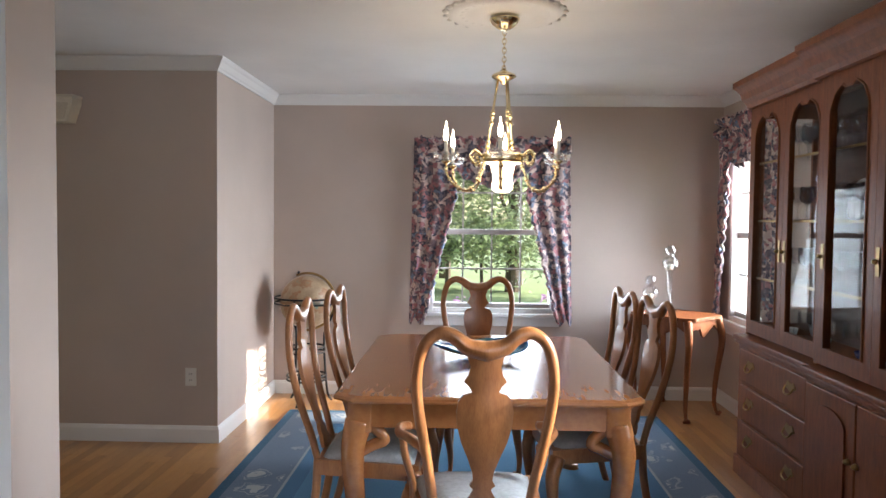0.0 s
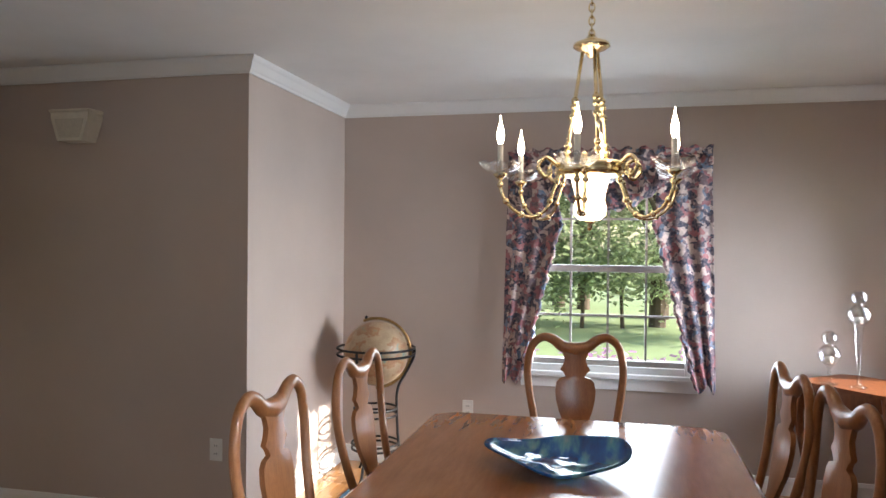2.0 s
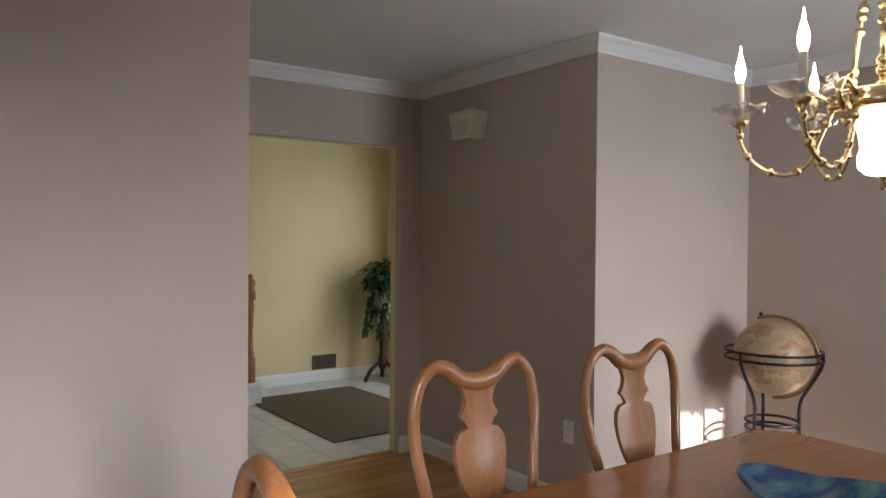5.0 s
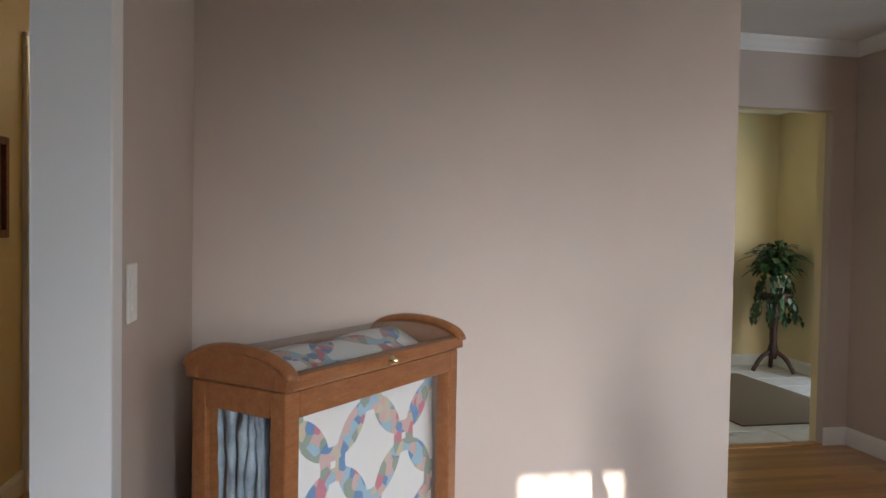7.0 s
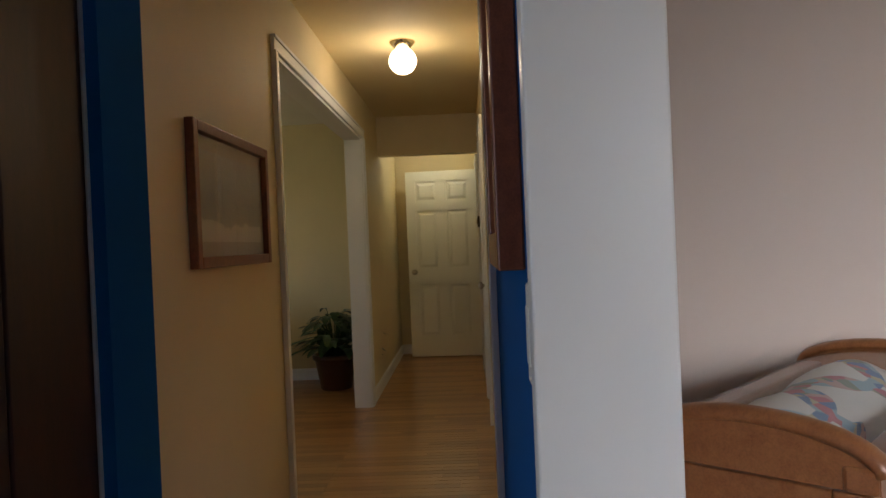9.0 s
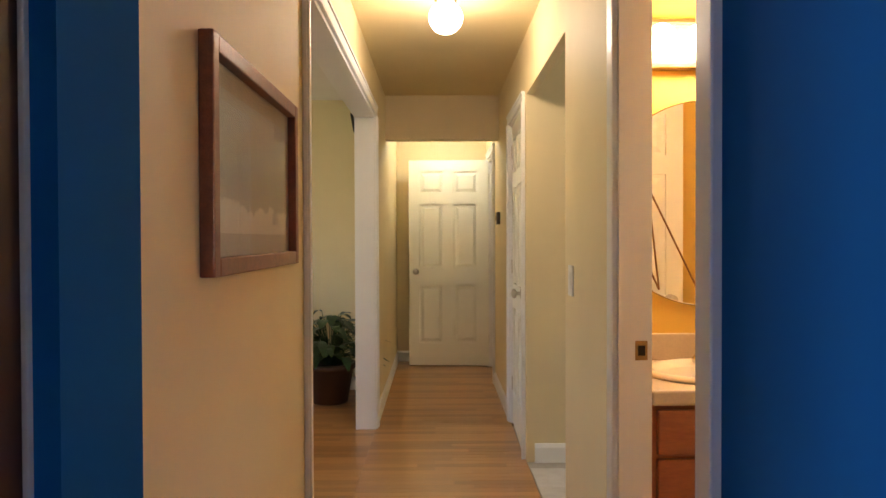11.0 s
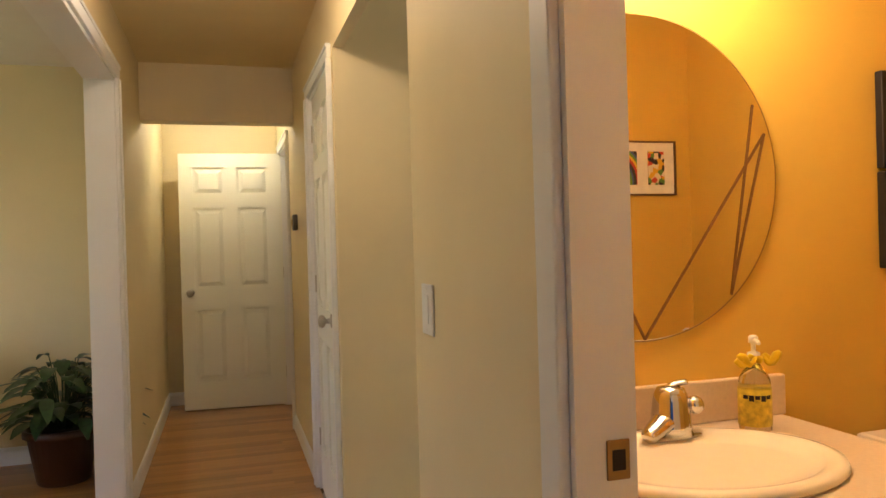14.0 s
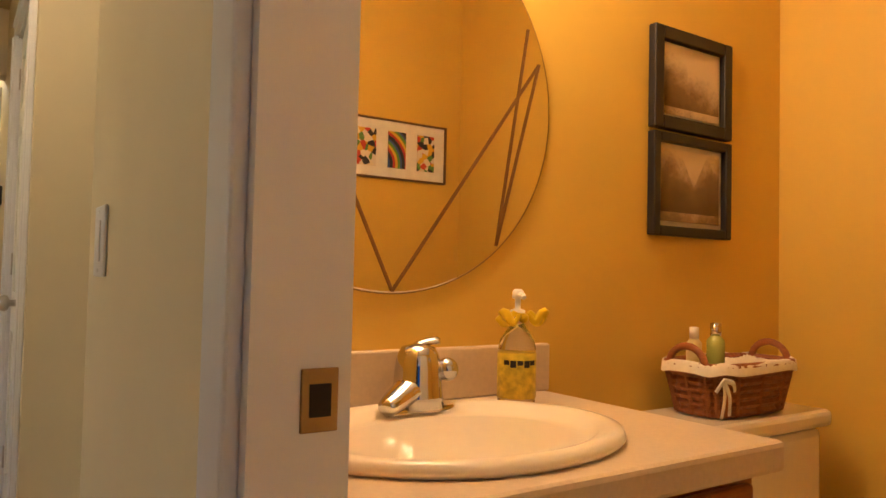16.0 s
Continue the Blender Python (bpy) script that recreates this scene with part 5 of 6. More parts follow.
FOLD = plain("folded_blue_grey_cloth", (0.30, 0.38, 0.44), 0.9, 0, 0.45, 14, 0.5)
for nm, dims, mat, lab in (("quilt", (-0.30, 0.30, -0.102, -0.084, 0.145, 0.862), QUILT, "white quilt with coloured ring patchwork hanging in the case"),
                           ("folded_quilt", (-0.285, 0.285, -0.065, 0.10, 0.145, 0.935), QUILT, "folded patchwork quilts stacked in the case")):
    bm = bmesh.new()
    box(bm, *dims)
    bmesh.ops.subdivide_edges(bm, edges=bm.edges[:], cuts=9, use_grid_fill=True)
    for vv in bm.verts:
        k = 0.012 if nm == "quilt" else 0.02
        vv.co += Vector(noise.noise_vector(vv.co * 7)) * k * 0.6
        if nm == "folded_quilt" and vv.co.z > 0.90:
            vv.co.z += 0.040 * (1 - ((vv.co.y - 0.018) / 0.09) ** 2)
        vv.co.y += (0.004 if nm == "quilt" else 0.012) * math.sin(vv.co.z * (18 if nm == "quilt" else 60))
    ob = part(nm, bm, mat, None, "", True)
    ob.matrix_basis = pose(-1.202, 1.599, 0, 0, 0, 138.0)
    tagged(ob, lab, "quilt")
bm = bmesh.new()
rnd = random.Random(9)
for k in range(9):
    y = -0.10 + 0.025 * k
    tube(bm, smooth_path([(-0.318 + rnd.uniform(-0.004, 0.004), y + rnd.uniform(-0.014, 0.014), z) for z in (0.86, 0.72, 0.56, 0.4, 0.2)], 5), [rnd.uniform(0.008, 0.017) for _ in range(21)], 8)
ob = part("draped_cloth", bm, FOLD, None, "", True)
ob.matrix_basis = pose(-1.202, 1.599, 0, 0, 0, 138.0)
tagged(ob, "blue-grey cloth draped in folds inside the case", "cloth")
ob = part("folded_cloth", boxes((0.308, 0.328, -0.085, 0.095, 0.145, 0.80), bevel=0.008), FOLD, None, "", True)
ob.matrix_basis = pose(-1.202, 1.599, 0, 0, 0, 138.0)
tagged(ob, "blue-grey folded cloth inside the case", "cloth")

# ---------- bathroom ----------


def vanity():
    root = thing("vanity_cabinet", (-3.22, 1.215, 0), "cherry bathroom vanity cabinet with drawers", "cabinet")
    W, D = 0.665, 0.47
    part("toe_kick", boxes((0.0, D - 0.06, 0, W, 0, 0.09)), DARKWOOD, root)
    part("body", boxes((0.0, D, 0, W, 0.09, 0.80)), VANITYWOOD, root)
    for y0, y1, z0, z1 in ((0.02, W - 0.02, 0.655, 0.785), (0.02, 0.30, 0.11, 0.645), (0.31, W - 0.02, 0.11, 0.645)):
        d = part("drawer" if z0 > 0.6 else "door", boxes((D + 0.0005, D + 0.018, y0, y1, z0, z1), bevel=0.006), VANITYWOOD, root)
        part("knob", lathe(bmesh.new(), [(0.005, 0), (0.006, 0.01), (0.014, 0.016), (0.015, 0.022), (0.005, 0.028)], 14, (D + 0.018, (y0 + y1) / 2 if z0 > 0.6 else (y1 - 0.03 if y0 < 0.1 else y0 + 0.03), (z0 + z1) / 2 if z0 > 0.6 else 0.58), "x"), CHROME, d, "chrome knob", True)
    return root


vanity()
ct = thing("vanity_counter", (-3.22, 1.212, 0.80), "beige laminate counter with a backsplash", "countertop")
part("top", boxes((0.0, 0.51, 0.0, 0.69, 0.001, 0.045), bevel=0.008), LAMINATE, ct)
part("backsplash", boxes((0.0, 0.02, 0.0, 0.69, 0.0455, 0.138), bevel=0.004), LAMINATE, ct)


def oval(bm, rings, seg=56, cx=0.0, cy=0.0):
    rr = [[bm.verts.new((cx + rx * math.cos(2 * math.pi * i / seg), cy + ry * math.sin(2 * math.pi * i / seg), z)) for i in range(seg)] for rx, ry, z in rings]
    for a, b in zip(rr, rr[1:]):
        for i in range(seg):
            bm.faces.new((a[i], a[(i + 1) % seg], b[(i + 1) % seg], b[i]))
    bm.faces.new(rr[0])
    bm.faces.new(rr[-1])
    return bm


sink = thing("sink", (-2.945, 1.50, 0.846), "ivory oval drop-in porcelain sink", "sink")
part("basin", oval(bmesh.new(), [(0.195, 0.245, 0.0), (0.200, 0.250, 0.006), (0.196, 0.246, 0.016), (0.180, 0.230, 0.019), (0.162, 0.212, 0.013), (0.150, 0.200, 0.0035), (0.120, 0.165, 0.0028), (0.08, 0.11, 0.0022), (0.02, 0.02, 0.002)]), PORCELAIN, sink, "", True)

fc = thing("faucet", (-3.115, 1.54, 0.846), "chrome single-handle bathroom faucet", "faucet")
bm = bmesh.new()
box(bm, -0.028, 0.028, -0.07, 0.07, 0.0, 0.014, bevel=0.006)
part("base_plate", bm, CHROME, fc)
part("body", lathe(bmesh.new(), [(0.044, 0.012), (0.041, 0.03), (0.037, 0.075), (0.034, 0.092), (0.027, 0.106), (0.006, 0.112)], 24), CHROME, fc, "", True)
part("spout", tube(bmesh.new(), smooth_path([(0.005, -0.01, 0.044), (0.014, -0.036, 0.034), (0.026, -0.062, 0.024), (0.034, -0.078, 0.017)], 5), [0.028] * 4 + [0.026, 0.025, 0.024, 0.023, 0.022, 0.021, 0.020, 0.019, 0.018, 0.017, 0.015, 0.011], 16, False, 0.8, (0, 0, 1)), CHROME, fc, "", True)
bm = tube(bmesh.new(), smooth_path([(-0.006, 0.0, 0.108), (0.002, 0.018, 0.114), (0.006, 0.034, 0.116)], 4), 0.010, 10, False, 0.6, (0, 0, 1))
bmesh.ops.create_uvsphere(bm, u_segments=16, v_segments=10, radius=0.019, matrix=Matrix.Translation((0.018, 0.044, 0.070)))
part("handle", bm, CHROME, fc, "", True)

sb = thing("soap_bottle", (-3.115, 1.745, 0.846), "clear soap bottle with yellow label and ribbon bow", "soap bottle")
part("bottle", lathe(bmesh.new(), [(0.001, 0.0), (0.030, 0.0), (0.033, 0.004), (0.033, 0.095), (0.030, 0.112), (0.016, 0.134), (0.012, 0.140), (0.012, 0.150)], 28), glass("soap_glass", (0.97, 0.93, 0.72), 0.05, False), sb, "", True)
lab = plain("yellow_soap_label", (0.62, 0.48, 0.04), 0.5, 0, 0.35, 60)
part("label", lathe(bmesh.new(), [(0.0335, 0.012), (0.0342, 0.013), (0.0342, 0.088), (0.0335, 0.089)], 28), lab, sb, "yellow printed label", True)
for k in range(5):
    a = radians(-70 + 16 * k)
    part("label_mark", boxes((0.0338, 0.0352, -0.005, 0.005, 0.070 - 0.004 * (k % 2), 0.078)), BLACKFRAME, sb).matrix_basis = pose(0, 0, 0, 0, 0, -70 + 20 * k)
part("pump", lathe(bmesh.new(), [(0.013, 0.150), (0.013, 0.163), (0.005, 0.166), (0.005, 0.182), (0.010, 0.184), (0.010, 0.196), (0.006, 0.200)], 16), PLASTIC, sb, "white pump", True)
part("nozzle", tube(bmesh.new(), [(0, 0, 0.190), (0.025, -0.01, 0.190), (0.030, -0.012, 0.186)], 0.0045, 8), PLASTIC, sb)
bow = plain("yellow_ribbon", (0.72, 0.52, 0.01), 0.5)
bm = bmesh.new()
for s in (-1, 1):
    for w in (0, 1):
        pts = [(0.012 + 0.006 * w, s * (0.008 + 0.042 * t), 0.150 + 0.008 * math.sin(t * 7 + w * 2)) for t in [i / 8 for i in range(9)]]
        tube(bm, pts, [0.004 + 0.008 * t for t in [i / 8 for i in range(9)]], 8, False, 0.35, (1, 0, 0))
bmesh.ops.create_uvsphere(bm, u_segments=10, v_segments=8, radius=0.009, matrix=Matrix.Translation((0.016, 0, 0.15)))
part("bow", bm, bow, sb, "yellow ribbon bow", True)

# round mirror with etched straps
mr = thing("round_mirror", (-3.219, 1.545, 1.390), "round frameless wall mirror with crossing etched lines", "mirror")
part("glass", lathe(bmesh.new(), [(0.355, 0.0), (0.355, 0.005), (0.3525, 0.007), (0.001, 0.007)], 96, (0, 0, 0), "x"), MIRROR, mr, "silvered mirror glass")
part("edge", tube(bmesh.new(), [(0.0035, 0.356 * math.cos(2 * math.pi * i / 96), 0.356 * math.sin(2 * math.pi * i / 96)) for i in range(96)], 0.0016, 6, True, 1, (1, 0, 0)), OLDBRASS, mr)
etch = plain("brown_etched_line", (0.20, 0.10, 0.03), 0.35, 0.3)
for (a, b2) in (((0.0, -0.352), (0.325, 0.10)), ((0.225, -0.265), (0.325, 0.10)), ((0.225, -0.265), (0.295, 0.165)), ((0.0, -0.352), (-0.20, 0.06)), ((-0.20, 0.06), (-0.16, -0.30)), ((-0.335, 0.09), (-0.16, -0.30))):
    part("etched_line", tube(bmesh.new(), [(0.0085, a[0], a[1]), (0.0085, b2[0], b2[1])], 0.0030, 6, False, 0.3, (1, 0, 0)), etch, mr)

# vanity light bar
lb = thing("vanity_light", (-3.22, 1.55, 1.93), "gold-edged vanity light bar with four lit globes", "wall light")
part("bar", boxes((0, 0.045, -0.27, 0.27, -0.07, 0.07), bevel=0.006), plain("brushed_light_bar", (0.75, 0.66, 0.48), 0.25, 0.8), lb)
for z in (-0.075, 0.075):
    part("trim", boxes((0, 0.05, -0.275, 0.275, z - 0.008, z + 0.008), bevel=0.004), OLDBRASS, lb, "brass edge trim")
for i in range(4):
    bm = bmesh.new()
    bmesh.ops.create_uvsphere(bm, u_segments=20, v_segments=14, radius=0.048, matrix=Matrix.Translation((0.115, -0.19 + 0.127 * i, 0)))
    g = part("globe", bm, glow("lit_vanity_globe", (1.0, 0.84, 0.56), 2.0), lb, "lit frosted globe", True)
    g.visible_shadow = False
    part("socket", lathe(bmesh.new(), [(0.024, 0.045), (0.024, 0.066), (0.018, 0.07)], 16, (0, -0.19 + 0.127 * i, 0), "x"), BRASS, lb)


def picture(name, m, w, h, fw, mat_frame, face, label, depth=0.02, mount=0.0, mount_mat=None):
    """A framed picture; local x across, z up, faces -y, back at y=0."""
    root = thing(name, (0, 0, 0), label, "picture")
    root.matrix_basis = m
    bm = boxes((-w / 2, -w / 2 + fw, -depth, 0, -h / 2, h / 2), (w / 2 - fw, w / 2, -depth, 0, -h / 2, h / 2), (-w / 2 + fw, w / 2 - fw, -depth, 0, h / 2 - fw, h / 2), (-w / 2 + fw, w / 2 - fw, -depth, 0, -h / 2, -h / 2 + fw), bevel=0.003)
    part("frame", bm, mat_frame, root)
    if mount_mat:
        part("mount", boxes((-w / 2 + fw, w / 2 - fw, -0.006, -0.002, -h / 2 + fw, h / 2 - fw)), mount_mat, root, "pale picture mount")
    k = fw + mount
    part("print", boxes((-w / 2 + k, w / 2 - k, -0.009, -0.0065, -h / 2 + k, h / 2 - k)), face, root, "printed picture")
    g = part("picture_glass", boxes((-w / 2 + fw, w / 2 - fw, -0.0135, -0.012, -h / 2 + fw, h / 2 - fw)), PANE, root)
    return root


def sepia(name, seed, street):
    """Faded brown photograph: pale sky over a dark hillside, or with street above 0 dark house fronts on both sides."""
    m, nt, b = nodes(name)
    v = coords(nt)
    sp = nt.nodes.new("ShaderNodeSeparateXYZ")
    nt.links.new(v, sp.inputs[0])

    def mth(op, p, q, r=0.0):
        k = nt.nodes.new("ShaderNodeMath")
        k.operation = op
        for i, val in enumerate((p, q, r)):
            if isinstance(val, (int, float)):
                k.inputs[i].default_value = val
            else:
                nt.links.new(val, k.inputs[i])
        return k.outputs[0]

    mp = nt.nodes.new("ShaderNodeMapping")
    mp.inputs["Location"].default_value = (seed, seed * 2, 0)
    nt.links.new(v, mp.inputs[0])
    n = noise_tex(nt, mp.outputs[0], 30, 7, 0.62)
    fine = noise_tex(nt, mp.outputs[0], 150, 3, 0.6)
    side_x = mth("ABSOLUTE", mth("ADD", sp.outputs[0], -0.012), 0.0)
    tall = mth("MULTIPLY", mth("LESS_THAN", mth("ADD", sp.outputs[2], mth("MULTIPLY", side_x, -1.6)), 0.0), street)
    base = mth("MULTIPLY_ADD", sp.outputs[2], 5.5, mth("MULTIPLY_ADD", sp.outputs[0], 2.2 * (1 - street), 0.52))
    base = mth("MULTIPLY_ADD", tall, mth("MULTIPLY_ADD", side_x, -2.0, -0.12), base)
    base = mth("MULTIPLY_ADD", mth("LESS_THAN", sp.outputs[2], -0.062), 0.5, base)
    base = mth("MULTIPLY_ADD", n, 0.5, mth("ADD", base, -0.25))
    base = mth("MULTIPLY_ADD", fine, 0.25, mth("ADD", base, -0.12))
    nt.links.new(ramp(nt, base, [(0.0, (0.10, 0.06, 0.03)), (0.14, (0.14, 0.085, 0.045)), (0.38, (0.22, 0.145, 0.08)), (0.54, (0.48, 0.36, 0.24)), (0.72, (0.74, 0.61, 0.44))]), b.inputs["Base Color"])
    b.inputs["Roughness"].default_value = 0.6
    return m


CREAMMAT = plain("cream_mount_board", (0.66, 0.60, 0.48), 0.8)
picture("framed_photograph", pose(-3.22, 2.347, 1.53, 0, 0, 90), 0.285, 0.235, 0.030, BLACKFRAME, sepia("sepia_hillside", 1.0, 0.0), "black-framed sepia photograph on the orange wall", 0.022, 0.008, CREAMMAT)
picture("framed_photograph", pose(-3.22, 2.347, 1.287, 0, 0, 90), 0.285, 0.235, 0.022, BLACKFRAME, sepia("sepia_avenue", 3.7, 1.0), "black-framed sepia photograph on the orange wall", 0.022, 0.012, CREAMMAT)
# three small abstract prints in one white frame, opposite the mirror
tri = thing("triple_print", (-1.73, 2.41, 1.578), "white framed picture with three small colourful prints", "picture", "", -90)
thin = plain("thin_brown_frame", (0.16, 0.09, 0.04), 0.4)
part("frame", boxes((-0.24, 0.24, -0.016, 0, 0.115, 0.122), (-0.24, 0.24, -0.016, 0, -0.122, -0.115), (-0.24, -0.233, -0.016, 0, -0.115, 0.115), (0.233, 0.24, -0.016, 0, -0.115, 0.115)), thin, tri)
part("mount", boxes((-0.233, 0.233, -0.006, -0.001, -0.115, 0.115)), plain("white_mount_board", (0.78, 0.77, 0.73), 0.8), tri, "white picture mount")
m, nt, b = nodes("colourful_abstract_print")
vo = nt.nodes.new("ShaderNodeTexVoronoi")
vo.inputs["Scale"].default_value = 46
nt.links.new(coords(nt), vo.inputs["Vector"])
sc = nt.nodes.new("ShaderNodeSeparateColor")
nt.links.new(vo.outputs["Color"], sc.inputs[0])
nt.links.new(ramp(nt, sc.outputs[0], [(0, (0.55, 0.06, 0.04)), (0.2, (0.75, 0.68, 0.5)), (0.4, (0.10, 0.25, 0.06)), (0.55, (0.02, 0.02, 0.03)), (0.7, (0.7, 0.42, 0.04)), (0.85, (0.7, 0.66, 0.6))], True), b.inputs["Base Color"])
ABSTRACT = m
m, nt, b = nodes("rainbow_arc_print")
wv = nt.nodes.new("ShaderNodeTexWave")
wv.wave_type, wv.rings_direction = "RINGS", "Y"
wv.wave_profile = "SAW"
wv.inputs["Scale"].default_value, wv.inputs["Distortion"].default_value = 5.5, 0.0
off = nt.nodes.new("ShaderNodeVectorMath")
off.inputs[1].default_value = (-0.09, 0.0, 0.06)
nt.links.new(coords(nt), off.inputs[0])
nt.links.new(off.outputs[0], wv.inputs["Vector"])
nt.links.new(ramp(nt, wv.outputs[1], [(0, (0.03, 0.03, 0.05)), (0.25, (0.5, 0.05, 0.04)), (0.45, (0.7, 0.45, 0.05)), (0.65, (0.12, 0.32, 0.06)), (0.85, (0.05, 0.12, 0.3))], True), b.inputs["Base Color"])
for x, mat in ((-0.14, ABSTRACT), (0.0, m), (0.14, ABSTRACT)):
    part("print", boxes((x - 0.042, x + 0.042, -0.009, -0.0065, -0.075, 0.075)), mat, tri, "small abstract print")

# toilet with tank, basket on it
wc = thing("toilet", (-3.22, 2.34, 0), "ivory porcelain toilet with tank", "toilet")
part("tank", boxes((0.02, 0.20, -0.22, 0.24, 0.36, 0.743), bevel=0.02), PORCELAIN, wc)
part("tank_lid", boxes((0.01, 0.215, -0.235, 0.255, 0.744, 0.783), bevel=0.012), PORCELAIN, wc)
part("bowl", oval(bmesh.new(), [(0.14, 0.11, 0.0), (0.15, 0.12, 0.04), (0.13, 0.10, 0.14), (0.19, 0.15, 0.28), (0.25, 0.185, 0.38), (0.25, 0.185, 0.395), (0.20, 0.14, 0.394), (0.17, 0.11, 0.30), (0.08, 0.06, 0.2)], 40, 0.44, 0.01), PORCELAIN, wc, "", True)
part("seat_lid", oval(bmesh.new(), [(0.25, 0.19, 0.398), (0.255, 0.195, 0.405), (0.25, 0.19, 0.418), (0.18, 0.13, 0.422)], 40, 0.44, 0.01), PORCELAIN, wc, "", True)

bk = thing("wicker_basket", (-3.105, 2.35, 0.784), "brown wicker basket with white liner and ribbon", "basket")
wick = wood("wicker_brown", (0.20, 0.055, 0.016), (0.36, 0.12, 0.035), (1, 1, 14), 0.6, 0.05, 12)
bm = bmesh.new()
N = 44
for k in range(7):
    t = k / 6
    a, b2 = 0.062 + 0.016 * t, 0.125 + 0.03 * t
    pts = []
    for i in range(N * 2):
        q = 2 * math.pi * i / (N * 2)
        c, s = math.cos(q), math.sin(q)
        rx, ry = a * math.copysign(abs(c) ** 0.5, c), b2 * math.copysign(abs(s) ** 0.5, s)
        wob = 1 + 0.012 * (1 if (i + k) % 2 else -1)
        pts.append((rx * wob, ry * wob, 0.010 + 0.098 * t))
    tube(bm, pts, 0.0085, 6, True, 1, (0, 0, 1))
part("weave", bm, wick, bk)
for i in range(20):
    q = 2 * math.pi * i / 20
    c, s = math.cos(q), math.sin(q)
    f = lambda t: ((0.066 + 0.016 * t) * math.copysign(abs(c) ** 0.5, c), (0.129 + 0.03 * t) * math.copysign(abs(s) ** 0.5, s), 0.004 + 0.108 * t)
    part("stake", tube(bmesh.new(), [f(0), f(0.5), f(1)], 0.0055, 6), wick, bk)
linen = plain("white_linen_liner", (0.76, 0.70, 0.58), 0.9, 0, 0.06, 60, 0.4)
bm = bmesh.new()
rows = []
for a, b2, z in ((0.060, 0.12, 0.092), (0.080, 0.158, 0.116), (0.086, 0.164, 0.112), (0.088, 0.166, 0.092)):
    rows.append([bm.verts.new((a * math.copysign(abs(math.cos(q)) ** 0.5, math.cos(q)), b2 * math.copysign(abs(math.sin(q)) ** 0.5, math.sin(q)), z + 0.0025 * math.sin(7 * q))) for q in [2 * math.pi * i / 60 for i in range(60)]])
for r0, r1 in zip(rows, rows[1:]):
    for i in range(60):
        bm.faces.new((r0[i], r0[(i + 1) % 60], r1[(i + 1) % 60], r1[i]))
bm.faces.new(rows[0])
part("liner", bm, linen, bk, "white cloth liner folded over the rim", True)
for s in (-1, 1):
    part("handle", tube(bmesh.new(), [(0.045 * math.cos(t), s * 0.150 + 0.0 * t, 0.105 + 0.042 * math.sin(t)) for t in [math.pi * i / 12 for i in range(13)]], 0.008, 8), wick, bk, "", True)
bm = bmesh.new()
for dy, dz in ((-0.012, -0.075), (0.014, -0.07), (-0.03, -0.02), (0.032, -0.022)):
    tube(bm, smooth_path([(0.084, -0.145, 0.085), (0.092, -0.145 + dy * 0.6, 0.085 + dz * 0.5 + 0.006), (0.088, -0.145 + dy, 0.085 + dz)], 4), 0.0055, 6, False, 0.4, (1, 0, 0))
part("ribbon", bm, linen, bk, "white ribbon tied at the corner", True)
for at, h, r, mat, lab2 in (((-3.10, 2.29, 0.893), 0.085, 0.019, plain("green_lotion", (0.36, 0.40, 0.10), 0.25), "small bottle of green lotion in the basket"), ((-3.125, 2.25, 0.893), 0.075, 0.016, plain("cream_lotion", (0.70, 0.58, 0.28), 0.3), "small cream bottle in the basket")):
    bt = thing("lotion_bottle", at, lab2, "bottle")
    part("bottle", lathe(bmesh.new(), [(0.001, -0.02), (r, -0.02), (r, h * 0.55), (r * 0.6, h * 0.66), (r * 0.5, h * 0.68)], 18), mat, bt, "", True)
    part("cap", lathe(bmesh.new(), [(r * 0.62, h * 0.68), (r * 0.62, h), (r * 0.3, h * 1.01)], 18), CHROME if "green" in lab2 else PORCELAIN, bt, "", True)

# ---------- hall, kitchen edge, living room ----------
m, nt, b = nodes("faded_landscape_print")
v = coords(nt)
sp = nt.nodes.new("ShaderNodeSeparateXYZ")
nt.links.new(v, sp.inputs[0])
n = noise_tex(nt, v, 5, 6, 0.65)
h = math_node("ADD", math_node("MULTIPLY", sp.outputs[2], 2.2), math_node("MULTIPLY", n, 0.35))
nt.links.new(ramp(nt, h, [(-0.0, (0.52, 0.48, 0.42)), (0.02, (0.28, 0.25, 0.22)), (0.12, (0.24, 0.23, 0.22)), (0.3, (0.33, 0.32, 0.31)), (0.62, (0.40, 0.39, 0.38))]), b.inputs["Base Color"])
picture("framed_landscape", pose(-2.355, 0.20, 1.42, 0, 0, 180), 0.765, 0.435, 0.034, FRAMEWOOD, m, "faded landscape print in a reddish wood frame", 0.028, 0.045, plain("grey_tan_mount", (0.40, 0.35, 0.30), 0.8))
picture("dark_framed_picture", pose(-1.02, 1.06, 1.52, 0, 0, 0), 0.34, 0.62, 0.05, FRAMEWOOD, sepia("dark_print", 6.0, 0.0), "dark wood framed picture on the blue wall", 0.035, 0.03, CREAMMAT)

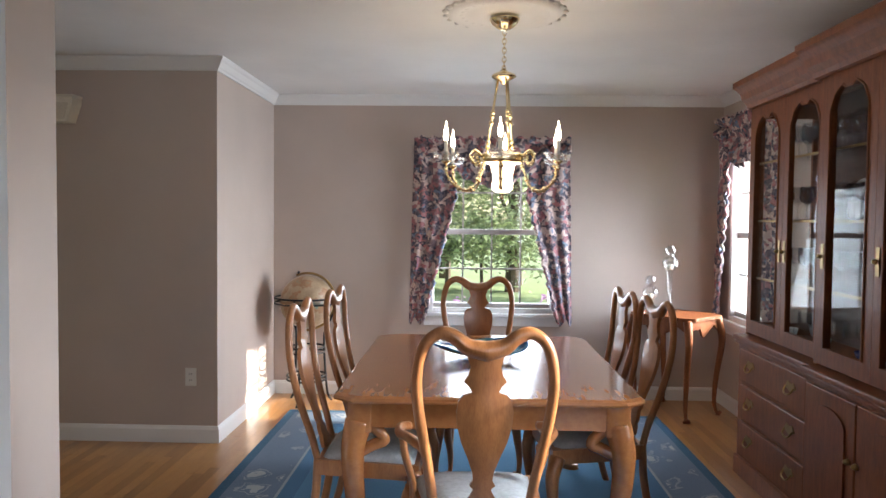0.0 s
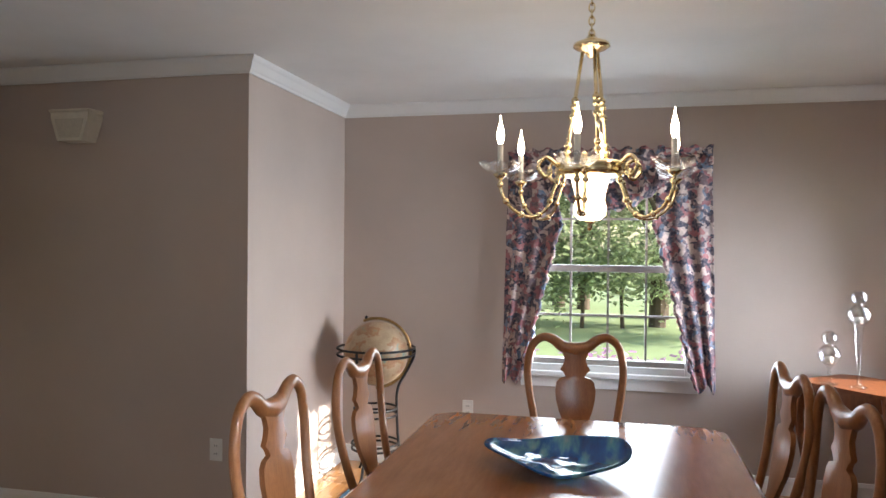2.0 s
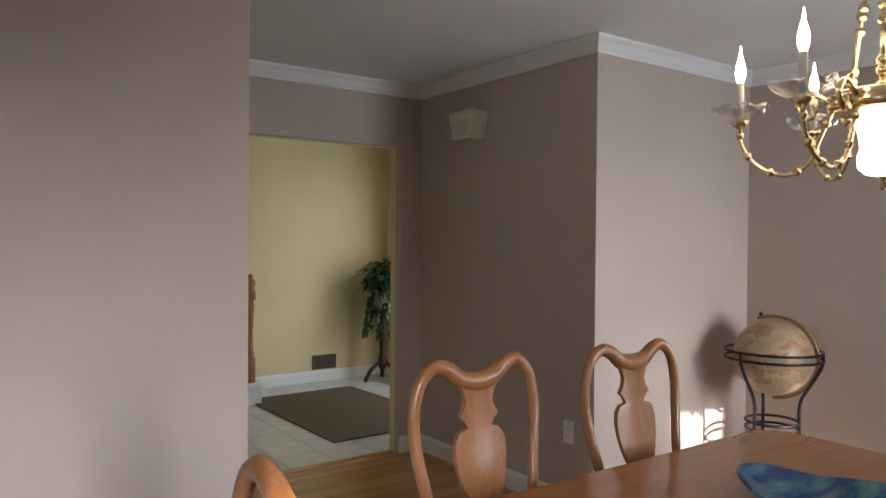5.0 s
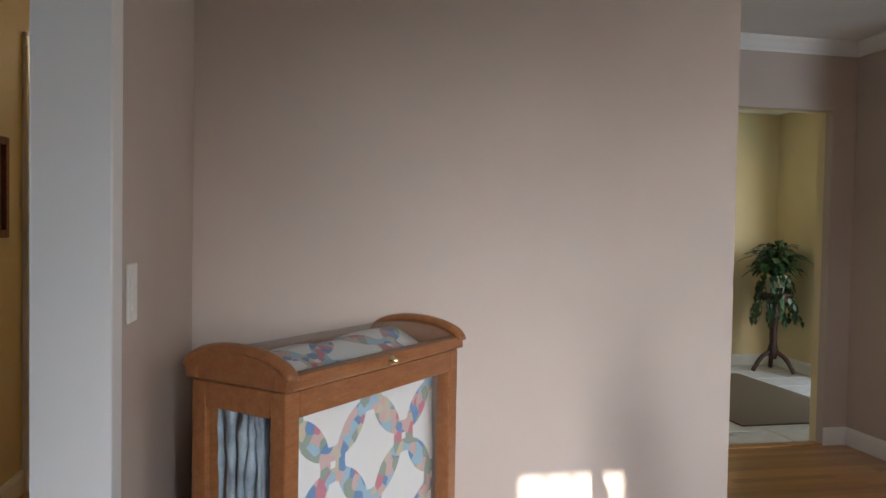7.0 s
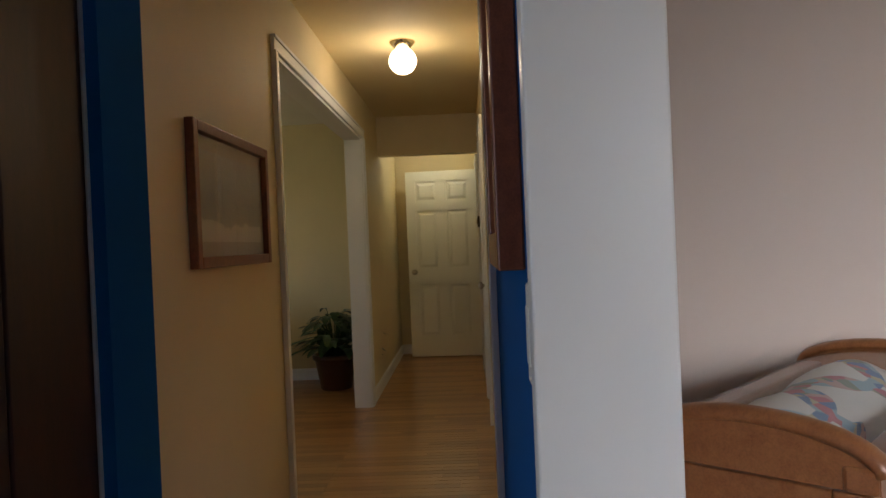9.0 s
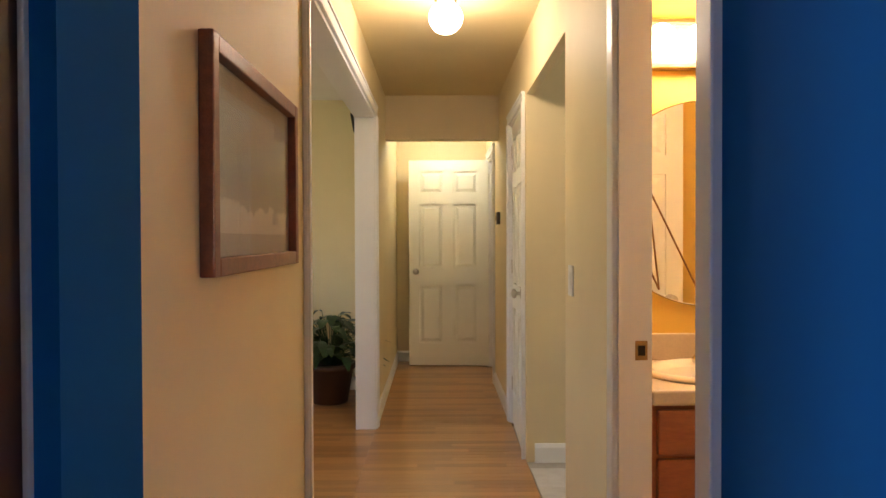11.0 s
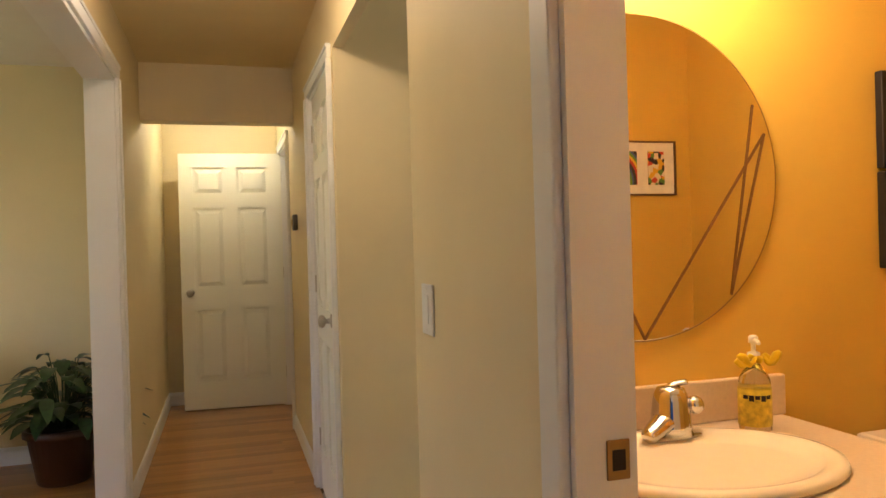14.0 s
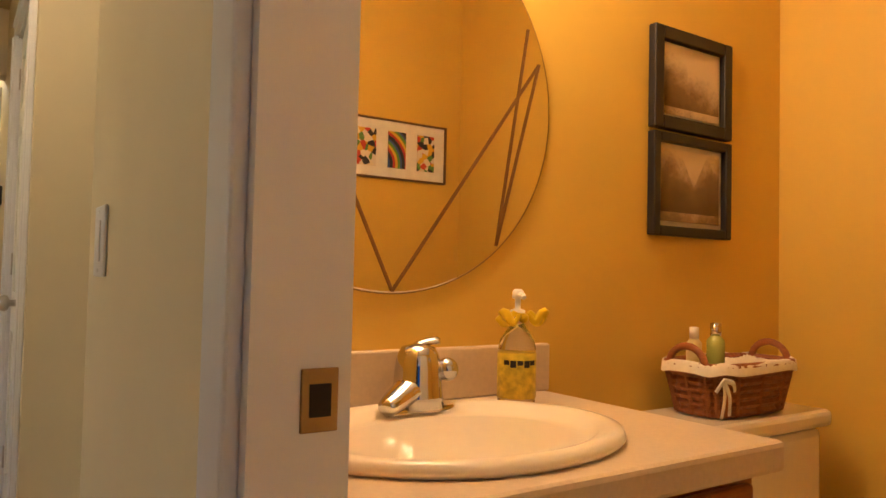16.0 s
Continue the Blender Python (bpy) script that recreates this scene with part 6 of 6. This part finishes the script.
pc = thing("pantry_cabinet", (-1.19, -0.12, 0), "tall dark walnut pantry cabinet beside the blue wall", "cabinet")
part("body", boxes((-0.30, 0.30, -0.30, 0.27, 0.0, 2.2), bevel=0.004), DARKWOOD, pc)
for s in (0, 1):
    d = part("door", boxes((-0.295 + 0.298 * s, -0.005 + 0.298 * s, 0.2705, 0.29, 0.1, 2.18), bevel=0.004), DARKWOOD, pc)
part("edge_strip", boxes((-0.312, -0.3005, 0.24, 0.292, 0, 2.2), bevel=0.002), plain("pale_edge_strip", (0.5, 0.5, 0.5), 0.4), pc, "pale metal edge strip")

hl = thing("ceiling_light", (-4.14, 0.66, CEIL), "brass ceiling light with a lit ribbed glass globe", "ceiling light")
part("canopy", lathe(bmesh.new(), [(0.02, 0.0), (0.075, -0.002), (0.078, -0.012), (0.06, -0.03), (0.045, -0.045), (0.04, -0.05)], 28), BRASS, hl, "", True)
bm = bmesh.new()
rows = []
for i in range(15):
    t = math.pi * (0.14 + 0.86 * i / 14)
    rows.append([bm.verts.new(((0.078 * math.sin(t) * (1 + 0.04 * math.cos(16 * q)) + 1e-4) * math.cos(q), (0.078 * math.sin(t) * (1 + 0.04 * math.cos(16 * q)) + 1e-4) * math.sin(q), -0.118 + 0.078 * math.cos(t))) for q in [2 * math.pi * k / 64 for k in range(64)]])
for r0, r1 in zip(rows, rows[1:]):
    for i in range(64):
        bm.faces.new((r0[i], r0[(i + 1) % 64], r1[(i + 1) % 64], r1[i]))
g = part("globe", bm, GLOBE_LIT, hl, "lit ribbed glass globe", True)
g.visible_shadow = False

th = thing("thermostat", (-6.52, 1.12, 1.43), "small dark thermostat on the yellow hall wall", "thermostat")
part("case", boxes((-0.045, 0.045, -0.028, 0, -0.05, 0.05), bevel=0.006), plain("dark_bronze_plastic", (0.05, 0.035, 0.02), 0.4), th)
part("dial", lathe(bmesh.new(), [(0.022, -0.029), (0.022, -0.034), (0.016, -0.036)], 20, (0, 0, 0), "y"), OLDBRASS, th)

sp2 = thing("wall_speaker", (-6.55, -0.02, 2.20), "small black tilted loudspeaker high in the living room", "speaker")
part("speaker_body", prism(bmesh.new(), [(-0.055, 0.07), (0.04, 0.05), (0.065, -0.06), (-0.03, -0.075)], -0.06, 0.05, "yz"), BLACKFRAME, sp2)
part("bracket", tube(bmesh.new(), [(0, 0.0, 0), (0, 0.06, 0.03), (0, 0.09, 0.03)], 0.008, 8), IRON, sp2)

LEAF = plain("dark_green_leaf", (0.025, 0.065, 0.022), 0.35, 0, 0.4, 30)


def leaf_shape(bm, base, tip, width, droop):
    base, tip = Vector(base), Vector(tip)
    d = tip - base
    sidev = d.cross(Vector((0, 0, 1)))
    sidev = sidev.normalized() if sidev.length > 1e-4 else Vector((1, 0, 0))
    rows = []
    for i in range(6):
        t = i / 5
        c = base + d * t + Vector((0, 0, -droop * t * t))
        w = width * math.sin(math.pi * min(0.98, 0.08 + 0.92 * t)) ** 0.8
        rows.append((bm.verts.new(c - sidev * w + Vector((0, 0, 0.25 * w))), bm.verts.new(c), bm.verts.new(c + sidev * w + Vector((0, 0, 0.25 * w)))))
    for a, b2 in zip(rows, rows[1:]):
        bm.faces.new((a[0], a[1], b2[1], b2[0]))
        bm.faces.new((a[1], a[2], b2[2], b2[1]))


def potted_plant(name, at, pot_r, pot_h, n, reach, lift, label, pot_mat, seed, lw=0.035):
    rnd = random.Random(seed)
    root = thing(name, at, label, "plant")
    part("pot", lathe(bmesh.new(), [(pot_r * 0.66, 0.0), (pot_r * 0.72, 0.01), (pot_r * 0.95, pot_h * 0.86), (pot_r * 1.06, pot_h * 0.87), (pot_r * 1.06, pot_h), (pot_r * 0.95, pot_h), (pot_r * 0.92, pot_h * 0.9)], 28), pot_mat, root, "", True)
    part("soil", lathe(bmesh.new(), [(pot_r * 0.92, pot_h * 0.88), (pot_r * 0.92, pot_h * 0.93), (0.01, pot_h * 0.95)], 20), plain("dark_soil", (0.03, 0.02, 0.012), 0.95), root)
    bm = bmesh.new()
    sb2 = bmesh.new()
    for i in range(n):
        a = rnd.uniform(0, 2 * math.pi)
        r = reach * rnd.uniform(0.25, 1.0)
        z = pot_h + lift * rnd.uniform(0.15, 1.0) * (1.15 - 0.5 * r / reach)
        b0 = Vector((math.cos(a) * r * 0.55, math.sin(a) * r * 0.55, z))
        tube(sb2, [(math.cos(a) * 0.02, math.sin(a) * 0.02, pot_h * 0.9), (b0.x * 0.6, b0.y * 0.6, pot_h + (z - pot_h) * 0.7), tuple(b0)], 0.003, 5)
        leaf_shape(bm, b0, b0 + Vector((math.cos(a + rnd.uniform(-0.5, 0.5)) * r * 0.6, math.sin(a + rnd.uniform(-0.5, 0.5)) * r * 0.6, rnd.uniform(-0.02, 0.06))), lw * rnd.uniform(0.7, 1.2), rnd.uniform(0.02, 0.09))
    part("stem", sb2, LEAF, root)
    part("foliage", bm, LEAF, root, "many drooping dark green leaves", True)
    return root


POT = plain("brown_glazed_pot", (0.075, 0.03, 0.016), 0.35)
potted_plant("potted_plant", (-6.33, -0.22, 0), 0.19, 0.31, 150, 0.42, 0.40, "leafy green plant in a brown pot on the wood floor", POT, 5)

ch = thing("easy_chair", (-6.25, -0.98, 0), "dark upholstered chair in the living room", "chair")
DK = plain("dark_upholstery", (0.03, 0.02, 0.02), 0.85)
part("seat", boxes((-0.28, 0.28, -0.28, 0.28, 0.28, 0.44), bevel=0.04), DK, ch)
part("backrest", boxes((-0.28, 0.28, -0.30, -0.18, 0.44, 0.88), bevel=0.04), DK, ch)
for sx in (-1, 1):
    part("armrest", boxes((sx * 0.28 - 0.05, sx * 0.28 + 0.05, -0.28, 0.26, 0.30, 0.62), bevel=0.03), DK, ch)
    for sy in (-1, 1):
        part("leg", lathe(bmesh.new(), [(0.018, 0.0), (0.026, 0.28), (0.02, 0.285)], 10, (sx * 0.23, sy * 0.23, 0)), DARKWOOD, ch)

# ---------- foyer ----------
rg = part("floor_register", boxes((0, 0.012, -0.13, 0.13, -0.07, 0.07), bevel=0.002), plain("bronze_register", (0.10, 0.07, 0.05), 0.45, 0.5))
rg.location = (-5.60, 5.28, 0.19)
tagged(rg, "bronze wall register above the baseboard", "vent")
for i in range(7):
    part("slat", boxes((0.0121, 0.015, -0.115, 0.115, -0.054 + 0.018 * i - 0.005, -0.054 + 0.018 * i + 0.005)), plain("bronze_slat", (0.05, 0.035, 0.025), 0.5, 0.4), rg)

m, nt, b = nodes("olive_foyer_mat")
v = coords(nt)
n = noise_tex(nt, v, 160, 3)
nt.links.new(ramp(nt, n, [(0.3, (0.09, 0.06, 0.034)), (0.7, (0.18, 0.125, 0.072))]), b.inputs["Base Color"])
b.inputs["Roughness"].default_value = 0.95
bump(nt, b, n, 0.6, 0.004)
ob = part("foyer_rug", boxes((-0.80, 0.80, -0.52, 0.52, 0.001, 0.012), bevel=0.004), m)
ob.matrix_basis = pose(-4.37, 4.85, 0, 0, 0, 1)
tagged(ob, "olive brown entry rug on the tiled foyer floor", "rug")

nw = thing("stair_newel", (-5.02, 4.30, 0.19), "turned cherry newel post on the first white step", "newel post")
part("post", lathe(bmesh.new(), [(0.045, 0.0), (0.045, 0.20), (0.03, 0.22), (0.038, 0.24), (0.026, 0.27), (0.022, 0.40), (0.030, 0.58), (0.036, 0.66), (0.028, 0.69), (0.045, 0.70), (0.045, 0.78), (0.03, 0.80), (0.046, 0.83), (0.042, 0.86), (0.018, 0.88), (0.024, 0.90), (0.004, 0.92)], 20), CHAIRWOOD, nw, "", True)
stp = thing("staircase", (-5.3, 4.38, 0), "white and oak stairs rising beside the foyer wall", "stairs")
for k in range(5):
    part("riser", boxes((-0.29, 0.34, -0.28 * (k + 1), -0.28 * k + 0.0, 0.185 * k, 0.185 * (k + 1) - 0.03), bevel=0.002), TRIM, stp)
    part("tread", boxes((-0.29, 0.37, -0.28 * (k + 1), -0.28 * k + 0.03, 0.185 * (k + 1) - 0.0295, 0.185 * (k + 1)), bevel=0.006), TRIM if k == 0 else OAK_REST, stp)
part("handrail", tube(bmesh.new(), [(0.28, -0.08, 1.02), (0.28, -1.3, 1.80)], 0.028, 10), CHAIRWOOD, stp)
for k in range(8):
    y = -0.22 - 0.14 * k
    part("baluster", lathe(bmesh.new(), [(0.012, 0.185 * (int(-y / 0.28) + 1)), (0.016, 0.5 - 0.45 * y), (0.010, 1.01 - 0.64 * (y + 0.08))], 8, (0.28, y, 0)), TRIM, stp)

# plant on a tall pedestal stand
ps = thing("plant_stand", (-5.22, 5.73, 0), "dark wooden pedestal plant stand in the foyer", "plant stand")
for k in range(3):
    a = radians(30 + 120 * k)
    part("foot", tube(bmesh.new(), smooth_path([(0.03 * math.cos(a), 0.03 * math.sin(a), 0.20), (0.12 * math.cos(a), 0.12 * math.sin(a), 0.14), (0.20 * math.cos(a), 0.20 * math.sin(a), 0.022)], 5), 0.020, 8), DARKWOOD, ps, "", True)
part("column", lathe(bmesh.new(), [(0.03, 0.13), (0.05, 0.2), (0.03, 0.28), (0.035, 0.45), (0.055, 0.56), (0.03, 0.66), (0.06, 0.70)], 18), DARKWOOD, ps, "", True)
part("top", lathe(bmesh.new(), [(0.06, 0.70), (0.15, 0.705), (0.155, 0.72), (0.15, 0.735), (0.01, 0.736)], 28), DARKWOOD, ps)
fp = potted_plant("trailing_plant", (-5.22, 5.73, 0.737), 0.10, 0.16, 190, 0.29, 0.32, "trailing green plant in a pot on a pedestal", PORCELAIN, 8, 0.028)
bm = bmesh.new()
rnd = random.Random(3)
for k in range(26):
    a = rnd.uniform(0, 2 * math.pi)
    p = Vector((0.12 * math.cos(a), 0.12 * math.sin(a), 0.16))
    for i in range(9):
        q = p + Vector((0.012 * math.cos(a) + rnd.uniform(-0.015, 0.015), 0.012 * math.sin(a) + rnd.uniform(-0.015, 0.015), -0.05))
        leaf_shape(bm, p, q + Vector((rnd.uniform(-0.03, 0.03), rnd.uniform(-0.03, 0.03), 0.0)), 0.018, 0.01)
        p = q
part("trailing_leaves", bm, LEAF, fp, "long trailing vines of small leaves", True)

# front door and its glazing, out of the walk's view
fd = thing("door_4", (-4.275, 6.06, 0), "white front door standing open to daylight", "door")
tagged(fd, kind="structure")
part("door_frame", boxes((-0.525, -0.505, -0.06, 0.06, 0, 2.1), (0.505, 0.525, -0.06, 0.06, 0, 2.1), (-0.505, 0.505, -0.06, 0.06, 2.08, 2.1)), TRIM, fd)

# ---------- outdoors ----------
m, nt, b = nodes("lawn")
v = coords(nt)
n1, n2 = noise_tex(nt, v, 0.35, 5), noise_tex(nt, v, 30, 3)
nt.links.new(mixc(nt, n2, ramp(nt, n1, [(0.35, (0.22, 0.30, 0.13)), (0.7, (0.34, 0.42, 0.22))]), (0.28, 0.36, 0.17)), b.inputs["Base Color"])
b.inputs["Roughness"].default_value = 0.9
bump(nt, b, n2, 0.8, 0.02)
bm = bmesh.new()
bmesh.ops.create_grid(bm, x_segments=8, y_segments=8, size=400)
gr = part("ground", bm, m)
gr.location = (0, 0, -0.4)
tagged(gr, "mown green lawn round the house", "lawn", kind="structure")


def leaf_mat(name, c, k):
    m, nt, b = nodes(name)
    nt.links.new(ramp(nt, nt.nodes.new("ShaderNodeNewGeometry").outputs["Random Per Island"], [(0.0, shade(c, 0.6)), (0.6, c), (1.0, shade(c, k))]), b.inputs["Base Color"])
    b.inputs["Roughness"].default_value = 0.5
    tl, mx = nt.nodes.new("ShaderNodeBsdfTranslucent"), nt.nodes.new("ShaderNodeMixShader")
    nt.links.new(b.inputs["Base Color"].links[0].from_socket, tl.inputs[0])
    mx.inputs[0].default_value = 0.6
    nt.links.new(b.outputs[0], mx.inputs[1])
    nt.links.new(tl.outputs[0], mx.inputs[2])
    nt.links.new(mx.outputs[0], nt.nodes["Material Output"].inputs[0])
    return m


FOLIAGE = leaf_mat("tree_foliage", (0.31, 0.37, 0.21), 1.9)
BARK = plain("grey_brown_bark", (0.10, 0.075, 0.055), 0.9, 0, 0.3, 8, 0.6)


def leaf_cloud(bm, rnd, centres, per, size):
    for c, r in centres:
        for _ in range(per):
            d = Vector((rnd.gauss(0, 1), rnd.gauss(0, 1), rnd.gauss(0, 0.8)))
            d = d.normalized() * r * rnd.uniform(0.35, 1.0)
            p = c + d
            a, b2 = Vector((rnd.gauss(0, 1), rnd.gauss(0, 1), rnd.gauss(0, 0.5))).normalized(), Vector((rnd.gauss(0, 1), rnd.gauss(0, 1), rnd.gauss(0, 1))).normalized()
            s = size * rnd.uniform(0.6, 1.3)
            bm.faces.new([bm.verts.new(p + a * s), bm.verts.new(p + b2 * s * 0.55), bm.verts.new(p - a * s), bm.verts.new(p - b2 * s * 0.55)])


def tree(seed, h):
    rnd = random.Random(seed)
    root = thing("tree", (0, 0, -0.4), "tall leafy broad-leaved tree behind the lawn", "tree", "trees behind the lawn")
    bm = tube(bmesh.new(), [(0, 0, 0), (0.05, 0.03, h * 0.25), (-0.05, 0.08, h * 0.5), (0.05, 0, h * 0.85)], [0.20, 0.16, 0.11, 0.03], 10)
    cs = []
    for k in range(13):
        a = rnd.uniform(0, 2 * math.pi)
        z0 = h * rnd.uniform(0.12, 0.8)
        r = h * 0.28 * rnd.uniform(0.5, 1.0)
        e = Vector((math.cos(a) * r, math.sin(a) * r, z0 + h * rnd.uniform(0.05, 0.2)))
        tube(bm, [(0, 0.03, z0), tuple(e * 0.5 + Vector((0, 0, z0 * 0.5 + 0.2))), tuple(e)], [0.06, 0.04, 0.012], 6)
        cs.append((e, h * rnd.uniform(0.10, 0.17)))
        cs.append((e * 0.75 + Vector((0, 0, h * 0.1)), h * rnd.uniform(0.08, 0.14)))
    part("trunk", bm, BARK, root)
    bm = bmesh.new()
    leaf_cloud(bm, rnd, cs, 330, 0.105)
    part("crown", bm, FOLIAGE, root, "uneven crown of many leaves")
    return root


t1, t2 = tree(1, 9.5), tree(2, 8.0)
t1.matrix_basis = pose(-2.2, 18.0, -0.4)
t2.matrix_basis = pose(1.2, 19.0, -0.4)
rnd = random.Random(11)
for i in range(9):
    src = (t1, t2)[i % 2]
    copy_thing(src, pose(-12.5 + 1.8 * i + rnd.uniform(-0.8, 0.8), 19 + rnd.uniform(0, 8), -0.4, 0, 0, rnd.uniform(0, 360)))


def bush(seed, r, mat, label):
    rnd = random.Random(seed)
    root = thing("shrub", (0, 0, -0.4), label, "shrub", "shrubs along the lawn")
    part("stem", tube(bmesh.new(), [(0, 0, 0), (0.05, 0.0, r * 0.6), (0.0, 0.05, r * 1.1)], [0.05, 0.035, 0.01], 6), BARK, root)
    bm = bmesh.new()
    cs = [(Vector((rnd.uniform(-r, r) * 0.7, rnd.uniform(-r, r) * 0.6, r * rnd.uniform(0.35, 1.0))), r * rnd.uniform(0.35, 0.55)) for _ in range(10)]
    leaf_cloud(bm, rnd, cs, 330, 0.08)
    part("leaves", bm, mat, root, "dense small leaves")
    return root


b1 = bush(4, 1.9, FOLIAGE, "rounded green shrub at the edge of the lawn")
b1.matrix_basis = pose(-3.4, 16.5, -0.4)
for i in range(10):
    copy_thing(b1, pose(-12.5 + 1.65 * i + rnd.uniform(-0.5, 0.5), 17.0 + rnd.uniform(-0.6, 1.6), -0.4, 0, 0, rnd.uniform(0, 360)))
# flower bed under the window
PETAL = leaf_mat("pink_purple_petals", (0.50, 0.30, 0.50), 1.8)
bm = bmesh.new()
rnd = random.Random(21)
leaf_cloud(bm, rnd, [(Vector((-2.0 + 0.14 * i, 8.4 + rnd.uniform(-0.35, 0.35), 0.36 + rnd.uniform(-0.1, 0.16))), 0.16) for i in range(36)], 42, 0.035)
ob = part("flower_bed_blossoms", bm, PETAL)
tagged(ob, "pink and purple blossoms in the bed under the window", "flowers", kind="stuff")
bm = bmesh.new()
leaf_cloud(bm, rnd, [(Vector((-2.0 + 0.12 * i, 8.45 + rnd.uniform(-0.4, 0.4), 0.0 + rnd.uniform(-0.25, 0.22))), 0.24) for i in range(44)], 70, 0.04)
ob = part("flower_bed_leaves", bm, FOLIAGE)
tagged(ob, "green leaves of the flower bed under the window", "flowers", kind="stuff")

# ---------- floor boards and tiles ----------
fb = thing("floor", (0, 0, 0), "oak strip floor of hall, living and dining rooms", "floor")
tagged(fb, kind="structure")
BW = 0.0572


def plank_mesh(length):
    bm = bmesh.new()
    box(bm, -BW / 2 + 0.0004, BW / 2 - 0.0004, 0, length, -0.012, 0.0)
    top = [e for e in bm.edges if all(v.co.z > -0.001 for v in e.verts)]
    bmesh.ops.bevel(bm, geom=top, offset=0.0008, segments=1, affect="EDGES")
    me = bpy.data.meshes.new("plank")
    bm.to_mesh(me)
    bm.free()
    me.materials.append(OAK_FLOOR)
    return me


SHORT = {}
rnd = random.Random(77)


def lay(x0, x1, y0, y1, as_parts):
    """Strips run along y; each row is cut at random lengths."""
    verts, faces = [], []
    n = round((x1 - x0) / BW)
    bw = (x1 - x0) / n
    for i in range(n):
        x = x0 + (i + 0.5) * bw
        y = y0
        first = rnd.uniform(0.3, 0.9)
        while y < y1 - 0.01:
            L = min(round(first if y == y0 else rnd.uniform(0.5, 1.4), 1), y1 - y)
            if y1 - (y + L) < 0.12:
                L = y1 - y
            if as_parts:
                key = round(L, 3)
                if key not in SHORT:
                    SHORT[key] = plank_mesh(key)
                ob = new("plank", SHORT[key])
                ob.location = (x, y, 0)
                ob.parent = fb
            else:
                a, b2, c, d = x - bw / 2 + 0.0005, x + bw / 2 - 0.0005, y + 0.0005, y + L - 0.0005
                k = len(verts)
                verts += [(a, c, 0), (b2, c, 0), (b2, d, 0), (a, d, 0), (a, c, -0.012), (b2, c, -0.012), (b2, d, -0.012), (a, d, -0.012)]
                faces += [(k, k + 1, k + 2, k + 3), (k, k + 4, k + 5, k + 1), (k + 1, k + 5, k + 6, k + 2), (k + 2, k + 6, k + 7, k + 3), (k + 3, k + 7, k + 4, k)]
            y += L
    if not as_parts:
        me = bpy.data.meshes.new("floor_boards")
        me.from_pydata(verts, [], faces)
        me.materials.append(OAK_REST)
        ob = new("floor_boards", me)
        ob.parent = fb
        tagged(ob, "oak strip boards", kind="stuff")


lay(-8.2, -1.74, 0.20, 1.12, True)
lay(-6.8, -1.74, -3.6, 0.20, False)
lay(-1.74, 2.03, -3.0, 6.1, False)
lay(-3.16, -1.74, 2.97, 4.76, False)
lay(-8.2, -7.0, 1.12, 2.0, False)

ft = thing("floor_tiles", (0, 0, 0), "off-white square ceramic tile floor of the foyer", "floor")
tagged(ft, kind="structure")
m, nt, b = nodes("offwhite_ceramic_tile")
v = coords(nt)
n = noise_tex(nt, v, 9, 5)
c = ramp(nt, n, [(0.3, (0.56, 0.53, 0.48)), (0.7, (0.68, 0.66, 0.62))])
c = mixc(nt, 0.15, c, ramp(nt, nt.nodes.new("ShaderNodeObjectInfo").outputs["Random"], [(0, (0.48, 0.45, 0.40)), (1, (0.74, 0.72, 0.68))]))
nt.links.new(c, b.inputs["Base Color"])
b.inputs["Roughness"].default_value = 0.25
T = 0.305
bm = bmesh.new()
box(bm, -T / 2 + 0.003, T / 2 - 0.003, -T / 2 + 0.003, T / 2 - 0.003, -0.010, 0.0, bevel=0.002, seg=1)
tme = bpy.data.meshes.new("tile")
bm.to_mesh(tme)
bm.free()
tme.materials.append(m)
grout = part("grout", boxes((-5.6, -3.16, 1.125, 6.0, -0.012, -0.003)), plain("grey_grout", (0.36, 0.33, 0.29), 0.9), ft)
for i in range(8):
    for j in range(16):
        x, y = -3.16 - T * (i + 0.5), 1.125 + T * (j + 0.5)
        if x > -5.6 and y < 6.0 and not (x < -4.79 and y < 2.05):
            ob = new("tile", tme)
            ob.location = (x, y, 0)
            ob.parent = ft
bt = part("bath_floor", boxes((-3.22, -1.73, 1.125, 2.73, -0.012, 0.0)), plain("beige_vinyl_floor", (0.5, 0.4, 0.28), 0.5, 0, 0.1, 6))
tagged(bt, "beige vinyl bathroom floor", "floor", kind="structure")
th = part("threshold", boxes((-3.20, -3.13, 3.15, 4.60, -0.01, 0.006), bevel=0.002), OAK_REST)
tagged(th, "oak threshold between boards and tiles", "threshold", kind="structure")
